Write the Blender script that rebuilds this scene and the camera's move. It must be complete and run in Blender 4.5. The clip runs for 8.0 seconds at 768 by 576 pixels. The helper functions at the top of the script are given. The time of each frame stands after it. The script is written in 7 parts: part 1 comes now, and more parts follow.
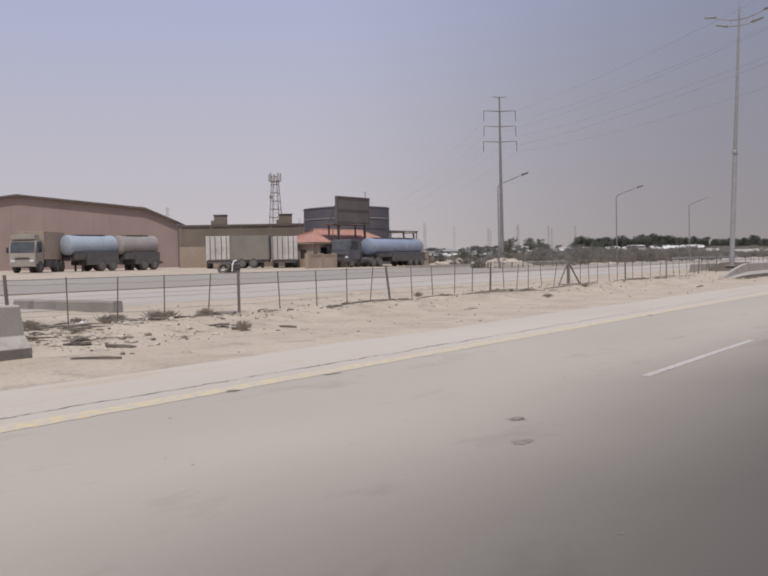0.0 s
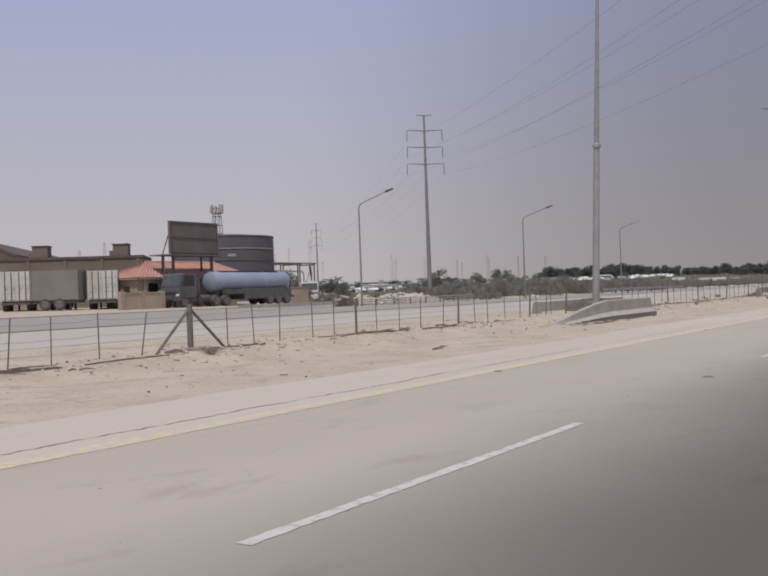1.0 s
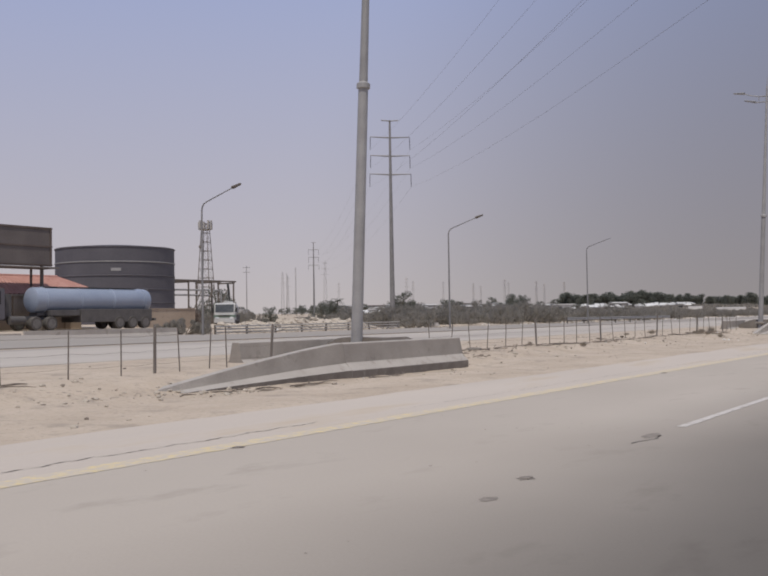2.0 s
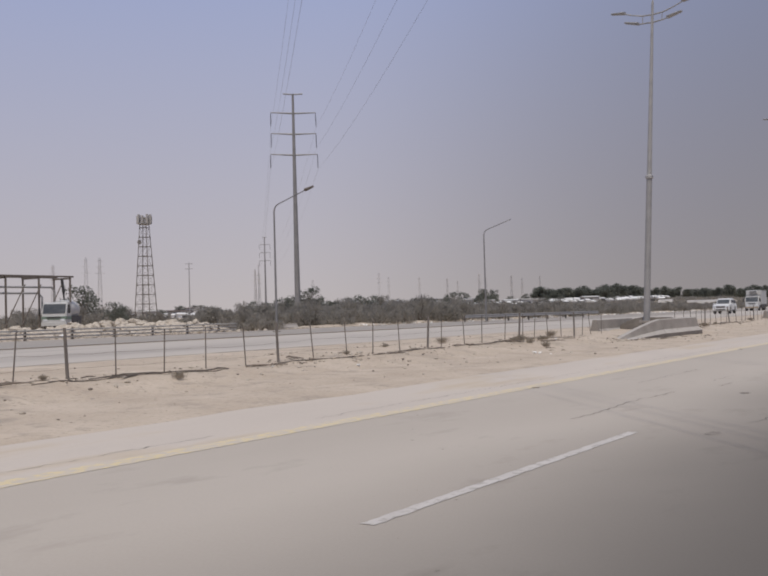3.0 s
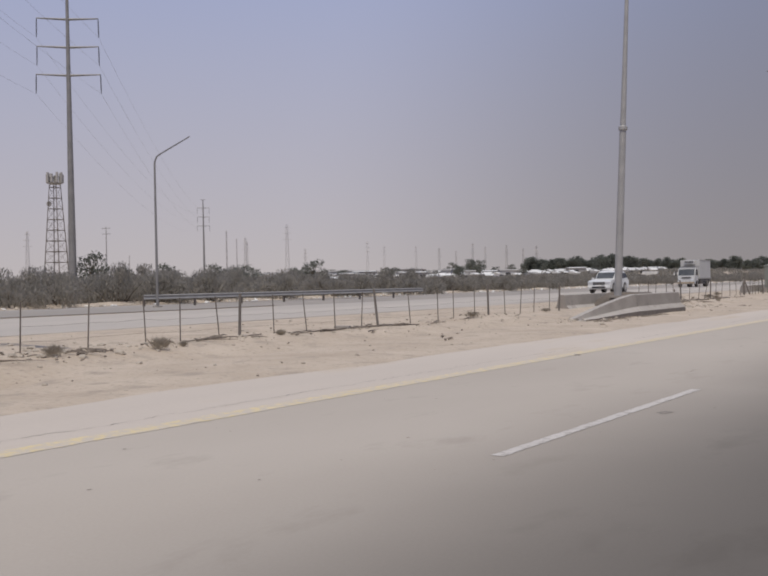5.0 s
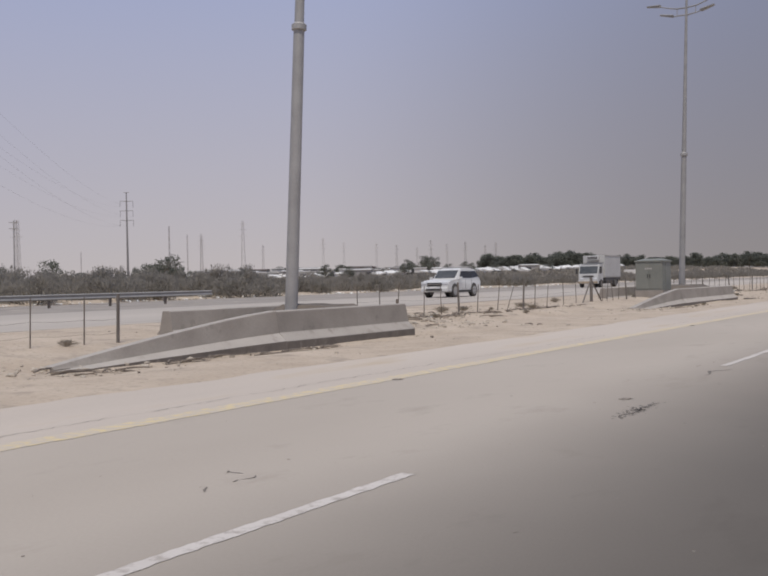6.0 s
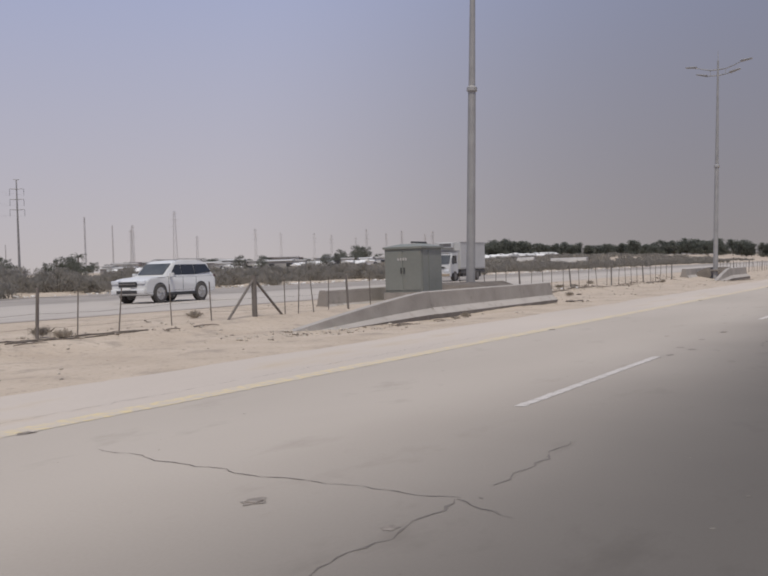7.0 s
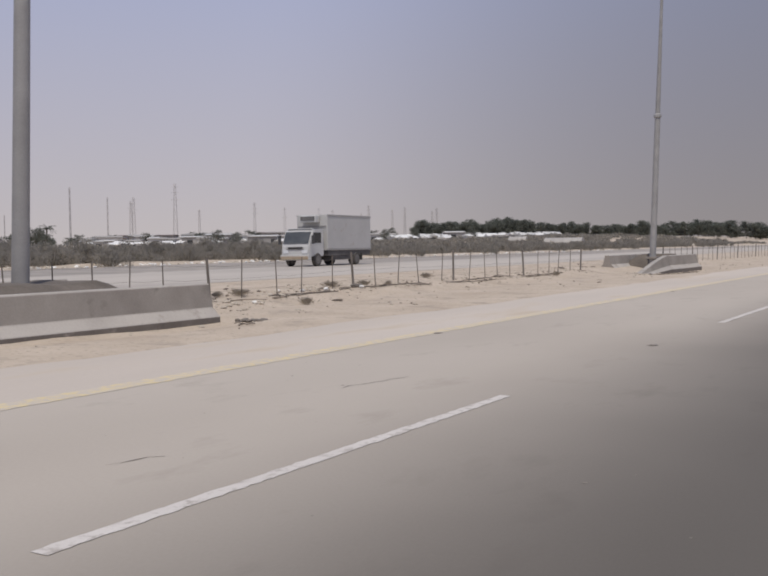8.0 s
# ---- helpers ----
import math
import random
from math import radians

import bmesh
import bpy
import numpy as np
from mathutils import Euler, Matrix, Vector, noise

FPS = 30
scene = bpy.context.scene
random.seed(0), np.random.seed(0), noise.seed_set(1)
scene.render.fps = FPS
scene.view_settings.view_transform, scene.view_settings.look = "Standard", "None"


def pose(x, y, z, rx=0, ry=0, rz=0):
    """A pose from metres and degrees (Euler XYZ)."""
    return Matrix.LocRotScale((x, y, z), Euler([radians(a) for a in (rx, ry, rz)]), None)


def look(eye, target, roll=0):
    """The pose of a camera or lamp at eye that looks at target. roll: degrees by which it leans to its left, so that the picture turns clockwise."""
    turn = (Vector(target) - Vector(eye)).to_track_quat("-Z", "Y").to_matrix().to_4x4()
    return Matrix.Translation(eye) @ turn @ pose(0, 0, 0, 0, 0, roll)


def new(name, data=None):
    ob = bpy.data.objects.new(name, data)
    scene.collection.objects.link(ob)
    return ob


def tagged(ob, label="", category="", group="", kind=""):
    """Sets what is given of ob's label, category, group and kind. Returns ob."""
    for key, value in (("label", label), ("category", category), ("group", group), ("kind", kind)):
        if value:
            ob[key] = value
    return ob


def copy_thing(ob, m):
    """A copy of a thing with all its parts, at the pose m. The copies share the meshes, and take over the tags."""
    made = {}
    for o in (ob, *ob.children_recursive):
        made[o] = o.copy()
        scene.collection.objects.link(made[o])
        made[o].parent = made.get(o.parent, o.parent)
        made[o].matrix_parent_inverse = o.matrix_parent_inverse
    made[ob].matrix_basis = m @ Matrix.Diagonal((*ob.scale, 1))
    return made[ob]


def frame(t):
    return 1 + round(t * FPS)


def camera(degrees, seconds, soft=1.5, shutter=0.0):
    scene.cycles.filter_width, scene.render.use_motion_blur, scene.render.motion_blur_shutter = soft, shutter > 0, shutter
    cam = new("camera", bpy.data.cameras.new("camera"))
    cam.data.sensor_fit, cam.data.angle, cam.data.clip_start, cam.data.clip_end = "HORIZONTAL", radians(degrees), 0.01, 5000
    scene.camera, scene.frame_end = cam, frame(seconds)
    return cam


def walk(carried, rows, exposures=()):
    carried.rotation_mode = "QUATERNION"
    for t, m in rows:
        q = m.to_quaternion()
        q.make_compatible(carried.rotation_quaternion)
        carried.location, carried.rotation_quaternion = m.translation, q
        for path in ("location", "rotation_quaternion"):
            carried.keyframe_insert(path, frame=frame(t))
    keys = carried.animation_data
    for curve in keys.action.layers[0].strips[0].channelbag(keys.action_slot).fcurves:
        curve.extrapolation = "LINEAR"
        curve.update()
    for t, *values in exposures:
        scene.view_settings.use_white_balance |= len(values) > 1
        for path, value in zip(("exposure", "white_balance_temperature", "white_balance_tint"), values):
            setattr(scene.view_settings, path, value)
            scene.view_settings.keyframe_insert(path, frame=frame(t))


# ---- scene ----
EXPOSURE = 0.0
FOV, EYE = 43.34, 1.468
# seconds, metres along the road, yaw, pitch, roll
ROWS = [
    (0.0, -0.99, 33.59, -1.60, 1.24),
    (0.5, 10.11, 29.73, -1.44, 0.23),
    (1.0, 21.18, 32.52, 0.33, 2.04),
    (1.5, 32.22, 33.26, 0.32, 1.16),
    (2.0, 43.22, 34.21, 1.72, 0.88),
    (2.2, 47.62, 33.38, 2.32, 1.25),
    (3.3, 71.69, 33.68, 0.68, 1.69),
    (3.5, 76.06, 34.59, -0.20, 0.67),
    (4.0, 86.94, 33.07, -0.24, 1.00),
    (4.2, 91.28, 34.38, -1.08, 0.73),
    (5.3, 115.09, 34.36, 0.45, 1.31),
    (5.5, 119.40, 33.67, 0.91, 1.50),
    (6.0, 130.16, 33.09, -0.45, 1.22),
    (6.5, 140.89, 31.16, -0.36, 0.74),
    (7.0, 151.59, 30.20, -1.11, 1.76),
    (7.5, 162.25, 31.73, -2.24, 3.87),
    (8.0, 172.89, 31.24, -2.45, 0.83),
]
cam = camera(FOV, 8.0, soft=2.0)
walk(cam, [(t, pose(0, y, EYE, 90 + pitch, roll, yaw)) for t, y, yaw, pitch, roll in ROWS], exposures=[(0.0, EXPOSURE + 0.12), (0.5, EXPOSURE + 0.0), (1.2, EXPOSURE + 0.03), (3.3, EXPOSURE - 0.03), (6.5, EXPOSURE - 0.02), (8.0, EXPOSURE + 0.02)])

# ---- sky and sun ----
SUN_TO = Vector((0.21, -0.39, 1.0)).normalized()   # the way to the sun
world = bpy.data.worlds.new("sky")
scene.world = world
world.use_nodes = True
wn, wl = world.node_tree.nodes, world.node_tree.links
wn.clear()
sky = wn.new("ShaderNodeTexSky")
sky.sky_type = "NISHITA"
sky.sun_disc = False
sky.sun_elevation = math.asin(SUN_TO.z)
sky.sun_rotation = math.atan2(SUN_TO.x, SUN_TO.y)
sky.altitude, sky.air_density, sky.dust_density, sky.ozone_density = 0.0, 1.0, 1.5, 1.5
bg = wn.new("ShaderNodeBackground")
bg.inputs["Strength"].default_value = 1.0
wo = wn.new("ShaderNodeOutputWorld")
# dust haze: thick and pale near the horizon, thinning upwards, brighter on the sun's side
way = wn.new("ShaderNodeTexCoord")
sep = wn.new("ShaderNodeSeparateXYZ")
wl.new(way.outputs["Generated"], sep.inputs[0])


def ranged(src, a, b, c, d, smooth=True):
    r = wn.new("ShaderNodeMapRange")
    r.interpolation_type = "SMOOTHSTEP" if smooth else "LINEAR"
    r.inputs[1].default_value, r.inputs[2].default_value, r.inputs[3].default_value, r.inputs[4].default_value = a, b, c, d
    wl.new(src, r.inputs[0])
    return r.outputs[0]


def blended(fac, a, b):
    m = wn.new("ShaderNodeMix")
    m.data_type = "RGBA"
    wl.new(fac, m.inputs[0])
    for k, v in ((6, a), (7, b)):
        if isinstance(v, tuple):
            m.inputs[k].default_value = (*v, 1)
        else:
            wl.new(v, m.inputs[k])
    return m.outputs[2]


HAZE_LOW, HAZE_HIGH, SKY_POWER = (0.482, 0.440, 0.438), (0.300, 0.352, 0.555), 0.10
haze = blended(ranged(sep.outputs[2], 0.0, 0.36, 0, 1, False), HAZE_LOW, HAZE_HIGH)
side = wn.new("ShaderNodeVectorMath")
side.operation = "SCALE"
wl.new(haze, side.inputs[0])
wl.new(ranged(sep.outputs[1], 0.76, 1.03, 1.07, 0.55), side.inputs["Scale"])
dim = wn.new("ShaderNodeVectorMath")
dim.operation = "SCALE"
dim.inputs["Scale"].default_value = SKY_POWER
wl.new(sky.outputs[0], dim.inputs[0])
wl.new(blended(ranged(sep.outputs[2], 0.30, 0.95, 0, 1), side.outputs[0], dim.outputs[0]), bg.inputs[0])
wl.new(bg.outputs[0], wo.inputs[0])
sun_data = bpy.data.lights.new("sun", "SUN")
sun_data.energy, sun_data.angle, sun_data.color = 2.6, radians(0.5), (1.0, 0.947, 0.86)
sun = new("sun", sun_data)
sun.matrix_world = look(SUN_TO * 60, (0, 0, 0))


# ---- materials ----
def mat(name, a, b, rough=0.85, metal=0.0, scale=1.0, fine=18.0, bump=0.15, third=None, spot=0.62, spots=3.0, dist=0.01, wob=None, speck=None):
    """A surface of colours a and b mixed by coarse and fine noise; third: a colour for worn spots or stains."""
    m = bpy.data.materials.new(name)
    m.use_nodes = True
    n, l = m.node_tree.nodes, m.node_tree.links
    bsdf = n["Principled BSDF"]
    geo = n.new("ShaderNodeTexCoord")
    src = geo.outputs["Object"]
    if wob:
        mp = n.new("ShaderNodeMapping")
        mp.inputs["Scale"].default_value = wob
        l.new(src, mp.inputs[0])
        src = mp.outputs[0]
    n1, n2 = n.new("ShaderNodeTexNoise"), n.new("ShaderNodeTexNoise")
    n1.inputs["Scale"].default_value, n2.inputs["Scale"].default_value = scale, fine
    n1.inputs["Detail"].default_value, n2.inputs["Detail"].default_value = 5, 4
    l.new(src, n1.inputs["Vector"])
    l.new(src, n2.inputs["Vector"])
    add = n.new("ShaderNodeMath")
    add.operation = "MULTIPLY_ADD"
    add.inputs[1].default_value = 0.45
    l.new(n2.outputs[0], add.inputs[0])
    l.new(n1.outputs[0], add.inputs[2])
    ramp = n.new("ShaderNodeMapRange")
    ramp.inputs[1].default_value, ramp.inputs[2].default_value = 0.5, 0.95
    l.new(add.outputs[0], ramp.inputs[0])
    info = n.new("ShaderNodeObjectInfo")
    mix = n.new("ShaderNodeMix")
    mix.data_type = "RGBA"
    mix.inputs[6].default_value, mix.inputs[7].default_value = (*a, 1), (*b, 1)
    l.new(ramp.outputs[0], mix.inputs[0])
    out = mix.outputs[2]
    if third:
        n3 = n.new("ShaderNodeTexNoise")
        n3.inputs["Scale"].default_value, n3.inputs["Detail"].default_value, n3.inputs["Roughness"].default_value = spots, 6, 0.65
        l.new(src, n3.inputs["Vector"])
        r3 = n.new("ShaderNodeMapRange")
        r3.inputs[1].default_value, r3.inputs[2].default_value = spot - 0.06, spot + 0.06
        l.new(n3.outputs[0], r3.inputs[0])
        m3 = n.new("ShaderNodeMix")
        m3.data_type = "RGBA"
        m3.inputs[7].default_value = (*third, 1)
        l.new(out, m3.inputs[6])
        l.new(r3.outputs[0], m3.inputs[0])
        out = m3.outputs[2]
    if speck:
        # fine grit and droppings of a darker tone
        n4 = n.new("ShaderNodeTexNoise")
        n4.inputs["Scale"].default_value, n4.inputs["Detail"].default_value = 9.0, 7
        l.new(geo.outputs["Object"], n4.inputs["Vector"])
        r4 = n.new("ShaderNodeMapRange")
        r4.inputs[1].default_value, r4.inputs[2].default_value = 0.58, 0.72
        l.new(n4.outputs[0], r4.inputs[0])
        m4 = n.new("ShaderNodeMix")
        m4.data_type = "RGBA"
        m4.inputs[7].default_value = (*speck, 1)
        l.new(out, m4.inputs[6])
        l.new(r4.outputs[0], m4.inputs[0])
        out = m4.outputs[2]
    # each object a touch lighter or darker
    hsv = n.new("ShaderNodeHueSaturation")
    vr = n.new("ShaderNodeMapRange")
    vr.inputs[3].default_value, vr.inputs[4].default_value = 0.92, 1.08
    l.new(info.outputs["Random"], vr.inputs[0])
    l.new(vr.outputs[0], hsv.inputs["Value"])
    l.new(out, hsv.inputs["Color"])
    l.new(hsv.outputs[0], bsdf.inputs["Base Color"])
    bsdf.inputs["Roughness"].default_value, bsdf.inputs["Metallic"].default_value = rough, metal
    if bump:
        bp = n.new("ShaderNodeBump")
        bp.inputs["Strength"].default_value, bp.inputs["Distance"].default_value = bump, dist
        l.new(add.outputs[0], bp.inputs["Height"])
        l.new(bp.outputs[0], bsdf.inputs["Normal"])
    return m


SAND = mat("sand", (0.385, 0.312, 0.24), (0.485, 0.405, 0.322), 0.95, scale=0.6, fine=11, bump=0.9, dist=0.06, third=(0.33, 0.275, 0.22), spot=0.60, spots=1.1, speck=(0.27, 0.225, 0.18))
DUST = mat("dusty_shoulder", (0.455, 0.397, 0.342), (0.525, 0.46, 0.397), 0.92, scale=0.35, fine=40, bump=0.2, third=(0.47, 0.39, 0.30), spot=0.6, spots=0.7, wob=(1, 0.25, 1))
ASPHALT = mat("dusty_asphalt", (0.415, 0.363, 0.308), (0.468, 0.413, 0.354), 0.9, scale=0.3, fine=60, bump=0.22, dist=0.006, third=(0.392, 0.342, 0.289), spot=0.63, spots=1.2, wob=(1, 0.45, 1))


def dim_lanes(m):
    """Dust lies thick by the median; tyre-swept lanes also hold the view's right-edge dimming, painted in."""
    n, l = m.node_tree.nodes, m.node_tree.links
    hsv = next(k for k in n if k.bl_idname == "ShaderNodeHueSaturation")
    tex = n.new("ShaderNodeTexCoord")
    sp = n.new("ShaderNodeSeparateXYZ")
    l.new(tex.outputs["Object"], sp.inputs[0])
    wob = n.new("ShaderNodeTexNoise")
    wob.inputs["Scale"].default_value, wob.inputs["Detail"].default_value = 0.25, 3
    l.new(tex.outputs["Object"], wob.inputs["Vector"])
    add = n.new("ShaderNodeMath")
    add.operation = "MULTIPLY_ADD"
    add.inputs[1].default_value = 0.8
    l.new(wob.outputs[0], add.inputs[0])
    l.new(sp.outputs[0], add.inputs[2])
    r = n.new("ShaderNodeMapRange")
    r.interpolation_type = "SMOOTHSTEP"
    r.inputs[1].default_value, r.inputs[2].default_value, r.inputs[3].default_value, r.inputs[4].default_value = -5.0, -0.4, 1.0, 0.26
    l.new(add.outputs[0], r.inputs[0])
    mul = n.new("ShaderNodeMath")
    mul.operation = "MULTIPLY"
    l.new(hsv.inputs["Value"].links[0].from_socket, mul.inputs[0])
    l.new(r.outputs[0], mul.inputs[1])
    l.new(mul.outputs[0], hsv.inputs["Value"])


dim_lanes(ASPHALT)
DARKCONC = mat("dark_concrete", (0.125, 0.108, 0.094), (0.185, 0.162, 0.142), 0.92, scale=2.2, fine=24, bump=0.35, third=(0.27, 0.24, 0.21), spot=0.62, spots=2.5)
SOIL = mat("dark_soil", (0.095, 0.079, 0.065), (0.15, 0.126, 0.105), 0.95, scale=1.5, fine=14, bump=0.6, dist=0.04)
ASPHALT2 = mat("worn_asphalt", (0.265, 0.238, 0.21), (0.325, 0.295, 0.262), 0.9, scale=0.1, fine=20, bump=0.2, third=(0.31, 0.27, 0.23), spot=0.58, spots=0.15, wob=(1, 0.1, 1))
LIGHTROAD = mat("dusty_lane", (0.375, 0.336, 0.298), (0.455, 0.41, 0.362), 0.9, scale=0.15, fine=20, bump=0.2, third=(0.30, 0.265, 0.235), spot=0.6, spots=0.2, wob=(1, 0.1, 1))
VERGE = mat("packed_grey_dirt", (0.235, 0.21, 0.187), (0.315, 0.283, 0.252), 0.95, scale=0.35, fine=9, bump=0.4, dist=0.03, third=(0.38, 0.335, 0.285), spot=0.6, spots=0.5)
CRACK = mat("crack_tar", (0.11, 0.096, 0.084), (0.18, 0.157, 0.137), 0.9, scale=4)
TARSPOT = mat("tar_spot", (0.16, 0.138, 0.118), (0.26, 0.225, 0.192), 0.9, scale=8)
WHITELINE = mat("white_road_paint", (0.49, 0.452, 0.415), (0.55, 0.51, 0.472), 0.75, scale=1.5, fine=50, third=(0.36, 0.32, 0.285), spot=0.57, spots=8)
YELLOWLINE = mat("yellow_road_paint", (0.56, 0.457, 0.258), (0.585, 0.482, 0.288), 0.8, scale=1.0, fine=40, third=(0.475, 0.415, 0.345), spot=0.475, spots=7)
CONCRETE = mat("weathered_concrete", (0.225, 0.20, 0.177), (0.31, 0.28, 0.247), 0.9, scale=1.2, fine=30, bump=0.35, third=(0.19, 0.17, 0.15), spot=0.64, spots=1.6)
GALV = mat("galvanised_steel", (0.27, 0.262, 0.255), (0.345, 0.335, 0.325), 0.6, metal=0.2, scale=2.0, fine=30, bump=0.05)
RUST = mat("rusty_steel", (0.105, 0.088, 0.074), (0.18, 0.15, 0.125), 0.85, scale=6, fine=60)
WOODPOST = mat("weathered_wood", (0.125, 0.108, 0.094), (0.20, 0.176, 0.155), 0.9, scale=5, fine=60, wob=(3, 3, 0.4))
STONE = mat("limestone_rubble", (0.36, 0.31, 0.25), (0.50, 0.44, 0.37), 0.95, scale=4, fine=30, bump=0.5)
DRYWOOD = mat("dry_twig", (0.13, 0.105, 0.085), (0.25, 0.21, 0.17), 0.9, scale=8)
DRYBUSH = mat("dry_scrub", (0.42, 0.365, 0.295), (0.50, 0.44, 0.36), 0.95, scale=3)
# besides dust, these two leaf colours are lifted to carry distance haze
SHRUBLEAF = mat("dusty_hazed_foliage", (0.285, 0.263, 0.224), (0.342, 0.317, 0.276), 0.9, scale=0.8, fine=9, bump=0)
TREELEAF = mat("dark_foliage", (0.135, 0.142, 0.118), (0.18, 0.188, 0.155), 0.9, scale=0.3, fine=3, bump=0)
DRYTWIG = mat("dry_brown_brush", (0.19, 0.15, 0.12), (0.27, 0.215, 0.175), 0.95, scale=2, bump=0)
YARDBOX = mat("chalky_container_paint", (0.48, 0.46, 0.43), (0.58, 0.56, 0.525), 0.75, scale=0.8, fine=14, third=(0.32, 0.265, 0.215), spot=0.67, spots=2.5)
DARKRUST = mat("dark_rust", (0.14, 0.115, 0.095), (0.20, 0.165, 0.135), 0.9, scale=6)
RAILPALE = mat("pale_zinc_rail", (0.42, 0.40, 0.375), (0.50, 0.48, 0.45), 0.7, scale=2, third=(0.22, 0.18, 0.15), spot=0.62)
BARK = mat("bark", (0.10, 0.08, 0.06), (0.17, 0.14, 0.105), 0.95, scale=3)
TRASH = mat("litter", (0.65, 0.63, 0.60), (0.80, 0.79, 0.76), 0.6, scale=6)
PINKWALL = mat("pinkish_cladding", (0.275, 0.20, 0.178), (0.33, 0.245, 0.22), 0.8, scale=0.3, fine=6, bump=0.05)
TANWALL = mat("tan_render", (0.30, 0.235, 0.175), (0.38, 0.305, 0.235), 0.92, scale=0.4, fine=12, bump=0.15, third=(0.24, 0.19, 0.15), spot=0.63)
BROWNWALL = mat("brown_block_wall", (0.155, 0.125, 0.10), (0.215, 0.175, 0.14), 0.92, scale=0.3, fine=10, bump=0.15)
PALECONC = mat("pale_concrete", (0.33, 0.30, 0.27), (0.41, 0.375, 0.34), 0.92, scale=1.0, fine=25, third=(0.27, 0.24, 0.21), spot=0.62, spots=1.4)
DARKROOF = mat("dark_roof_edge", (0.09, 0.065, 0.055), (0.13, 0.10, 0.085), 0.7, scale=1)
REDTILE = mat("red_roof_tile", (0.37, 0.185, 0.15), (0.46, 0.26, 0.215), 0.85, scale=0.8, fine=12, third=(0.33, 0.15, 0.115), spot=0.62)
DARKTANK = mat("dark_steel_tank", (0.085, 0.08, 0.09), (0.12, 0.112, 0.125), 0.6, scale=0.25, fine=5, bump=0.05)
BOARD = mat("billboard_back", (0.115, 0.097, 0.09), (0.16, 0.137, 0.125), 0.8, scale=0.5, fine=8)
WHITEBOX = mat("white_container_paint", (0.43, 0.42, 0.405), (0.49, 0.48, 0.462), 0.6, scale=0.8, fine=14, third=(0.36, 0.30, 0.25), spot=0.68, spots=2)
GREYBOX = mat("grey_green_container_paint", (0.175, 0.162, 0.137), (0.22, 0.205, 0.175), 0.7, scale=0.5, fine=10)
BLUETANK = mat("blue_tank_paint", (0.25, 0.29, 0.37), (0.31, 0.35, 0.43), 0.3, scale=0.5, fine=8, bump=0.03)
PALEBLUE = mat("pale_blue_tank_paint", (0.29, 0.335, 0.385), (0.36, 0.40, 0.445), 0.45, scale=0.5, fine=8, bump=0.03)
GREYTANK = mat("greyish_tank_paint", (0.25, 0.22, 0.205), (0.34, 0.305, 0.285), 0.5, scale=0.5, fine=8, bump=0.03)
CHASSIS = mat("dark_chassis", (0.075, 0.07, 0.069), (0.115, 0.107, 0.102), 0.85, scale=2)
RUBBER = mat("tyre_rubber", (0.062, 0.056, 0.051), (0.10, 0.091, 0.083), 0.9, scale=6)
STEEL = mat("wheel_steel", (0.12, 0.113, 0.105), (0.19, 0.178, 0.168), 0.6, metal=0.3, scale=4, bump=0.03)
WHITECAR = mat("white_car_paint", (0.58, 0.575, 0.56), (0.64, 0.635, 0.62), 0.3, scale=1, fine=6, bump=0)
CABWHITE = mat("off_white_cab_paint", (0.46, 0.455, 0.445), (0.55, 0.545, 0.53), 0.45, scale=1, fine=8, third=(0.40, 0.36, 0.31), spot=0.68)
SANDYPAINT = mat("sand_caked_paint", (0.30, 0.235, 0.165), (0.38, 0.31, 0.23), 0.85, scale=3, fine=14)
CREAM = mat("cream_cab_paint", (0.27, 0.245, 0.205), (0.35, 0.32, 0.27), 0.5, scale=1, fine=8, third=(0.34, 0.28, 0.20), spot=0.64)
DARKGLASS = mat("tinted_glass", (0.012, 0.014, 0.016), (0.02, 0.022, 0.025), 0.08, scale=1, bump=0)
GREENBAND = mat("dull_green_paint", (0.13, 0.19, 0.15), (0.18, 0.24, 0.195), 0.5, scale=2)
# sky reflection is painted in as a lighter grey than the side glass
WINDSCREEN = mat("sky_grey_windscreen", (0.055, 0.06, 0.064), (0.10, 0.104, 0.106), 0.12, scale=1.5, bump=0)
DARKROOT = mat("dead_root", (0.10, 0.083, 0.068), (0.18, 0.15, 0.122), 0.95, scale=6)
LAMPGLASS = mat("lamp_lens", (0.55, 0.56, 0.58), (0.70, 0.71, 0.72), 0.15, scale=3, bump=0)
DARKLENS = mat("dark_tail_lens", (0.06, 0.02, 0.02), (0.10, 0.03, 0.03), 0.25, scale=3, bump=0)
BLACKTRIM = mat("black_trim", (0.035, 0.034, 0.034), (0.055, 0.053, 0.052), 0.6, scale=5)
ALLOY = mat("dusty_alloy", (0.36, 0.35, 0.34), (0.46, 0.45, 0.44), 0.45, metal=0.4, scale=4, bump=0.02)
CHROME = mat("chrome", (0.6, 0.6, 0.6), (0.7, 0.7, 0.7), 0.15, metal=1.0, scale=5, bump=0)
KIOSK = mat("grey_green_kiosk_paint", (0.182, 0.187, 0.164), (0.22, 0.225, 0.20), 0.55, scale=0.8, fine=9, bump=0.04, third=(0.21, 0.20, 0.165), spot=0.66)
SHEDWHITE = mat("white_sheeting", (0.46, 0.45, 0.435), (0.58, 0.57, 0.55), 0.7, scale=0.1, fine=1, third=(0.42, 0.40, 0.38), spot=0.6, spots=0.1)
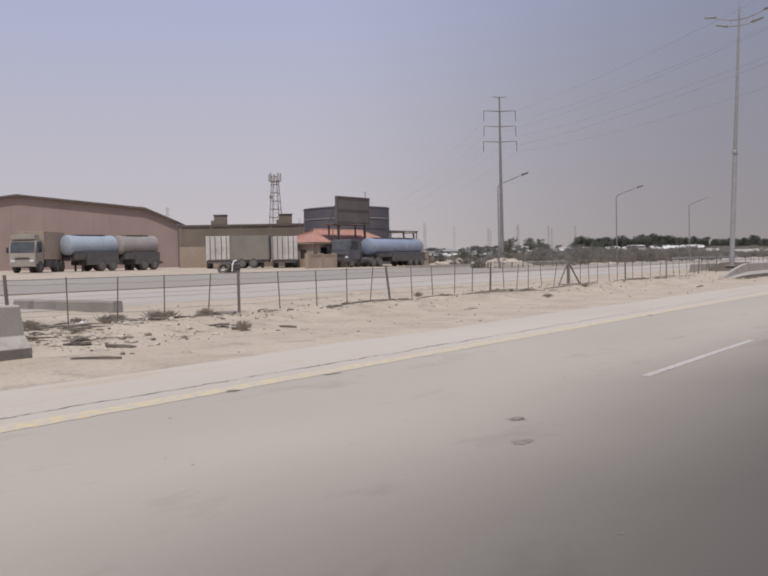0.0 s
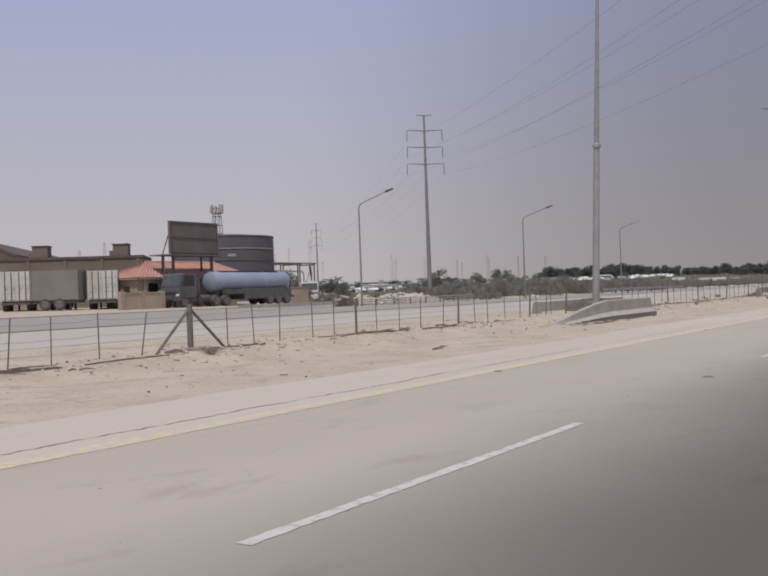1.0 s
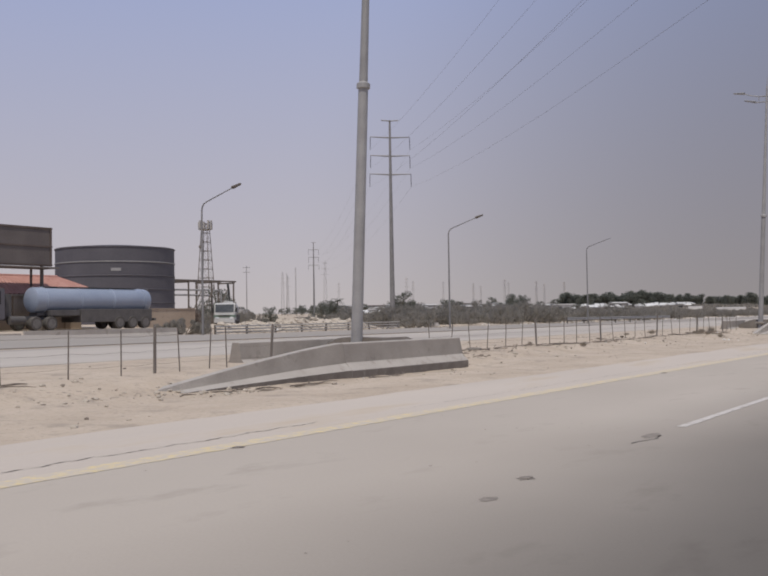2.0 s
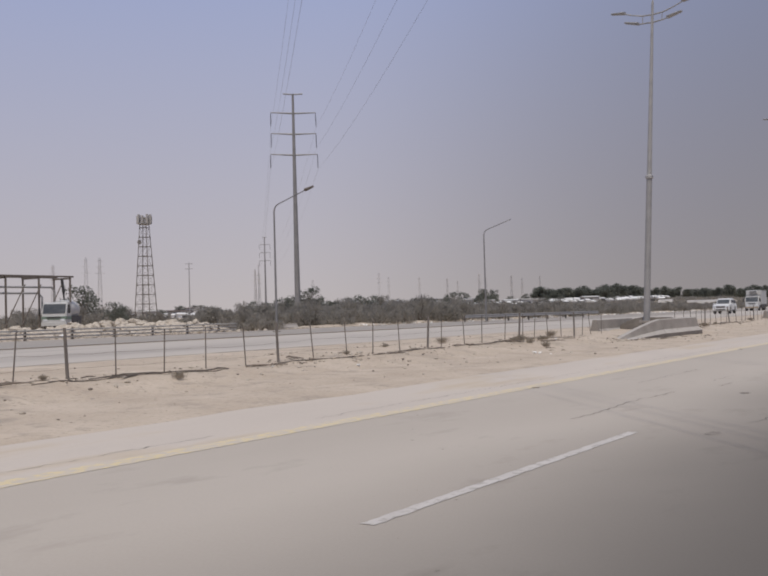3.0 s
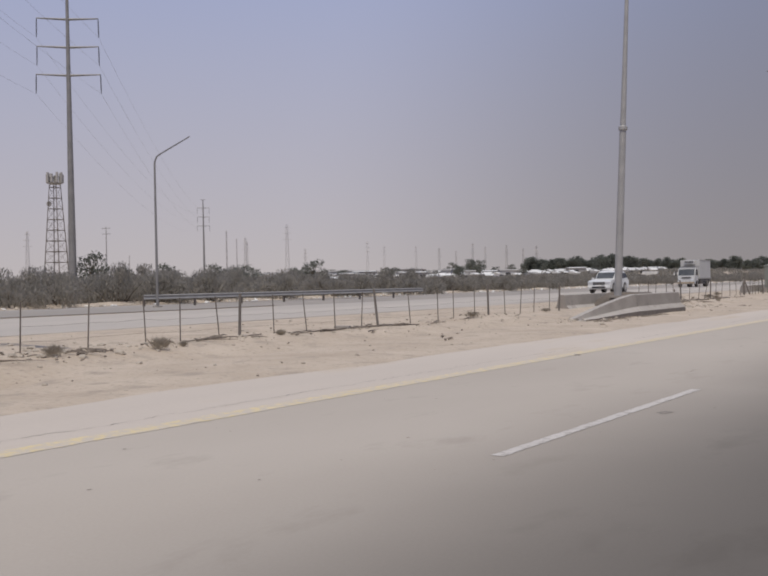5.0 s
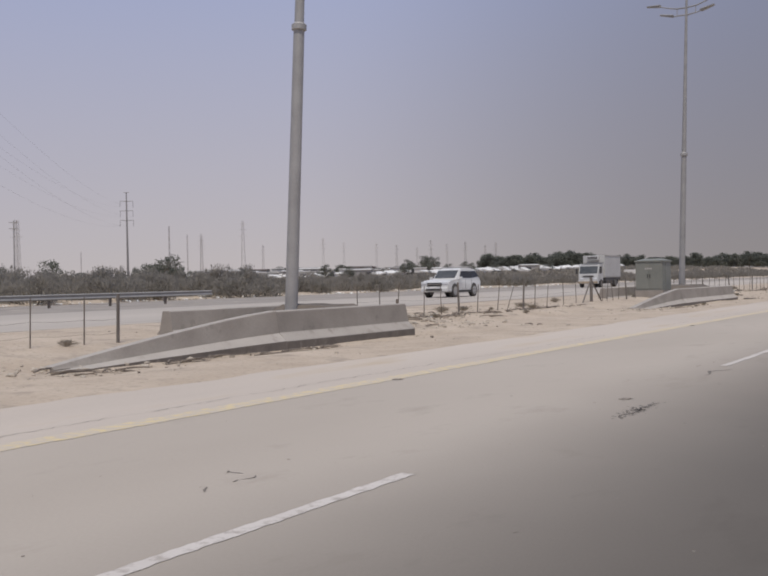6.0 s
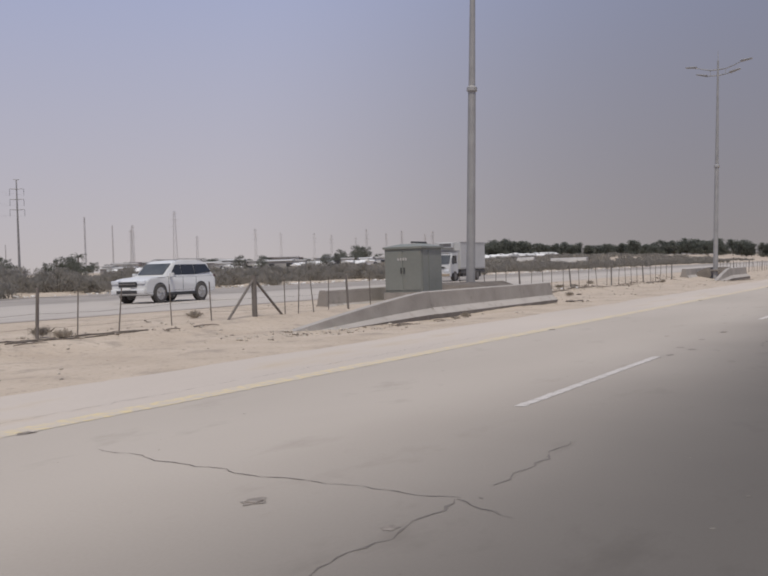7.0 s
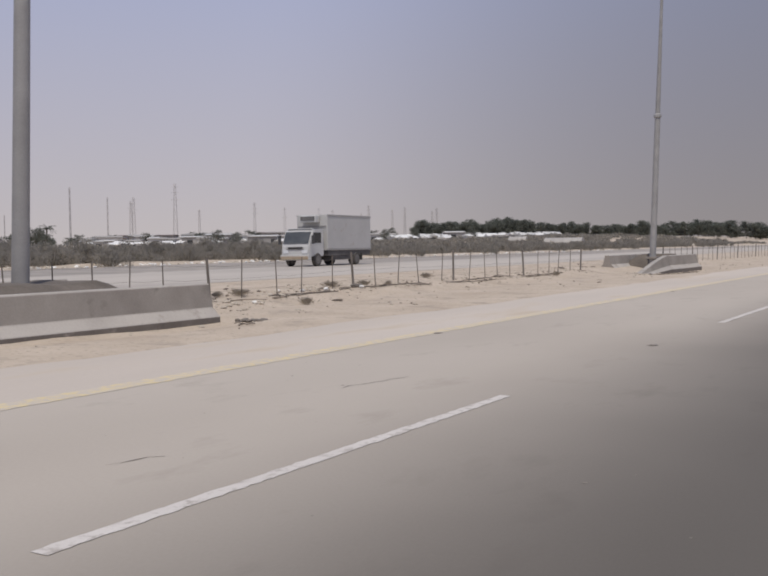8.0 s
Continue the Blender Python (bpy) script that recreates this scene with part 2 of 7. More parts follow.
SHEDBRIGHT = mat("fresh_white_sheeting", (0.62, 0.61, 0.59), (0.74, 0.73, 0.71), 0.7, scale=0.2, fine=2, bump=0)
SHEDGREY = mat("grey_sheeting", (0.27, 0.255, 0.24), (0.37, 0.35, 0.33), 0.8, scale=0.1, fine=1)
TARPAULIN = mat("dusty_tunnel_plastic", (0.33, 0.305, 0.28), (0.42, 0.39, 0.36), 0.6, scale=0.4, fine=3, bump=0.1)
WIRE = mat("conductor", (0.15, 0.15, 0.155), (0.20, 0.20, 0.205), 0.5, metal=0.3, scale=5, bump=0)
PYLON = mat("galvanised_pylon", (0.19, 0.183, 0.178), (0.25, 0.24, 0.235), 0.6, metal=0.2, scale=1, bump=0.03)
# distance haze is put into this colour, paler than the near pole steel
HAZESTEEL = mat("haze_pale_lattice_steel", (0.39, 0.375, 0.365), (0.45, 0.43, 0.42), 0.7, scale=0.3, bump=0)


def thin_leaf(m, share):
    """Thin leaves let part of the light through."""
    n, l = m.node_tree.nodes, m.node_tree.links
    bsdf, out = n["Principled BSDF"], n["Material Output"]
    tr, mixed = n.new("ShaderNodeBsdfTranslucent"), n.new("ShaderNodeMixShader")
    l.new(bsdf.inputs["Base Color"].links[0].from_socket, tr.inputs["Color"])
    mixed.inputs[0].default_value = share
    l.new(bsdf.outputs[0], mixed.inputs[1])
    l.new(tr.outputs[0], mixed.inputs[2])
    l.new(mixed.outputs[0], out.inputs["Surface"])


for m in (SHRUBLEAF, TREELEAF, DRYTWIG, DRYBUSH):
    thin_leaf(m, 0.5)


# ---- mesh helpers ----
def part(name, bm, material, parent=None, label="", smooth=False):
    me = bpy.data.meshes.new(name)
    bmesh.ops.recalc_face_normals(bm, faces=bm.faces)
    bm.to_mesh(me)
    bm.free()
    me.materials.append(material)
    if smooth:
        for p in me.polygons:
            p.use_smooth = True
        me.set_sharp_from_angle(angle=radians(38))
    ob = new(name, me)
    ob.parent = parent
    if label:
        ob["label"] = label
    return ob


def empty(name, m, label, category, group="", kind=""):
    ob = new(name)
    ob.matrix_basis = m
    ob.empty_display_size = 0.3
    return tagged(ob, label, category, group, kind)


def box(bm, x0, x1, y0, y1, z0, z1, bevel=0.0):
    v = [bm.verts.new(c) for c in ((x0, y0, z0), (x1, y0, z0), (x1, y1, z0), (x0, y1, z0), (x0, y0, z1), (x1, y0, z1), (x1, y1, z1), (x0, y1, z1))]
    fs = [bm.faces.new([v[i] for i in q]) for q in ((3, 2, 1, 0), (4, 5, 6, 7), (0, 1, 5, 4), (1, 2, 6, 5), (2, 3, 7, 6), (3, 0, 4, 7))]
    if bevel:
        es = {e for f in fs for e in f.edges}
        bmesh.ops.bevel(bm, geom=list(es), offset=bevel, segments=2, affect="EDGES", profile=0.6)
    return bm


def boxed(*a, bevel=0.0):
    return box(bmesh.new(), *a, bevel=bevel)


def rod(bm, p, q, r0, r1=None, n=8, caps=True):
    """A round bar from p to q."""
    r1 = r0 if r1 is None else r1
    p, q = Vector(p), Vector(q)
    turn = (q - p).to_track_quat("Z", "Y").to_matrix()
    rings = []
    for c, r in ((p, r0), (q, r1)):
        rings.append([bm.verts.new(c + turn @ Vector((r * math.cos(2 * math.pi * i / n), r * math.sin(2 * math.pi * i / n), 0))) for i in range(n)])
    for i in range(n):
        bm.faces.new((rings[0][i], rings[0][(i + 1) % n], rings[1][(i + 1) % n], rings[1][i]))
    if caps:
        bm.faces.new(rings[0][::-1])
        bm.faces.new(rings[1])
    return bm


def rodded(*a, **k):
    return rod(bmesh.new(), *a, **k)


def tube(bm, pts, r, n=8):
    """A round bar along a line of points; r may be a list."""
    pts = [Vector(p) for p in pts]
    rs = r if isinstance(r, (list, tuple)) else [r] * len(pts)
    rings = []
    for i, c in enumerate(pts):
        d = (pts[min(i + 1, len(pts) - 1)] - pts[max(i - 1, 0)]).normalized()
        turn = d.to_track_quat("Z", "Y").to_matrix()
        rings.append([bm.verts.new(c + turn @ Vector((rs[i] * math.cos(2 * math.pi * k / n), rs[i] * math.sin(2 * math.pi * k / n), 0))) for k in range(n)])
    for a, b in zip(rings, rings[1:]):
        for k in range(n):
            bm.faces.new((a[k], a[(k + 1) % n], b[(k + 1) % n], b[k]))
    bm.faces.new(rings[0][::-1])
    bm.faces.new(rings[-1])
    return bm


def lathe(bm, profile, m, n=20):
    """Turns (radius, height) pairs round z, then places it by m."""
    rings = []
    for r, z in profile:
        rings.append([bm.verts.new(m @ Vector((max(r, 1e-4) * math.cos(2 * math.pi * i / n), max(r, 1e-4) * math.sin(2 * math.pi * i / n), z))) for i in range(n)])
    for a, b in zip(rings, rings[1:]):
        for i in range(n):
            bm.faces.new((a[i], a[(i + 1) % n], b[(i + 1) % n], b[i]))
    bm.faces.new(rings[0][::-1])
    bm.faces.new(rings[-1])
    return bm


def prism(bm, outline, lo, hi, axis="y", ends=None):
    """Pushes an outline of pairs along an axis; outline pairs are the other two axes in order. ends: the second outline."""
    def put(p, s):
        return {"x": (s, p[0], p[1]), "y": (p[0], s, p[1]), "z": (p[0], p[1], s)}[axis]
    a = [bm.verts.new(put(p, lo)) for p in outline]
    b = [bm.verts.new(put(p, hi)) for p in (ends or outline)]
    k = len(a)
    for i in range(k):
        bm.faces.new((a[i], a[(i + 1) % k], b[(i + 1) % k], b[i]))
    bm.faces.new(a[::-1])
    bm.faces.new(b)
    return bm


def prismed(*a, **k):
    return prism(bmesh.new(), *a, **k)


# ---- ground and roads ----
def lerp_table(x, table):
    for (x0, z0), (x1, z1) in zip(table, table[1:]):
        if x <= x1:
            return z0 + (z1 - z0) * max(0.0, (x - x0) / (x1 - x0))
    return table[-1][1]


BANK = [(-5000, 0.33), (-50, 0.33), (-21, 0.33), (-18, 0.29), (-16.5, 0.24), (-15.4, 0.13), (-14.6, 0.01), (-12.5, 0.0), (-10.6, 0.008), (-10.0, -0.03), (12.0, -0.03), (20, -0.2), (5000, -0.2)]


# the pole's place, and how far the front barrier and the back one reach before and past it
ENCLOSURES = [
    # pole x, pole y, front x, front y0, y1, slope, back x, back y0, y1
    (-16.42, 66.05, -14.86, 56.8, 69.0, 6.2, -18.15, 62.7, 68.3),
    (-16.40, 115.05, -14.90, 106.0, 118.1, 6.0, -18.35, 112.4, 117.8),
    (-15.92, 150.4, -14.34, 141.2, 153.05, 6.2, -17.35, 147.0, 152.6),
    (-15.78, 185.3, -13.86, 170.5, 188.4, 7.4, -17.75, 178.0, 188.0),
    (-14.41, 224.6, -13.1, 217.2, 227.6, 4.5, -16.3, 222.3, 230.8),
]


YARD_END = [(-5000, 112), (-80, 112), (-72, 104), (-62, 92), (-53, 74), (-36, 72)]   # where that rise begins to fall away
YARD_RISE = [(-5000, 0.95), (-110, 0.95), (-73, 0.80), (-61, 0.55), (-53, 0.46), (-49.3, 0.38), (-42, 0.16), (-36, 0.0)]


def eased(f):
    f = max(0.0, min(1.0, f))
    return f * f * (3 - 2 * f)


def gz(x, y):
    """Height of the ground."""
    z = lerp_table(x, BANK)
    if x < -36:
        # the yard stands a little above the road, and the far fields rise gently
        z += lerp_table(x, YARD_RISE) * (1 - eased((y - lerp_table(x, YARD_END)) / 24)) + 4.6 * eased((y - 260) / 380) * eased((-70 - x) / 70)
    w = max(0.0, min(1.0, (-9.6 - x) / 1.5)) * max(0.0, min(1.0, (x + 22) / 1.2))
    if w:
        z += w * (0.06 * noise.noise((x * 0.35, y * 0.22, 1.7)) + 0.025 * noise.noise((x * 1.3, y * 1.1, 4.1)) + 0.012 * noise.noise((x * 3.7, y * 3.1, 9.0)))
        # a ridge of blown rubble along the fence line
        z += 0.05 * w * math.exp(-((x + 16.2) / 0.7) ** 2) * (0.6 + noise.noise((0.3, y * 0.5, 2.0)))
    if y > 134 and -57 < x < -51:
        # a low bank of spoil before the scrub
        z += (0.22 + 0.15 * noise.noise((x, y * 0.3, 6.0))) * math.exp(-((x + 53.8) / 1.2) ** 2)
    # sand drifted over the sunken ends of the barriers
    for _, _, fx, fy0, fy1, sl, _, _, _ in ENCLOSURES:
        if fy0 - 1 < y < fy1 + 2 and abs(x - fx) < 4:
            # the ground is scoured along the foot of the barriers
            z -= 0.10 * math.exp(-((x - fx - 0.8) / 0.7) ** 2) * eased(y - fy0 + 1) * eased((fy1 + 2 - y) / 2)
        if abs(y - fy0) < 9 and abs(x - fx) < 5:
            z += 0.07 * math.exp(-((x - fx + 0.3) / 1.1) ** 2 - ((y - fy0 - 0.6) / 2.6) ** 2)
    return z


def build_ground():
    xs = [-4000, -2500, -1500, -900, -500, -300, -200, -140, -100, -75, -66, -61, -58, -56.5, -55.2, -54.4, -53.7, -53, -52.3, -51.5, -50, -49.3, -45, -40, -36, -24, -22.5, -21.6]
    x = -21.3
    while x < -9.4:
        xs.append(x)
        x += 0.24
    xs += [-9.0, -8, -5, 0, 6, 11.5, 12.5, 20, 60, 200, 800, 2500, 4000]
    ys = [-4000, -1500, -500, -150, -60, -30, -15]
    y = -10.0
    while y < 262:
        ys.append(y)
        y += 0.42
    ys += [265, 270, 280, 300, 330, 360, 400, 440, 480, 520, 560, 600, 640, 700, 800, 1000, 1600, 2600, 4000]
    verts = [(x, y, gz(x, y)) for y in ys for x in xs]
    k = len(xs)
    faces = [(j * k + i, j * k + i + 1, (j + 1) * k + i + 1, (j + 1) * k + i) for j in range(len(ys) - 1) for i in range(k - 1)]
    me = bpy.data.meshes.new("ground")
    me.from_pydata(verts, [], faces)
    me.materials.append(SAND)
    for p in me.polygons:
        p.use_smooth = True
    return tagged(new("ground", me), "pale desert sand with low ripples and scattered rubble", "ground", kind="structure")


build_ground()


def slab(name, x0, x1, y0, y1, top, thick, material, label, category, steps=60, wander=0.0, inner=0.0):
    """A road slab with slightly wandering long edges."""
    bm = bmesh.new()
    rows = []
    for i in range(steps + 1):
        y = y0 + (y1 - y0) * i / steps
        a = x0 + wander * noise.noise((x0, y * 0.35, 0.5)) + 0.4 * wander * noise.noise((x0, y * 1.7, 1.5))
        b = x1 + inner * noise.noise((x1, y * 0.6, 0.5)) + 0.5 * inner * noise.noise((x1, y * 2.3, 1.5))
        za, zb = (top + gz(q, y) - lerp_table(q, BANK) if q < -30 else top for q in (x0, x1))
        rows.append([bm.verts.new(c) for c in ((a, y, za - thick), (a, y, za), (b, y, zb), (b, y, zb - thick))])
    for r, s in zip(rows, rows[1:]):
        for k in range(4):
            bm.faces.new((r[k], r[(k + 1) % 4], s[(k + 1) % 4], s[k]))
    bm.faces.new(rows[0])
    bm.faces.new(rows[-1][::-1])
    return tagged(part(name, bm, material), label, category, kind="structure")


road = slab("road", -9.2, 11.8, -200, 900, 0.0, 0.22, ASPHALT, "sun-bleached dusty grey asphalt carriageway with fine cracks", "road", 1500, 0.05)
slab("shoulder", -10.35, -7.85, -200, 900, 0.002, 0.22, DUST, "pale dust-covered hard shoulder beside the carriageway", "road shoulder", 1500, 0.22, 0.03)
slab("road_far_near_lane", -35.5, -21.8, -200, 900, 0.342, 0.3, LIGHTROAD, "pale dusty lane of the opposite carriageway", "road", 700, 0.5)
slab("road_far_verge", -51.4, -35.2, 150.2, 900, 0.338, 0.3, VERGE, "grey hard-packed dirt verge of the opposite carriageway", "verge", 400, 0.9)
slab("road_far_lane", -49.3, -36.2, -200, 150, 0.386, 0.3, ASPHALT2, "worn dark grey asphalt of the opposite carriageway", "road", 300, 0.3)

# painted lines
line_rng = random.Random(4)


def strip(name, x, w, y0, y1, z, material, label, parent, step=0.5, ragged=0.012):
    bm = bmesh.new()
    n = max(2, int((y1 - y0) / step))
    prev = None
    for i in range(n + 1):
        y = y0 + (y1 - y0) * i / n
        a = x - w / 2 + line_rng.uniform(-ragged, ragged)
        b = x + w / 2 + line_rng.uniform(-ragged, ragged)
        cur = (bm.verts.new((a, y, z)), bm.verts.new((b, y, z)))
        if prev:
            bm.faces.new((prev[0], prev[1], cur[1], cur[0]))
        prev = cur
    return part(name, bm, material, parent, label)


strip("edge_line", -7.83, 0.34, -60, 420, 0.0035, YELLOWLINE, "worn yellow edge line", road, 0.12, 0.016)
for k in range(-2, 19):
    strip("lane_dash", -3.86, 0.12, 10.53 + 15.04 * k, 16.0 + 15.045 * k, 0.004, WHITELINE, "worn white lane dash", road, 0.07, 0.009)
# worn road studs by the lines, each in a ragged scar of tar
stud_rng = random.Random(9)
SCARS = []
for k in range(4):
    s_bm = bmesh.new()
    ring = []
    for i in range(13):
        a = 2 * math.pi * i / 13
        ring.append(s_bm.verts.new((0.10 * math.cos(a) * stud_rng.uniform(0.55, 1.15), 0.12 * math.sin(a) * stud_rng.uniform(0.55, 1.15), 0.004)))
    s_bm.faces.new(ring)
    box(s_bm, -0.045, 0.045, -0.045, 0.045, 0.0, 0.012, bevel=0.005)
    me = bpy.data.meshes.new("road_stud")
    s_bm.to_mesh(me)
    s_bm.free()
    me.materials.append(TARSPOT)
    SCARS.append(me)
LANE_STUDS = (6.97, 21.7, 36.5, 51.14, 66.4, 81.65, 96.89, 111.6, 126.16, 141.3, 156.49, 171.67, 186.65, 201.6, 216.6)
EDGE_STUDS = (7.32, 22.2, 36.9, 51.46, 66.6, 81.77, 97.49, 112.68, 126.23, 142.2, 157.83, 172.11, 187.21, 202.2)
for x, row in ((-3.87, LANE_STUDS), (-7.65, EDGE_STUDS)):
    for y in row:
        o = new("road_stud", SCARS[stud_rng.randrange(4)])
        o.parent = road
        o.location = (x, y, 0)
        o["label"] = "scuffed dark road stud in a scar of tar"


# ---- cracks and tar in the asphalt ----
crack_rng = random.Random(17)


def crack(pts, w):
    """A thin jagged crack along a few plan points."""
    bm = bmesh.new()
    line = []
    for (x0, y0), (x1, y1) in zip(pts, pts[1:]):
        n = max(3, int(math.hypot(x1 - x0, y1 - y0) / 0.09))
        line += [(x0 + (x1 - x0) * i / n, y0 + (y1 - y0) * i / n) for i in range(n)]
    line.append(pts[-1])
    prev, drift = None, 0.0
    for i, (x, y) in enumerate(line):
        a = line[min(i + 1, len(line) - 1)]
        b = line[max(i - 1, 0)]
        d = Vector((a[0] - b[0], a[1] - b[1], 0)).normalized()
        nrm = Vector((-d.y, d.x, 0))
        drift = drift * 0.7 + crack_rng.uniform(-0.036, 0.036)
        hw = w * crack_rng.uniform(0.1, 0.85) * (0.4 if i in (0, len(line) - 1) else 1)
        c = Vector((x, y, 0.003 if x > -7.9 else 0.0065)) + nrm * (drift + crack_rng.uniform(-0.012, 0.012))
        cur = (bm.verts.new(c - nrm * hw), bm.verts.new(c + nrm * hw))
        if prev:
            bm.faces.new((prev[0], prev[1], cur[1], cur[0]))
        prev = cur
    return part("crack", bm, CRACK, road, "thin jagged crack")


for pts, w in (
    ([(-5.05, 77.2), (-5.0, 78.2), (-5.1, 79.4), (-5.05, 80.7), (-5.0, 81.6)], 0.014),
    ([(-6.22, 83.2), (-6.25, 84.9), (-6.27, 87.5)], 0.012), ([(-4.58, 82.9), (-4.56, 83.8)], 0.014),
    ([(-2.9, 77.5), (-2.7, 78.7), (-2.66, 80.7)], 0.02), ([(-3.75, 144.34), (-3.79, 144.65), (-3.84, 144.98), (-3.73, 145.1), (-3.63, 145.33)], 0.03),
    ([(-4.21, 145.6), (-4.22, 146.0)], 0.014), ([(-4.16, 146.4), (-4.18, 146.7)], 0.014),
    ([(-6.3, 157.5), (-5.0, 157.24), (-4.0, 157.12), (-2.7, 157.05)], 0.011), ([(-2.62, 154.0), (-2.66, 155.7), (-2.64, 156.2), (-2.71, 157.05)], 0.018),
    ([(-2.66, 157.5), (-2.65, 158.1), (-2.65, 159.2)], 0.014), ([(-2.71, 157.05), (-2.2, 156.75)], 0.012),
    ([(-2.58, 96.4), (-2.58, 97.1)], 0.03), ([(-2.64, 97.6), (-2.67, 98.6)], 0.025), ([(-3.24, 95.1), (-3.29, 95.5), (-2.94, 95.6)], 0.014),
    ([(-5.23, 15.5), (-5.16, 16.0), (-5.11, 16.5)], 0.012), ([(-1.8, 14.54), (-1.67, 14.61), (-1.61, 14.61), (-1.52, 14.54)], 0.012), ([(-1.38, 14.58), (-1.26, 14.61), (-1.15, 14.64)], 0.014), ([(-3.09, 13.95), (-3.02, 14.01), (-2.94, 14.07)], 0.012),
    ([(-3.44, 139.8), (-3.44, 141.1)], 0.025), ([(-5.15, 135.71), (-5.18, 135.83), (-5.03, 135.74)], 0.014), ([(-4.84, 135.51), (-4.84, 135.63), (-4.83, 135.77)], 0.014), ([(-4.96, 135.24), (-4.9, 135.23), (-4.79, 135.17)], 0.014), ([(-4.69, 123.5), (-4.65, 124.2)], 0.012),
    ([(-2.69, 168.5), (-2.71, 169.4), (-2.73, 170.6)], 0.016), ([(-5.6, 181.2), (-5.41, 182.3)], 0.012),
    ([(-5.05, 177.5), (-4.89, 177.9)], 0.014), ([(-3.82, 53.8), (-3.77, 54.7)], 0.03), ([(-2.64, 108.0), (-2.66, 109.3), (-2.6, 110.8)], 0.016),
    ([(-8.36, 2.0), (-8.38, 12.0), (-8.42, 24.0), (-8.44, 40.0), (-8.46, 54.0)], 0.02), ([(-8.45, 56.0), (-8.41, 74.0)], 0.010),
    ([(-8.42, 76.0), (-8.45, 88.0), (-8.44, 104.0)], 0.010), ([(-8.46, 106.0), (-8.43, 128.0)], 0.009), ([(-8.4, 131.5), (-8.45, 141.0), (-8.44, 153.0)], 0.009), ([(-8.42, 158.0), (-8.43, 170.0)], 0.008),
    ([(-5.02, 84.0), (-5.06, 85.6)], 0.009), ([(-2.66, 65.0), (-2.7, 66.8)], 0.016),
):
    crack(pts, w)


def crazing(cx, cy, rx, ry, n):
    """A patch of crumbled asphalt: many small dark pits and crumbs."""
    bm = bmesh.new()
    for _ in range(n * 22):
        x, y, r = crack_rng.gauss(0, rx * 0.6), crack_rng.gauss(0, ry * 0.6), 0.005 + 0.02 * crack_rng.random() ** 3
        bm.faces.new([bm.verts.new((x + r * math.cos(a) * crack_rng.uniform(0.4, 1.3), y + 1.3 * r * math.sin(a) * crack_rng.uniform(0.4, 1.3), 0.003)) for a in (0.3, 1.4, 2.7, 3.8, 5.2)])
    part("crumbled_patch", bm, CRACK, road, "crumbled dark patch of asphalt").location = (cx, cy, 0)


crazing(-1.54, 14.76, 0.14, 0.17, 7)
crazing(-1.43, 15.19, 0.16, 0.2, 4)
crazing(-1.51, 15.01, 0.1, 0.15, 2)
crazing(-3.02, 13.99, 0.08, 0.06, 1)
crazing(-3.45, 140.4, 0.10, 0.5, 8)
crazing(-2.66, 98.0, 0.10, 0.7, 8)


def tar_patch(x, y, r, stretch):
    bm = bmesh.new()
    n = 14
    top = [bm.verts.new((r * math.cos(2 * math.pi * i / n) * crack_rng.uniform(0.6, 1.1), r * stretch * math.sin(2 * math.pi * i / n) * crack_rng.uniform(0.6, 1.1), 0.003)) for i in range(n)]
    bm.faces.new(top)
    o = part("tar_patch", bm, TARSPOT, road, "small dark scab of tar")
    o.location = (x, y, 0)


for x, y, r, st in ((-3.35, 6.0, 0.09, 1.4), (-7.6, 9.2, 0.10, 2.0), (-4.2, 37.83, 0.05, 1.0), (-3.7, 50.1, 0.08, 1.8), (-3.9, 54.6, 0.12, 2.4), (-3.0, 76.4, 0.09, 2.5), (-3.84, 93.02, 0.065, 1.3), (-3.72, 129.9, 0.08, 1.5), (-2.75, 156.3, 0.06, 1.2), (-4.72, 170.54, 0.05, 1.6), (-3.9, 169.76, 0.06, 1.5), (-3.89, 168.08, 0.07, 1.1), (-3.62, 167.76, 0.08, 1.3), (-3.73, 166.76, 0.06, 2.4), (-3.8, 166.3, 0.05, 1.8), (-2.71, 167.0, 0.04, 2.0), (-2.68, 165.97, 0.05, 2.2), (-3.17, 167.59, 0.03, 1.5), (-5.4, 129.54, 0.04, 1.8), (-3.19, 94.55, 0.07, 2.6), (-4.67, 96.15, 0.04, 1.2), (-3.5, 151.66, 0.06, 1.6), (-1.92, 146.56, 0.04, 1.8), (-5.0, 102.0, 0.07, 1.6), (-3.5, 119.0, 0.09, 1.4), (-4.4, 174.5, 0.05, 1.2)):
    tar_patch(x, y, r, st)


# grit strewn over the carriageway
bm = bmesh.new()
for _ in range(700):
    x, y, r = crack_rng.uniform(-7.4, -0.6), crack_rng.uniform(2, 200), 0.006 + 0.016 * crack_rng.random() ** 3
    bm.faces.new([bm.verts.new((x + r * math.cos(a) * crack_rng.uniform(0.4, 1.3), y + 1.4 * r * math.sin(a) * crack_rng.uniform(0.4, 1.3), 0.003)) for a in (0.3, 1.4, 2.7, 3.8, 5.2)])
tagged(part("road_grit", bm, TARSPOT), "dark grit strewn over the asphalt", "grit", kind="stuff")


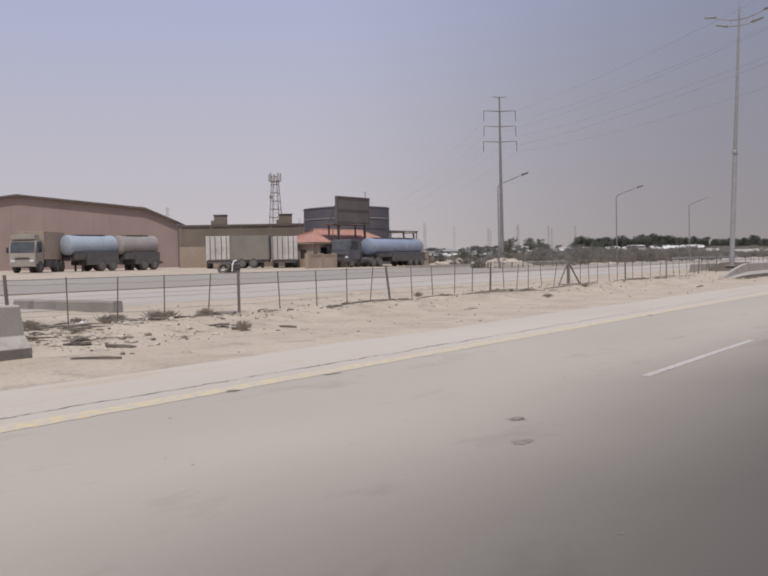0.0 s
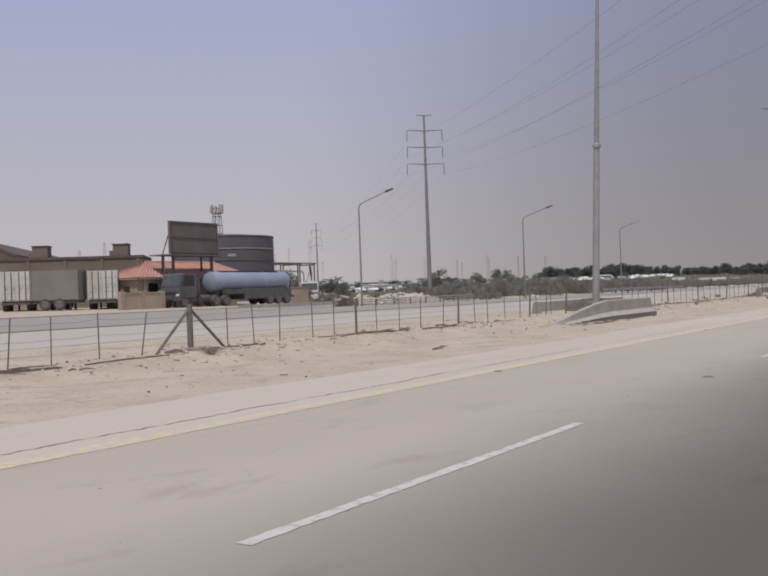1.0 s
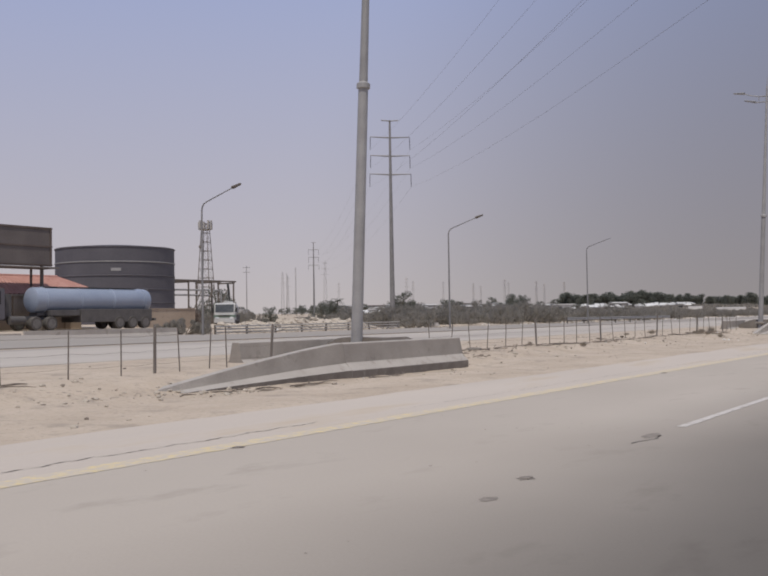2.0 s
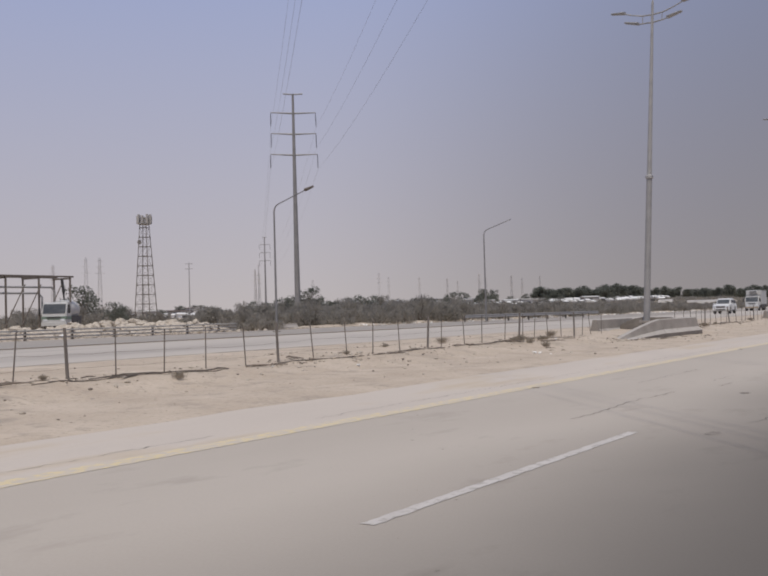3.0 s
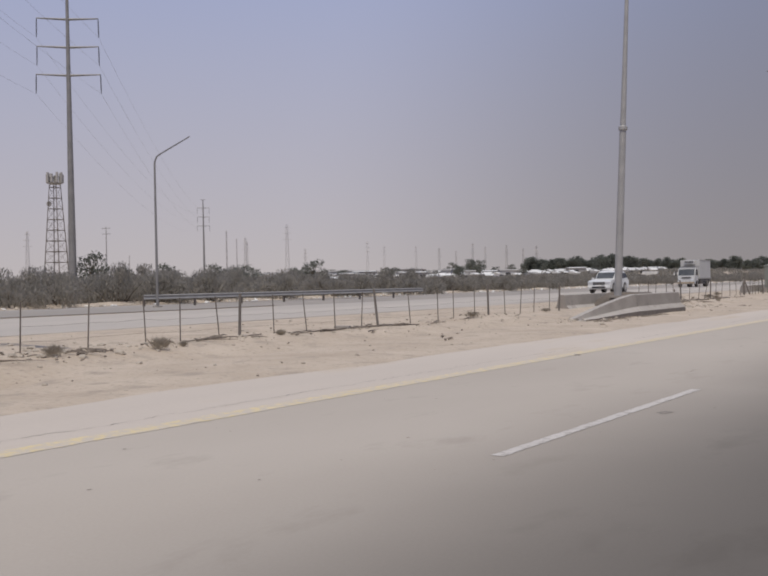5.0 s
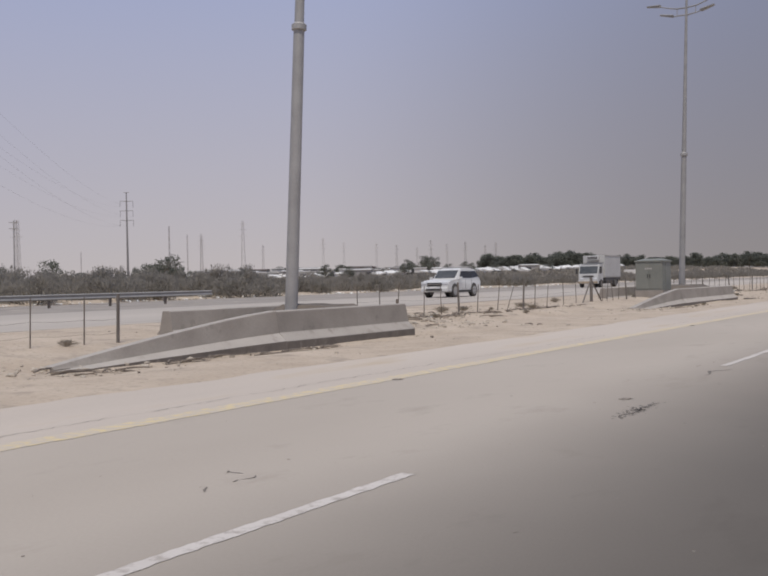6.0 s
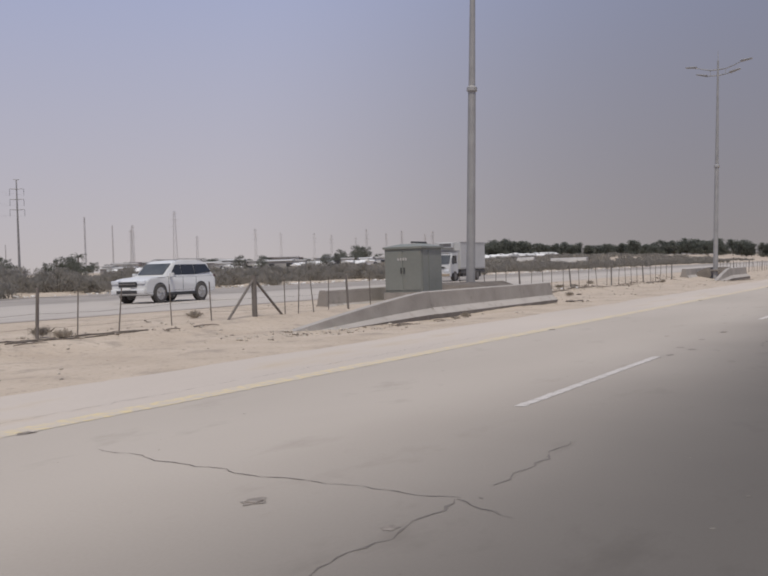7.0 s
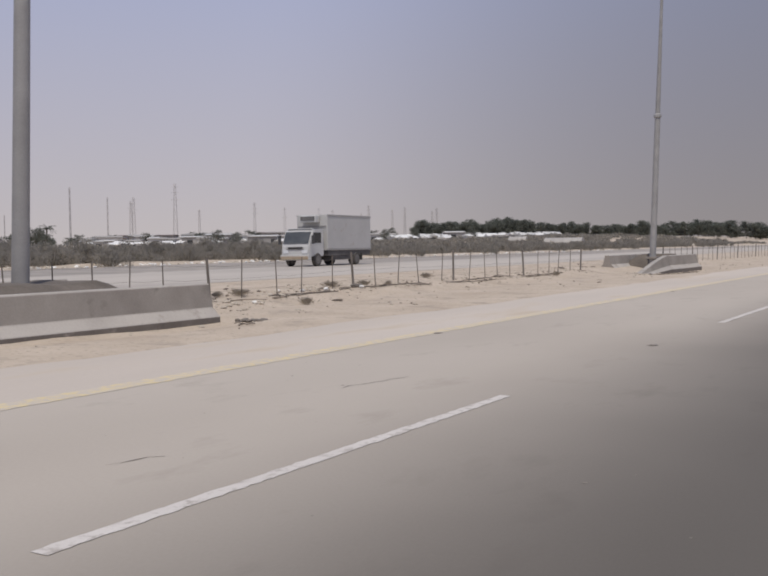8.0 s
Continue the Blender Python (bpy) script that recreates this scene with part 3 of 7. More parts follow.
# ---- concrete barriers round the lamp posts ----
def barrier_outline(w, h, z0, ch=0.02):
    """Half outline of a safety-shape barrier, mirrored; w: half the foot."""
    s = [(w, z0), (w, 0.18), (w * 0.5, 0.36), (w * 0.30, h - ch), (w * 0.30 - ch, h)]
    return [(-x, z) for x, z in s] + [(x, z) for x, z in reversed(s)]


def banded(ob, sides=0):
    """The toe and the top are paler, and the foot is darker; sides: faces round a run known by count."""
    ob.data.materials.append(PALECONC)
    ob.data.materials.append(DARKCONC)
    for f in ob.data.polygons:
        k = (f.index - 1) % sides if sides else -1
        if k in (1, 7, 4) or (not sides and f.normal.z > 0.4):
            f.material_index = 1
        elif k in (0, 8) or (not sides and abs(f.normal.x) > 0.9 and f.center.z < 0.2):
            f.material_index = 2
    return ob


def barrier(x, y0, y1, height, taper, z0, label, group):
    """A run of barrier at x from y0 to y1; taper: metres over which its near end slopes down to the sand."""
    ob = empty("concrete_barrier", pose(x, y0, z0), label, "concrete barrier", group)
    full = barrier_outline(0.42, height, -0.25)
    ln = y1 - y0
    if taper:
        n = 8
        bm = bmesh.new()
        prev = None
        for i in range(n + 1):
            f = i / n
            low = 0.13 + 0.87 * (1 - (1 - f) ** 1.25)
            ring = [bm.verts.new((px, taper * f, z * low if z > 0 else z)) for px, z in full]
            if prev:
                for k in range(len(ring)):
                    bm.faces.new((prev[k], prev[(k + 1) % len(ring)], ring[(k + 1) % len(ring)], ring[k]))
            else:
                bm.faces.new(ring[::-1])
            prev = ring
        bm.faces.new(prev)
        banded(part("sloping_end", bm, CONCRETE, ob), 10)
    n = max(1, round((ln - taper) / 12.5))
    seg = (ln - taper) / n
    for i in range(n):
        a = taper + i * seg + 0.002
        bm = prismed(full, a, a + seg - 0.004, "y")
        bmesh.ops.bevel(bm, geom=[e for e in bm.edges if len(e.link_faces) == 2], offset=0.012, segments=1, affect="EDGES")
        banded(part("barrier_block", bm, CONCRETE, ob))
    return ob


barrier(-14.02, -3.0, 9.0, 0.87, 0, 0.0, "weathered grey concrete barrier end beside the sand", "barriers round the lamp posts")
FRONT_RUNS = []
for px_, py_, fx, fy0, fy1, sl, bx, by0, by1 in ENCLOSURES:
    FRONT_RUNS.append(barrier(fx, fy0, fy1, 0.87, sl, -0.12 if 170 < fy0 < 180 else -0.05, "weathered grey concrete barrier with a sloping end sunk in sand", "barriers round the lamp posts"))
    barrier(bx, by0, by1, 0.84, 0, 0.0, "weathered grey concrete barrier behind the lamp post", "barriers round the lamp posts")
    # sand and soil heaped between the two runs, up to their tops
    bm = bmesh.new()
    nx, ny = 8, 24
    y0, y1 = max(fy0 + sl * 0.75, by0 + 0.1) + 2.5, min(fy1, by1) - 0.1
    rows = []
    for j in range(ny + 1):
        y = y0 + (y1 - y0) * j / ny
        rows.append([])
        for i in range(nx + 1):
            x = bx + 0.15 + (fx - 0.15 - bx - 0.15) * i / nx
            edge = min(j, (ny - j) * 1.6, 7) / 7
            crown = min(1.0, min(i, nx - i) / 2.2 + 0.06)
            z = 0.06 + edge * (0.34 + 0.46 * crown ** 0.6 + 0.07 * noise.noise((x, y, 3.0)))
            rows[-1].append(bm.verts.new((x, y, z)))
    low = [bm.verts.new((v.co.x, v.co.y, 0.0)) for v in rows[0]], [bm.verts.new((v.co.x, v.co.y, 0.0)) for v in rows[-1]]
    for r, s in zip([low[0]] + rows, rows + [low[1]]):
        for i in range(nx):
            bm.faces.new((r[i], r[i + 1], s[i + 1], s[i]))
    # the long sides reach down to the ground against the concrete
    for i in (0, nx):
        foot = [bm.verts.new((r[i].co.x, r[i].co.y, 0.0)) for r in rows]
        for j in range(ny):
            q = (rows[j][i], foot[j], foot[j + 1], rows[j + 1][i])
            bm.faces.new(q if i else q[::-1])
    bmesh.ops.recalc_face_normals(bm, faces=bm.faces)
    tagged(part("soil_fill", bm, SOIL), "dark trodden soil heaped between the concrete barriers", "soil", kind="stuff")


# a lifting hole near the end of one run, and the crumbled lump at its foot
hole = part("lifting_hole", lathe(bmesh.new(), [(0.001, 0.0), (0.045, 0.0), (0.06, 0.012), (0.065, 0.0)], Matrix.Translation((0.135, 17.45, 0.66)) @ Matrix.Rotation(radians(90), 4, "Y"), 14), BLACKTRIM, FRONT_RUNS[3], "dark lifting hole")


# ---- tall lamp posts in the median ----
def lamp_post(x, y, lean_x, lean_y, dh):
    """A post whose arms sit dh above the usual height, leaning a little as each one does."""
    ob = empty("street_lamp", pose(x, y, 0.3, -lean_y, lean_x, 0), "tall galvanised lamp post with four lamp arms on top", "street lamp", "tall lamp posts in the median")
    part("base_plate", boxed(-0.3, 0.3, -0.3, 0.3, 0.30, 0.42, bevel=0.015), CONCRETE, ob, "concrete footing")
    part("lower_shaft", rodded((0, 0, -0.3), (0, 0, 7.9), 0.175, 0.145, n=16), GALV, ob, smooth=True)
    part("flange", lathe(bmesh.new(), [(0.15, 7.84), (0.20, 7.87), (0.20, 8.0), (0.13, 8.06)], Matrix.Identity(4), 16), GALV, ob)
    part("upper_shaft", rodded((0, 0, 7.9), (0, 0, 16.4 + dh), 0.13, 0.06, n=16), GALV, ob, smooth=True)
    part("finial", rodded((0, 0, 16.4 + dh), (0, 0, 17.1 + dh), 0.03, 0.012, n=8), GALV, ob)
    for s in (-1, 1):
        part("arm_tie", rodded((s * 0.55, -0.1 * s, 15.32 + dh), (s * 0.55, -0.1 * s, 15.78 + dh), 0.02, n=6), GALV, ob)
    for ax, ay, z, up in ((-1.65, 0.3, 15.72, 0.35), (1.7, -0.3, 15.72, 0.4), (-0.85, 0.15, 15.3, 0.06), (0.9, -0.15, 15.3, 0.12)):
        z += dh
        arm = part("arm", tube(bmesh.new(), [(0, 0, z), (ax * 0.35, ay * 0.35, z + 0.03), (ax * 0.7, ay * 0.7, z + up * 0.5), (ax, ay, z + up)], [0.045, 0.04, 0.035, 0.03], 8), GALV, ob, smooth=True)
        d = Vector((ax, ay, 0.22)).normalized()
        hm = Matrix.Translation((ax, ay, z + up)) @ d.to_track_quat("X", "Z").to_matrix().to_4x4()
        bm = prismed([(-0.16, 0.05), (-0.12, -0.04), (0.12, -0.04), (0.16, 0.05), (0.08, 0.10), (-0.08, 0.10)], -0.05, 0.75, "x", ends=[(-0.10, 0.03), (-0.08, -0.03), (0.08, -0.03), (0.10, 0.03), (0.05, 0.06), (-0.05, 0.06)])
        bm.transform(hm)
        part("lamp_head", bm, GALV, arm, "grey lamp head")
    return ob


for e, (sx, sy, lean_x, lean_y, dh) in zip(ENCLOSURES, ((-0.07, -0.04, 2.0, 1.2, 1.05), (-0.07, -0.2, 2.7, 1.05, 0.77), (-0.19, -0.1, 2.28, 1.7, 0.5), (-0.01, -0.05, 1.7, 1.13, 0.52), (-0.19, 0.11, 1.63, 1.9, -0.75))):
    lamp_post(e[0] + sx, e[1] + sy, lean_x, lean_y, dh)


# ---- slim lamp posts along the opposite carriageway ----
def slim_lamp(x, y, head):
    ob = empty("street_lamp", pose(x, y, 0.2), "slim galvanised street lamp with one raked arm" + ("" if head else ", its head missing"), "street lamp", "slim lamps by the opposite carriageway")
    part("shaft", rodded((0, 0, 0), (0, 0, 8.5), 0.085, 0.055, n=12), PYLON, ob, smooth=True)
    part("foot", boxed(-0.2, 0.2, -0.2, 0.2, -0.1, 0.25, bevel=0.02), CONCRETE, ob, "concrete foot")
    arm = part("arm", tube(bmesh.new(), [(0, 0, 8.4), (0.04, 0, 8.65), (0.2, 0, 8.87), (0.5, 0, 9.0), (2.9, 0, 9.75)], [0.05, 0.048, 0.045, 0.042, 0.032], 8), PYLON, ob, smooth=True)
    if head:
        bm = prismed([(-0.14, 0.0), (-0.10, -0.09), (0.10, -0.09), (0.14, 0.0), (0.08, 0.09), (-0.08, 0.09)], 0.0, 0.72, "x", ends=[(-0.08, 0.02), (-0.06, -0.05), (0.06, -0.05), (0.08, 0.02), (0.05, 0.06), (-0.05, 0.06)])
        bm.transform(Matrix.Translation((2.75, 0, 9.72)) @ Matrix.Rotation(radians(-14), 4, "Y"))
        part("lamp_head", bm, RUST, arm, "dull grey lamp head")
    return ob


slim_lamp(-45.4, 88.9, True)
slim_lamp(-42.85, 116.5, True)
slim_lamp(-42.6, 147.1, False)


# ---- fence ----
fence_rng = random.Random(11)


def fence_x(y):
    return -16.55 if y < 120 else -16.55 + (y - 120) * 0.006


ROD_MESH = rodded((0, 0, -0.3), (0, 0, 1.0), 0.0155, 0.0145, n=6)
POST_MESH = rodded((0, 0, -0.4), (0, 0, 1.06), 0.038, 0.034, n=8)
rod_me, post_me = bpy.data.meshes.new("rod"), bpy.data.meshes.new("post")
ROD_MESH.to_mesh(rod_me)
POST_MESH.to_mesh(post_me)
rod_me.materials.append(RUST)
post_me.materials.append(WOODPOST)


def fence(y0, y1, thin, stout, braces=()):
    """Rusty rods and stouter posts with sagging strands; thin and stout: where they stand along the road."""
    xm = fence_x((y0 + y1) / 2)
    ob = empty("wire_fence", pose(xm, y0, gz(xm, y0)), "sagging wire fence on rusty rods and weathered posts", "fence", "fence along the median")
    base = gz(xm, y0)
    spots = sorted([(y, 0) for y in thin] + [(y, 1) for y in stout])
    tops = []
    for y, kind in spots:
        x = fence_x(y) + fence_rng.uniform(-0.03, 0.03)
        lean = fence_rng.gauss(1.2, 1.8) if fence_rng.random() < 0.9 else fence_rng.uniform(-6, 9)
        o = new("post" if kind else "rod", post_me if kind else rod_me)
        o.parent = ob
        m = pose(x - xm, y - y0, gz(x, y) - base, lean, fence_rng.gauss(0, 2.5), fence_rng.uniform(0, 90))
        o.matrix_basis = m
        tops.append(m)
    for h, r in ((0.22, 0.0025), (0.52, 0.0025), (0.86, 0.003)):
        pts = []
        for a, b in zip(tops, tops[1:]):
            p, q = a @ Vector((0, 0, h)), b @ Vector((0, 0, h))
            pts += [p, (p + q) / 2 - Vector((0, 0, 0.008 + fence_rng.random() * 0.022))]
        if len(tops) > 1:
            pts.append(tops[-1] @ Vector((0, 0, h)))
            part("strand", tube(bmesh.new(), pts, r, 4), RUST, ob)
    for y in braces:
        x = fence_x(y)
        z = gz(x, y) - base
        part("brace_post", rodded((x - xm, y - y0, z - 0.4), (x - xm, y - y0, z + 1.12), 0.075, 0.07, n=8), WOODPOST, ob)
        for s in (-1, 1):
            part("brace", rodded((x - xm, y - y0 + s * 0.05, z + 0.98), (x - xm + 0.05, y - y0 + s * 1.25, z - 0.08), 0.035, 0.035, n=6), WOODPOST, ob)
    return ob


RUNS = [
    (-9.0, 63.0, [-5.0, -3.5, -2.0, -0.5, 0.9, 2.2, 3.7, 5.1, 6.5, 7.8, 9.2, 12.06, 13.35, 14.73, 16.14, 18.9, 20.52, 21.94, 23.1, 25.48, 26.88, 28.31, 29.63, 32.2, 33.25, 34.28, 35.54, 36.78, 39.7, 40.7, 41.8, 43.31, 44.3, 46.7, 48.0, 49.4, 50.92, 53.4, 54.42, 56.02, 57.38, 59.1, 60.1, 60.7],
     [-6.5, 10.67, 17.28, 24.24, 30.96, 45.5, 52.11, 58.35, 62.3], [38.36]),
    (69.5, 110.0, [70.2, 71.6, 72.9, 74.2, 75.6, 76.9, 79.5, 80.9, 82.3, 83.7, 86.5, 88.1, 89.49, 91.05, 93.62, 95.24, 96.6, 98.49, 100.11, 101.16, 102.54, 103.88, 106.19, 107.18, 108.59],
     [78.2, 85.0, 92.68, 99.66, 105.33], []),
    (118.6, 146.0, [120.04, 121.62, 123.19, 124.18, 125.47, 127.46, 128.75, 130.03, 131.22, 133.79, 135.46, 136.43, 137.8, 140.0, 141.25, 142.41, 143.71], [126.17, 132.08, 138.79, 144.63], []),
    (153.6, 178.6, [153.8, 154.94, 156.02, 157.62, 158.76, 161.32, 162.94, 166.3, 167.51, 169.2, 170.7, 173.8, 174.5, 175.25, 176.05, 178.5], [160.01, 165.23, 177.1], [172.45]),
    (184.5, 219.0, [185.2, 186.34, 187.42, 188.45, 189.51, 192.32, 193.8, 194.92, 196.43, 198.88, 200.24, 201.59, 203.24, 205.46, 206.82, 207.88, 209.13, 212.02, 213.36, 214.42, 215.86], [191.12, 197.61, 204.21, 210.57, 217.29], []),
    (229.5, 300.0, [231.5 + 1.42 * k for k in range(48) if k % 5], [231.5 + 7.1 * k for k in range(10)], []),
]
for run in RUNS:
    fence(*run)
MAINS = [y for run in RUNS for y in run[3]]


def leaning_stick(x, y):
    """A loose rod that leans out of the line of the fence."""
    o = tagged(part("leaning_rod", rodded((0, 0, -0.1), (0.1, 0.55, 1.05), 0.016, 0.012, n=6), RUST), "rusty rod leaning loose beside the fence", "rod")
    o.matrix_basis = pose(x, y, gz(x, y))


leaning_stick(-16.1, 163.3)


# ---- guard rails and low walls along the far edge ----
def guard_rail(x0, y0, x1, y1, bars, label):
    a, b = Vector((x0, y0, 0)), Vector((x1, y1, 0))
    d = b - a
    ob = empty("guard_rail", pose(x0, y0, 0.33, 0, 0, math.degrees(math.atan2(d.y, d.x))), label, "guard rail", "guard rails by the opposite carriageway")
    ln = d.length
    k = 0.055 if len(bars) > 1 else 0.155
    for z in bars:
        bm = prismed([(0.02, z - k), (-0.05, z - k * 0.7), (0.0, z), (-0.05, z + k * 0.7), (0.02, z + k), (0.04, z)], 0, ln, "x")
        part("beam", bm, RAILPALE if len(bars) > 1 else GALV, ob)
    for i in range(int(ln / 3.8) + 1):
        part("rail_post", boxed(i * 3.8, i * 3.8 + 0.12, 0.05, 0.17, -0.2, max(bars) + 0.10), RUST, ob)
    return ob


guard_rail(-49.36, 94.2, -52.3, 122.8, (0.20, 0.42, 0.64), "three-beam galvanised guard rail by the roadside")
guard_rail(-45.9, 149.0, -42.15, 175.05, (0.60,), "single-beam galvanised guard rail by the roadside")


def low_wall(x0, y0, x1, y1, h, label):
    a, b = Vector((x0, y0, 0)), Vector((x1, y1, 0))
    d = b - a
    ob = empty("low_wall", pose(x0, y0, 0.30, 0, 0, math.degrees(math.atan2(d.y, d.x))), label, "low wall", "low walls by the opposite carriageway")
    n = max(1, round(d.length / 5))
    for i in range(n):
        w = d.length / n
        bm = prismed([(-0.28, -0.1), (0.28, -0.1), (0.24, 0.2), (0.11, 0.35), (0.09, h), (-0.09, h), (-0.11, 0.35), (-0.24, 0.2)], i * w + 0.01, (i + 1) * w - 0.01, "x")
        part("wall_block", bm, PALECONC, ob)
    return ob


tagged(part("kerb", prismed([(-50.4, 0.5), (-50.1, 0.5), (-50.12, 0.80), (-50.16, 0.82), (-50.4, 0.82)], 10, 78.6, "y"), CONCRETE), "low weathered concrete kerb along the far road edge", "kerb", kind="structure")
low_wall(-53.2, 127.4, -52.9, 131.2, 0.5, "short run of pale concrete barrier past the guard rail")
low_wall(-50.4, 79.0, -50.05, 91.0, 0.66, "run of pale concrete barrier along the far road edge")


# ---- power line ----
LINE_A, LINE_B = Vector((-89.2, 177.0, 0)), Vector((-240.5, 347.4, 0))
LINE_DIR = (LINE_A - LINE_B).normalized()
LINE_N = Vector((-LINE_DIR.y, LINE_DIR.x, 0))
LINE_O = LINE_A + (LINE_A - LINE_B) - LINE_N * 1.6
ARM_Z, ARM_W, DROP = (25.0, 28.1, 31.2), (3.45, 3.3, 3.3), 2.1


def power_pole(at, reach=1.0, sunk=0.0):
    ob = empty("power_pylon", Matrix.Translation((at.x, at.y, gz(at.x, at.y) - sunk)) @ Matrix.Rotation(math.atan2(LINE_N.y, LINE_N.x), 4, "Z"), "tall tapered steel power pole with three crossarms", "power pylon", "power poles of the overhead line")
    part("shaft", rodded((0, 0, -0.5), (0, 0, 34.0), 0.46, 0.16, n=14), PYLON, ob, smooth=True)
    part("top_bar", tube(bmesh.new(), [(-1.45 * reach, 0, 34.0), (0, 0, 33.9), (1.45 * reach, 0, 34.0)], 0.10, 6), PYLON, ob)
    for z, w in zip(ARM_Z, (k * reach for k in ARM_W)):
        arm = part("crossarm", tube(bmesh.new(), [(-w, 0, z), (0, 0, z - 0.12), (w, 0, z)], [0.07, 0.14, 0.07], 6), PYLON, ob)
        for s in (-1, 1):
            bm = tube(bmesh.new(), [(s * w, 0, z), (s * (w + 0.05), 0, z - DROP)], 0.045, 6)
            for i in range(7):
                lathe(bm, [(0.05, 0), (0.11, 0.02), (0.05, 0.05)], Matrix.Translation((s * (w + 0.02), 0, z - 0.35 - i * 0.22)), 8)
            part("insulator", bm, BLACKTRIM, arm, "dark insulator string")
    return ob


for c, k, low in ((LINE_A, 1.0, 0.0), (LINE_B, 0.6, 3.2), (LINE_O, 1.0, 0.0)):
    power_pole(c, k, low)
for s in (-1, 1):
    for z, w in zip(ARM_Z, ARM_W):
        bm = bmesh.new()
        for p, q in ((LINE_B, LINE_A), (LINE_A, LINE_O)):
            pts = []
            for i in range(25):
                f = i / 24
                c = p.lerp(q, f) + LINE_N * s * (w * (0.6 + 0.4 * f if p is LINE_B else 1.0) + 0.05)
                pts.append((c.x, c.y, 0.3 + z - DROP - 4.5 * 4 * f * (1 - f) - (2.4 * (1 - f) if p is LINE_B else 0.0)))
            tube(bm, pts, 0.009, 5)
        tagged(part("power_line", bm, WIRE), "dark overhead conductor sagging between the power poles", "power line", "conductors of the overhead line")


# ---- vegetation ----
def leafy(bm, rng, centre, radius, count, size, flat=0.75, upright=0.0, slim=0.45):
    """Small leaf blades scattered over a lumpy clump."""
    for _ in range(count):
        d = Vector((rng.gauss(0, 1), rng.gauss(0, 1), rng.gauss(0, 1) * flat)).normalized()
        r = radius * (0.55 + 0.5 * rng.random() ** 0.6)
        c = Vector(centre) + Vector((d.x * r, d.y * r, d.z * r * flat))
        if c.z < 0.02:
            continue
        u = Vector((rng.gauss(0, 1), rng.gauss(0, 1), rng.gauss(0, 1) + upright)).normalized()
        w = u.cross(d)
        if w.length < 0.1:
            continue
        w.normalize()
        s = size * rng.uniform(0.6, 1.4)
        a, b = u * s, w * s * slim
        bm.faces.new([bm.verts.new(c + k) for k in (-a, b, a, -b)])


def shrub_mesh(seed, width, height, clumps, leaves, size):
    rng = random.Random(seed)
    wood, crown = bmesh.new(), bmesh.new()
    for i in range(clumps):
        a = rng.uniform(0, 2 * math.pi)
        r = width * 0.5 * rng.random() ** 0.7
        top = height * rng.uniform(0.35, 0.85) * (1 - 0.35 * (2 * r / width) ** 2)
        c = (r * math.cos(a), r * math.sin(a), top)
        rad = rng.uniform(0.16, 0.30) * min(width, height)
        tube(wood, [(c[0] * 0.25, c[1] * 0.25, -0.1), (c[0] * 0.6, c[1] * 0.6, top * 0.5), c], [0.05, 0.035, 0.012], 5)
        leafy(crown, rng, c, rad, leaves, size, 0.75, 3.0, 0.3)
        leafy(crown, rng, (c[0], c[1], top * 0.45), rad * 1.25, leaves * 2 // 3, size, 0.75, 3.0, 0.3)
    return wood, crown


def shrub(seed, width, height, clumps, leaves, size, leaf, name, label, category, group):
    wood, crown = shrub_mesh(seed, width, height, clumps, leaves, size)
    ob = empty(name, pose(0, 0, 0), label, category, group)
    part("stem", wood, BARK, ob)
    part("crown", crown, leaf, ob)
    return ob


def tree(seed, height, spread, clumps, leaves, size, name, label, group, trunk=0.22):
    rng = random.Random(seed)
    ob = empty(name, pose(0, 0, 0), label, "tree", group)
    wood, crown = bmesh.new(), bmesh.new()
    tube(wood, [(0, 0, -0.3), (rng.uniform(-0.2, 0.2), rng.uniform(-0.2, 0.2), height * 0.3), (rng.uniform(-0.4, 0.4), rng.uniform(-0.4, 0.4), height * 0.7)], [trunk, trunk * 0.75, trunk * 0.3], 7)
    for i in range(clumps):
        a = rng.uniform(0, 2 * math.pi)
        z = height * rng.uniform(0.16, 0.92)
        r = spread * 0.5 * math.sqrt(rng.random()) * (1.15 - 0.6 * z / height)
        c = Vector((r * math.cos(a), r * math.sin(a), z))
        tube(wood, [(0, 0, z * 0.6), c * 0.6 + Vector((0, 0, z * 0.33)), c], [trunk * 0.35, trunk * 0.2, 0.02], 5)
        leafy(crown, rng, c, spread * rng.uniform(0.13, 0.24), leaves, size, 0.85)
    part("trunk", wood, BARK, ob)
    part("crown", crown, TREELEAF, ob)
    return ob


veg = random.Random(21)
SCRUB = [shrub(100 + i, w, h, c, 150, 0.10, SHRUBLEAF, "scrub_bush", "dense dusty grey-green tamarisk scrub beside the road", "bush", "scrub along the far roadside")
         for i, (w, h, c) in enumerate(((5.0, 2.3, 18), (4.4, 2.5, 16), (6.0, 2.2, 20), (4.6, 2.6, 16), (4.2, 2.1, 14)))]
for i, (x, y) in enumerate(((-69, 138), (-63, 139), (-58, 139), (-66, 143), (-61, 146))):
    SCRUB[i].matrix_basis = pose(x, y, 0.33, 0, 0, 70 * i)
SCRUB_CROWNS = [next(c for c in o.children if c.name.startswith("crown")).data for o in SCRUB]
far_v = []
made = 5
y = 136.0
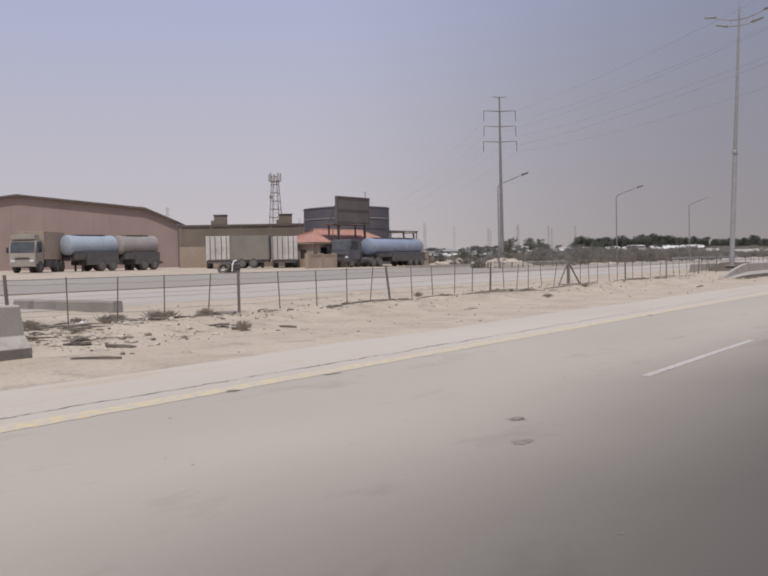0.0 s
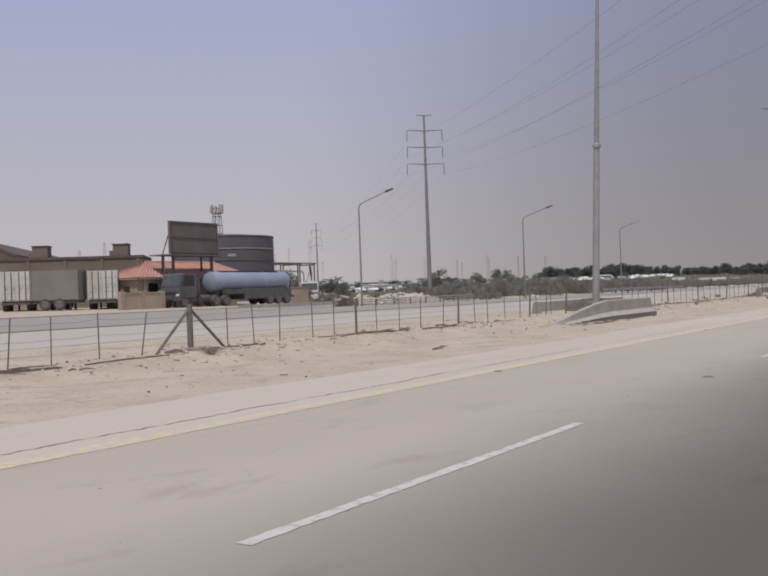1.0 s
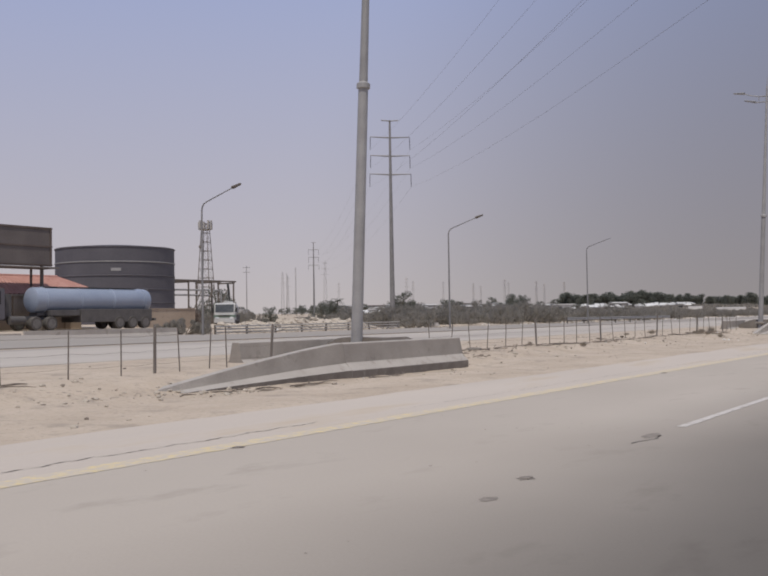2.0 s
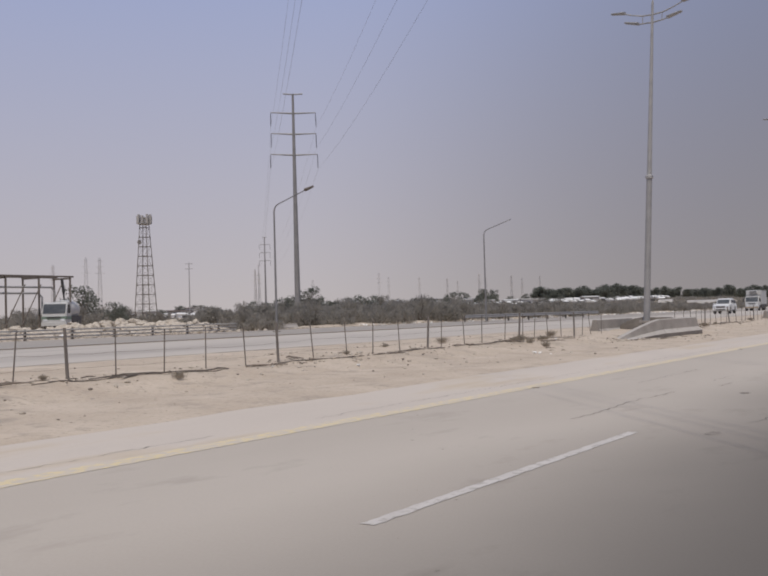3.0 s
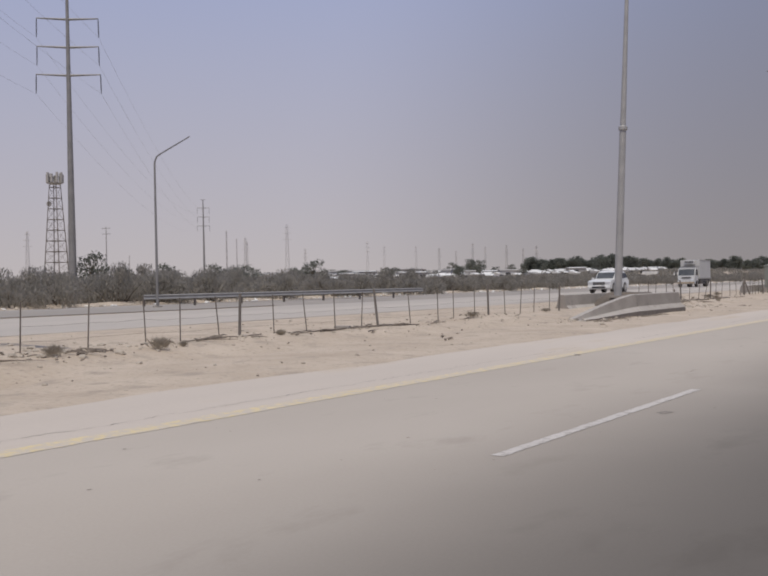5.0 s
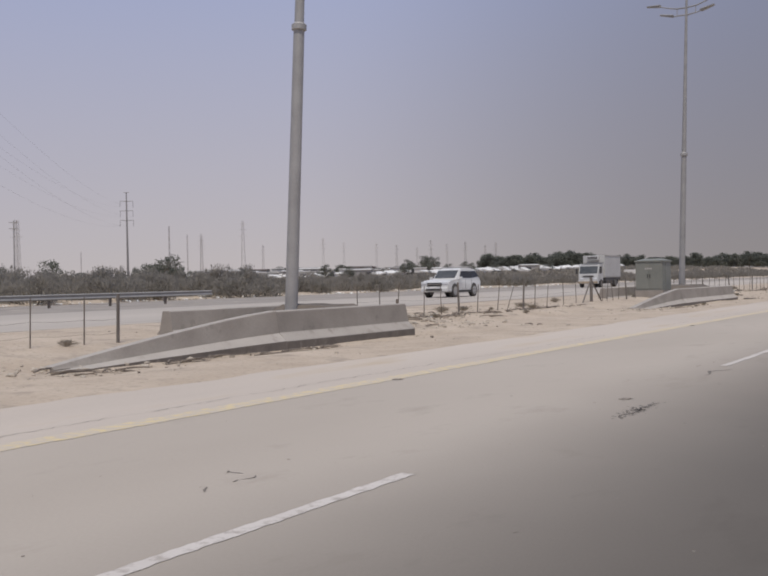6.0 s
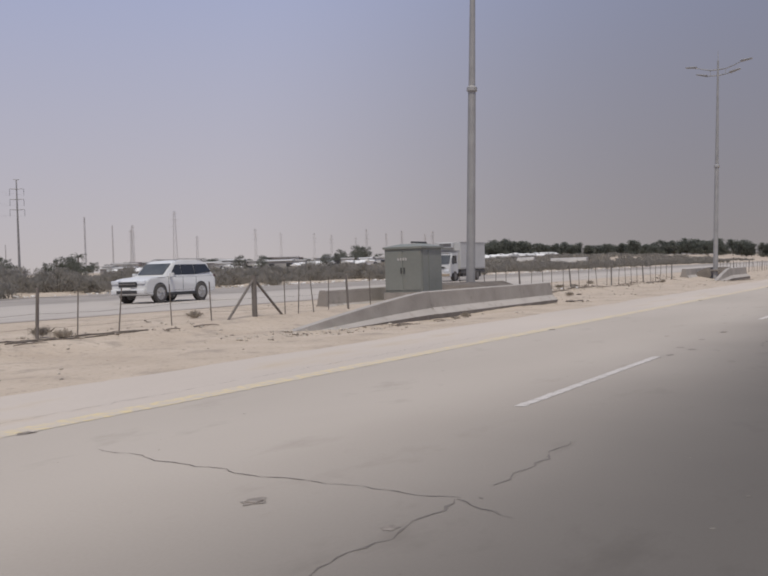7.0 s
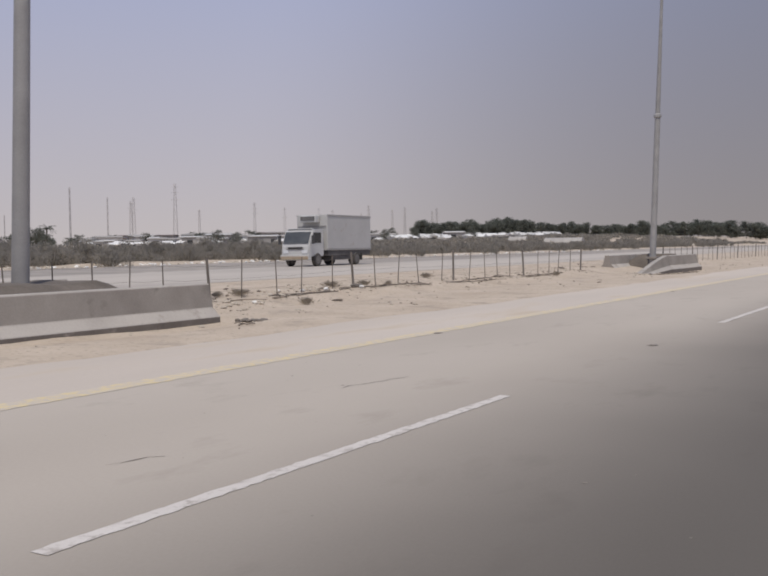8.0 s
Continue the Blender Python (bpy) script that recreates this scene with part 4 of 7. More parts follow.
while y < 430:
    for row in range(4 if y < 258 else 6):
        x = -54.0 - row * 5.0 + veg.uniform(-2, 2)
        # a dirt track leads away through the scrub
        if abs(0.765 * x + 0.645 * (y - 43.4)) < 4.2:
            continue
        s = veg.uniform(0.9, 1.2) * (0.85 if row < 2 else 1.05) * (0.95 if y < 150 else 1.1 if y < 200 else 0.76 if y < 260 else 0.62)
        m = pose(x, y + veg.uniform(-1.5, 1.5), max(0.33, gz(x, y) - 0.15), 0, 0, veg.uniform(0, 360))
        k = veg.randrange(5)
        if y < 258 and made < 290:
            o = copy_thing(SCRUB[k], m)
            o.scale = (s, s, s * veg.uniform(0.8, 1.1))
            made += 1
        else:
            me = SCRUB_CROWNS[k]
            co = np.empty(len(me.vertices) * 3)
            me.vertices.foreach_get("co", co)
            # fewer and larger leaves so far away
            co = co.reshape(-1, 4, 3)[::5]
            mid = co.mean(axis=1, keepdims=True)
            co = ((co - mid) * 2.1 + mid).reshape(-1, 3) * s
            mm = np.array(m)
            far_v.append(co @ mm[:3, :3].T + mm[:3, 3])
    y += 3.3 if y < 260 else 6.0
for k in range(900):
    # scrub covers the rising ground behind the belt
    yy = 262 + 360 * veg.random()
    x = -76 - (0.18 * (yy - 262) + 150) * veg.random()
    if abs(0.765 * x + 0.645 * (yy - 43.4)) < 4.2:
        continue
    me = SCRUB_CROWNS[k % 5]
    co = np.empty(len(me.vertices) * 3)
    me.vertices.foreach_get("co", co)
    co = co.reshape(-1, 4, 3)[::14]
    mid = co.mean(axis=1, keepdims=True)
    sc = veg.uniform(0.7, 1.1)
    co = ((co - mid) * 3.6 + mid).reshape(-1, 3) * np.array((sc * 1.5, sc * 1.5, sc * veg.uniform(0.45, 0.75)))
    far_v.append(co + np.array((x, yy, gz(x, yy) - 0.1)))
far_co = np.concatenate(far_v)
far_me = bpy.data.meshes.new("far_scrub")
far_me.from_pydata(far_co.tolist(), [], np.arange(len(far_co)).reshape(-1, 4).tolist())
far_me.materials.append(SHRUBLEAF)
tagged(new("far_scrub", far_me), "belt of dusty grey-green tamarisk scrub far along the road", "scrub", kind="stuff")

TREES = [tree(300 + i, h, s, c, 70, 0.42, "far_tree", "dark dusty green tree in a far windbreak", "far windbreak trees", 0.3) for i, (h, s, c) in enumerate(((11.5, 10, 34), (10.5, 9, 30), (9.5, 11, 34)))]
far_spots = []
for i in range(56):
    # a dense stand, two or three trees deep
    f = i / 55
    far_spots.append((-267 + 70 * f + veg.uniform(-2, 2), 646 + 6 * f + veg.uniform(-7, 10), veg.uniform(0.72, 1.0)))
for i in range(120):
    # then a longer, lower line
    f = i / 119
    far_spots.append((-232 + 232 * f + veg.uniform(-3, 3), 742 + 50 * f + veg.uniform(-10, 14), veg.uniform(0.66, 0.92)))
for i, (x, yy, s) in enumerate(far_spots):
    if i < 3:
        o = TREES[i]
        o.matrix_basis = pose(x, yy, gz(x, yy), 0, 0, 50 * i)
    else:
        o = copy_thing(TREES[i % 3], pose(x, yy, gz(x, yy), 0, 0, veg.uniform(0, 360)))
        o.scale = (s, s, s)
MIDTREE = tree(400, 5.2, 5.0, 22, 70, 0.16, "acacia_tree", "dusty acacia tree standing above the scrub", "trees among the scrub", 0.16)
mids = [(-97.8, 144.7, 1.05), (-79.0, 134.5, 0.5), (-116, 166, 0.75), (-88.4, 178.8, 1.0), (-150, 236, 0.9), (-148, 266, 0.9), (-140, 262, 1.0), (-165, 300, 0.8), (-215, 420, 1.1), (-190, 400, 0.9), (-205, 460, 1.0), (-180, 470, 0.9), (-250, 480, 1.1), (-92, 202, 0.8), (-88, 214, 0.7), (-96, 190, 0.75), (-190, 510, 1.0), (-160, 500, 0.9), (-84, 186, 0.75), (-81.4, 209.5, 0.85), (-286, 614, 2.0), (-300, 640, 1.9), (-275, 604, 1.8), (-320, 650, 1.8), (-260.5, 384, 1.5), (-264, 382, 1.35), (-267.5, 380.2, 1.1), (-257, 383, 1.35), (-263, 389, 1.15), (-250, 379, 1.05)]
for i, (x, yy, s) in enumerate(mids):
    if i == 0:
        MIDTREE.matrix_basis = pose(x, yy, gz(x, yy))
        MIDTREE.scale = (s, s, s)
    else:
        o = copy_thing(MIDTREE, pose(x, yy, gz(x, yy), 0, 0, veg.uniform(0, 360)))
        o.scale = (s, s, s * 1.0)


for k in range(46):
    # dark clumps between the far sheds
    f = k / 45
    x, yy = -430 + 190 * f + veg.uniform(-8, 8), 440 + 120 * f + veg.uniform(-25, 30)
    o = copy_thing(MIDTREE, pose(x, yy, gz(x, yy), 0, 0, veg.uniform(0, 360)))
    o.scale = (veg.uniform(0.8, 1.7), veg.uniform(0.8, 1.7), veg.uniform(0.7, 1.15))


# dry brush by the gate, and a low bush where the guard rail begins
o = shrub(501, 1.7, 2.3, 18, 110, 0.08, DRYTWIG, "dry_bush", "tall dry brown bush beside the yard entrance", "bush", "")
o.matrix_basis = pose(-66.5, 108.45, gz(-66.5, 108.45))
o = shrub(502, 4.0, 1.25, 30, 130, 0.08, SHRUBLEAF, "low_bush", "low dusty bush at the start of the guard rail", "bush", "")
o.matrix_basis = pose(-51.4, 92.8, gz(-51.4, 92.8))
o = shrub(503, 4.4, 1.2, 26, 110, 0.08, SHRUBLEAF, "road_bush", "dusty green bush at the far end of the guard rail", "bush", "")
o.matrix_basis = pose(-52.4, 125.3, 0.33)
# lower scrub left of the dirt track
for k in range(22):
    d, off = veg.uniform(118, 205), veg.uniform(6, 22)
    o = copy_thing(SCRUB[k % 5], pose(-0.645 * d - 0.765 * off, 43.4 + 0.765 * d - 0.645 * off, gz(-0.645 * d - 0.765 * off, 43.4 + 0.765 * d - 0.645 * off), 0, 0, veg.uniform(0, 360)))
    o.scale = (1.2, 1.2, veg.uniform(1.0, 1.45))


# ---- compound across the road ----
CZ = 0.35


YARD_TURN = math.degrees(math.atan2(0.65, 0.76))   # the yard's buildings stand askew to the road


def warehouse():
    # local x runs along the gable towards its corner, local -y faces the road
    ob = empty("warehouse", pose(-95.6, 92.6, CZ, 0, 0, YARD_TURN), "long low warehouse with pinkish cladding and dark roof edge", "warehouse")
    out = [(-41.4, 0), (0, 0), (0, 6.85), (-4.1, 8.7), (-20.7, 10.7), (-37.3, 8.7), (-41.4, 6.85)]
    part("wall", prismed(out, 0, 60, "y"), PINKWALL, ob)
    for a, b in zip(out[2:], out[3:]):
        part("roof_sheet", prismed([(a[0], a[1] + 0.02), (b[0], b[1] + 0.02), (b[0], b[1] + 0.30), (a[0], a[1] + 0.30)], -0.5, 60.2, "y"), DARKROOF, ob)
    for i in range(20):
        x = -40.9 + i * 2.14
        h = lerp_table(x, sorted(out[2:])) - 0.05
        part("cladding_rib", boxed(x - 0.03, x + 0.03, -0.025, 0.0, 0.3, h), PINKWALL, ob)
    for k in range(4):
        part("vent", boxed(-6.4 + k * 0.85, -6.2 + k * 0.85, -0.05, 0.0, 3.9, 4.6), BLACKTRIM, ob, "dark slit vent")
    part("gate", boxed(-30, -25, -0.09, 0.0, 0, 4.2), TANWALL, ob, "faded sliding gate")


warehouse()


def workshop():
    ob = empty("workshop", pose(-77.6, 80.9, CZ, 0, 0, YARD_TURN), "long flat-roofed brown workshop with two roof boxes", "workshop")
    part("wall", boxed(-4.1, 10.2, 0, 8, 0, 5.45, bevel=0.03), BROWNWALL, ob)
    part("parapet", boxed(-4.2, 10.3, -0.1, 8.1, 5.455, 5.7), DARKROOF, ob)
    part("lower_wall", boxed(-4.0, 1.0, -0.6, -0.02, 0, 3.2), TANWALL, ob, "low tan lean-to wall")
    for x in (-0.1, 7.4):
        b = part("roof_box", boxed(x, x + 1.45, 0.15, 2.0, 5.705, 6.75, bevel=0.03), BROWNWALL, ob)
        part("roof_box_cap", boxed(x - 0.07, x + 1.52, 0.08, 2.07, 6.755, 6.85), DARKROOF, b)
        part("roof_box_side", boxed(x - 0.35, x, 0.3, 1.6, 5.705, 6.2), BROWNWALL, b)
    for i in range(5):
        part("pilaster", boxed(-4.0 + i * 3.4, -3.7 + i * 3.4, -0.1, 0.0, 0, 5.4), BROWNWALL, ob)


workshop()


def hip_roof(parent, x0, x1, y0, y1, z0, z1, inset):
    ym = (y0 + y1) / 2
    xm = (x0 + x1) / 2
    ridge = ((xm, y0 + inset, z1), (xm, y1 - inset, z1))
    quads = [((x1, y0, z0), (x1, y1, z0), ridge[1], ridge[0]), ((x0, y1, z0), (x0, y0, z0), ridge[0], ridge[1]), ((x0, y0, z0), (x1, y0, z0), ridge[0], ridge[0]), ((x1, y1, z0), (x0, y1, z0), ridge[1], ridge[1])]
    for q in quads:
        # rows of barrel tiles laid up each slope
        a, b, c, d = (Vector(p) for p in q)
        n = max(6, int((b - a).length / 0.42))
        bm = bmesh.new()
        for i in range(n):
            f0, f1 = i / n, (i + 1) / n
            p0, p1 = a.lerp(b, f0), a.lerp(b, f1)
            t0, t1 = d.lerp(c, f0), d.lerp(c, f1)
            nrm = (b - a).cross(d - a).normalized() * 0.06
            m0, m1 = (p0 + p1) / 2 + nrm, (t0 + t1) / 2 + nrm
            va = [bm.verts.new(v) for v in (p0, m0, m1, t0)]
            bm.faces.new(va)
            vb = [bm.verts.new(v) for v in (m0, p1, t1, m1)]
            bm.faces.new(vb)
        bmesh.ops.remove_doubles(bm, verts=bm.verts, dist=0.001)
        part("roof_slope", bm, REDTILE, parent)
    part("eave", boxed(x0, x1, y0, y1, z0 - 0.16, z0 - 0.02), TANWALL, parent)
    part("ridge", rodded(ridge[0], ridge[1], 0.11, n=8), REDTILE, parent)


def guard_house():
    ob = empty("gatehouse", pose(-63, 80.5, CZ), "small tan gatehouse with a hipped red tile roof", "gatehouse")
    part("wall", boxed(-3.8, 0.1, -0.3, 12.6, 0, 3.1, bevel=0.02), TANWALL, ob)
    hip_roof(ob, -4.6, 0.35, -0.6, 15.4, 3.25, 4.75, 3.4)
    for y in (1.0, 2.9):
        w = part("window", boxed(0.08, 0.14, y, y + 1.1, 1.75, 2.75), BLACKTRIM, ob, "dark window opening")
        part("pane", boxed(0.145, 0.155, y + 0.06, y + 1.04, 1.81, 2.69), DARKGLASS, w)
    for y in (0.4, 6.4, 11.0):
        part("column", boxed(0.1, 0.2, y, y + 0.35, 0, 3.09), TANWALL, ob)
    for x in (-3.0, -1.6):
        part("window", boxed(x, x + 0.8, -0.33, -0.28, 1.6, 2.5), BLACKTRIM, ob, "dark window opening")
    wall = empty("yard_wall", pose(-60.6, 76.2, CZ), "low tan rendered yard wall", "wall")
    part("wall_panel", boxed(-0.15, 0.15, 0, 4.7, 0, 1.85, bevel=0.02), TANWALL, wall)
    part("coping", boxed(-0.2, 0.2, -0.05, 4.75, 1.855, 1.95), TANWALL, wall)
    for k in range(3):
        part("pier", boxed(-0.22, 0.22, k * 2.25 - 0.1, k * 2.25 + 0.3, 0, 2.05), TANWALL, wall)


guard_house()


def gate_wall():
    ob = empty("gate_wall", pose(-65.5, 101.0, CZ), "low tan rendered wall beside the yard entrance", "wall")
    part("wall_panel", boxed(-0.15, 0.15, 0, 7.0, -0.1, 2.1, bevel=0.02), TANWALL, ob)
    part("coping", boxed(-0.2, 0.2, -0.05, 7.05, 2.105, 2.2), TANWALL, ob)


gate_wall()


def billboard():
    ob = empty("billboard", pose(-62.3, 83.6, CZ), "large dark billboard seen from behind on steel legs", "billboard")
    part("panel", boxed(-0.12, 0.12, 0, 6.25, 5.35, 8.3, bevel=0.02), BOARD, ob)
    for y in (0.05, 6.05):
        part("frame_bar", boxed(0.12, 0.2, y, y + 0.12, 5.35, 8.3), DARKROOF, ob)
    for z in (5.4, 6.8, 8.15):
        part("frame_bar", boxed(0.121, 0.18, 0, 6.25, z, z + 0.1), DARKROOF, ob)
    for y in (0.4, 5.4):
        part("leg", rodded((0, y, -0.3), (0, y, 5.4), 0.14, 0.14, n=10), RUST, ob)
        part("leg", rodded((-1.3, y, -0.3), (-1.3, y, 5.4), 0.10, 0.10, n=10), RUST, ob)
        part("strut", rodded((-1.3, y, 5.3), (-0.1, y, 7.9), 0.05, 0.05, n=6), RUST, ob)
    part("catwalk", boxed(-1.5, 0.5, -1.0, 6.6, 5.18, 5.28), RUST, ob, "rusty catwalk")
    part("catwalk_post", rodded((0.2, -0.9, 3.0), (0.2, -0.9, 5.2), 0.05, n=6), RUST, ob)


billboard()


def storage_tank():
    ob = empty("storage_tank", pose(-81.7, 112.5, CZ), "large dark steel storage tank with horizontal ring seams", "storage tank")
    r = 6.15
    part("shell", lathe(bmesh.new(), [(r, -0.2), (r, 8.75)], Matrix.Identity(4), 72), DARKTANK, ob, smooth=True)
    part("roof", lathe(bmesh.new(), [(r + 0.02, 8.76), (r * 0.5, 9.05), (0.1, 9.2)], Matrix.Identity(4), 72), DARKTANK, ob, smooth=True)
    for z in (1.5, 2.9, 4.3, 5.7, 7.1, 8.62):
        part("ring_seam", lathe(bmesh.new(), [(r + 0.005, z), (r + 0.07, z + 0.02), (r + 0.07, z + 0.10), (r + 0.005, z + 0.12)], Matrix.Identity(4), 72), GALV if z == 7.1 else DARKTANK, ob)
    for k in range(1):
        a = radians(-40)
        part("name_bar", prismed([((r + 0.03) * math.cos(a + s) * q, (r + 0.03) * math.sin(a + s) * q) for s, q in ((-0.08, 1), (0.08, 1), (0.08, 0.998), (-0.08, 0.998))], 6.2, 6.5, "z"), GALV, ob, "pale painted bar")


storage_tank()


def pipe_rack():
    ob = empty("pipe_gantry", pose(-80.0, 121.5, CZ), "open steel loading gantry with pipes and hoses", "gantry")
    for y in (0.0, 3.7, 7.4):
        for x in (0, -2.5):
            part("leg", rodded((x, y, -0.2), (x, y, 5.4), 0.10, n=8), RUST, ob)
        part("beam", boxed(-2.6, 0.1, y - 0.08, y + 0.08, 5.38, 5.55), RUST, ob)
    for x in (0, -2.5):
        part("beam", boxed(x - 0.08, x + 0.08, -3.2, 7.8, 5.56, 5.72), RUST, ob)
    for z, y1 in ((4.6, 6.0), (4.0, 4.5)):
        part("pipe", tube(bmesh.new(), [(-1.2, -6.0, z), (-1.2, 0.0, z), (-1.1, y1, z), (-1.0, y1 + 0.3, z - 0.4), (-1.0, y1 + 0.3, z - 1.8)], 0.10, 8), GALV, ob)
    for y in (0.4, 2.2, 4.6):
        part("stair_bar", rodded((0.2, y - 1.0, 0.2), (0.2, y + 1.6, 4.8), 0.05, n=6), RUST, ob)
    part("hose", tube(bmesh.new(), [(0, 6.4, 5.4), (0.1, 6.5, 4.2), (0.1, 6.6, 2.8), (0.1, 6.3, 2.2)], 0.14, 8), BLACKTRIM, ob, "black hanging hose")


pipe_rack()


# ---- vehicles ----
def wheel(parent, x, y, r, w, spokes=0):
    """A wheel that turns about x."""
    m = Matrix.Translation((x, y, r)) @ Matrix.Rotation(radians(90), 4, "Y")
    hw = w / 2
    t = part("wheel", lathe(bmesh.new(), [(r * 0.62, -hw), (r * 0.93, -hw), (r, -hw * 0.7), (r, hw * 0.7), (r * 0.93, hw), (r * 0.62, hw)], m, 24), RUBBER, parent, "dusty black tyre", True)
    part("rim", lathe(bmesh.new(), [(r * 0.65, -hw * 1.01), (r * 0.58, -hw * 0.92), (r * 0.2, -hw * 0.99), (r * 0.2, hw * 0.99), (r * 0.58, hw * 0.92), (r * 0.65, hw * 1.01)], m, 18), STEEL if not spokes else BLACKTRIM, t, "steel rim" if not spokes else "dark rim well", True)
    if spokes:
        bm = lathe(bmesh.new(), [(r * 0.60, -hw * 1.03), (r * 0.66, -hw * 1.03), (r * 0.66, hw * 1.03), (r * 0.60, hw * 1.03)], m, 24)
        for k in range(spokes):
            for s in (-1, 1):
                a = 2 * math.pi * k / spokes
                rod(bm, m @ Vector((0.05 * math.cos(a), 0.05 * math.sin(a), s * hw * 1.03)), m @ Vector((r * 0.62 * math.cos(a), r * 0.62 * math.sin(a), s * hw * 1.03)), 0.045, 0.03, n=6)
        part("alloy_spokes", bm, ALLOY, t, "pale alloy spokes")
    return t


def truck_cab(ob, y, w, h, ln, paint, z0=0.55, rake=0.25):
    """A cab-over cab whose front faces -y at y."""
    hw = w / 2
    out = [(y + ln, z0), (y + ln, h), (y + rake + 0.35, h), (y + rake + 0.1, h - 0.12), (y + 0.06, z0 + (h - z0) * 0.46), (y, z0 + 0.25), (y + 0.03, z0)]
    bm = prismed(out, -hw, hw, "x")
    bmesh.ops.bevel(bm, geom=list(bm.edges), offset=0.05, segments=2, affect="EDGES")
    cab = part("cab", bm, paint, ob, smooth=True)
    zs, zt = z0 + (h - z0) * 0.46, h - 0.16
    a, b = y + 0.06, y + rake + 0.08
    part("windscreen", prismed([(a - 0.02, zs + 0.03), (b - 0.035, zt), (b + 0.03, zt), (a + 0.05, zs + 0.03)], -hw + 0.09, hw - 0.09, "x"), WINDSCREEN, cab, "windscreen greyed by painted sky reflection")
    for s in (-1, 1):
        x0, x1 = sorted((s * (hw - 0.02), s * (hw + 0.015)))
        part("side_window", prismed([(y + 0.42, zs + 0.06), (y + ln - 0.35, zs + 0.06), (y + ln - 0.35, zt - 0.05), (y + 0.55, zt - 0.05)], x0, x1, "x"), DARKGLASS, cab, "dark side window")
        part("mirror", boxed(*sorted((s * (hw + 0.12), s * (hw + 0.3))), y + 0.1, y + 0.2, zs, zs + 0.5, bevel=0.02), BLACKTRIM, cab)
        part("headlamp", boxed(*sorted((s * (hw - 0.5), s * (hw - 0.12))), y - 0.035, y + 0.1, z0 + 0.18, z0 + 0.38, bevel=0.02), LAMPGLASS, cab, "clear headlamp")
    part("grille", boxed(-hw * 0.5, hw * 0.5, y - 0.02, y + 0.1, z0 + 0.44, z0 + 0.58), BLACKTRIM, cab, "dark grille")
    for k in range(3):
        part("grille_slat", boxed(-hw * 0.62, hw * 0.62, y - 0.035, y - 0.01, z0 + 0.45 + k * 0.05, z0 + 0.465 + k * 0.05), STEEL, cab)
    part("bumper", boxed(-hw - 0.02, hw + 0.02, y - 0.1, y + 0.25, z0 - 0.22, z0 + 0.12, bevel=0.03), paint, cab)
    return cab


def box_truck(m):
    ob = empty("refrigerated_truck", m, "white refrigerated box truck driving on the dusty lane", "truck")
    truck_cab(ob, 0, 1.95, 2.25, 1.75, CABWHITE, 0.6, 0.34)
    part("bumper_band", boxed(-0.97, 0.97, -0.13, -0.08, 0.42, 0.62, bevel=0.015), SANDYPAINT, ob, "tan dusty bumper")
    part("chassis", boxed(-0.5, 0.5, 0.3, 7.4, 0.55, 0.8), CHASSIS, ob)
    bx = part("cargo_box", boxed(-1.1, 1.1, 2.0, 7.6, 0.95, 3.15, bevel=0.025), WHITEBOX, ob, "white insulated cargo box")
    for x in (-1.105, 1.105):
        for z in (0.98, 3.06):
            part("corner_strip", boxed(x - 0.02, x + 0.02, 2.0, 7.6, z, z + 0.09), GALV, bx)
    part("under_skirt", boxed(-1.08, 1.08, 2.1, 7.5, 0.62, 0.94), CHASSIS, ob)
    part("side_guard", boxed(-1.05, 1.05, 2.5, 4.9, 0.36, 0.6), CHASSIS, ob)
    cool = part("cooler", boxed(-0.58, 0.58, 1.46, 1.985, 2.68, 3.10, bevel=0.06), CABWHITE, ob, "white cooling unit on the box front")
    part("cooler_grille", boxed(-0.50, 0.50, 1.435, 1.47, 2.78, 3.04, bevel=0.01), CHASSIS, cool, "dark intake grille")
    for z in (2.85, 2.915, 2.98):
        part("grille_slat", boxed(-0.48, 0.48, 1.425, 1.437, z - 0.012, z + 0.012), GALV, cool)
    part("box_front_rail", boxed(-1.0, 1.0, 1.96, 1.998, 2.40, 2.47), GALV, bx, "grey rail")
    part("roof_visor", boxed(-0.86, 0.86, 0.52, 0.70, 2.24, 2.30, bevel=0.02), CABWHITE, ob, "white roof lip")
    part("tank", rodded((0.85, 2.6, 0.65), (0.85, 3.6, 0.65), 0.25, n=12), CHASSIS, ob)
    for y in (0.95, 5.6):
        for x in (-0.92, 0.92):
            wheel(ob, x, y, 0.40, 0.26 if y < 2 else 0.46)
    for x in (-1.0, 1.0):
        part("mud_flap", boxed(x - 0.2, x + 0.2, 6.2, 6.24, 0.3, 0.75), BLACKTRIM, ob)
    return ob


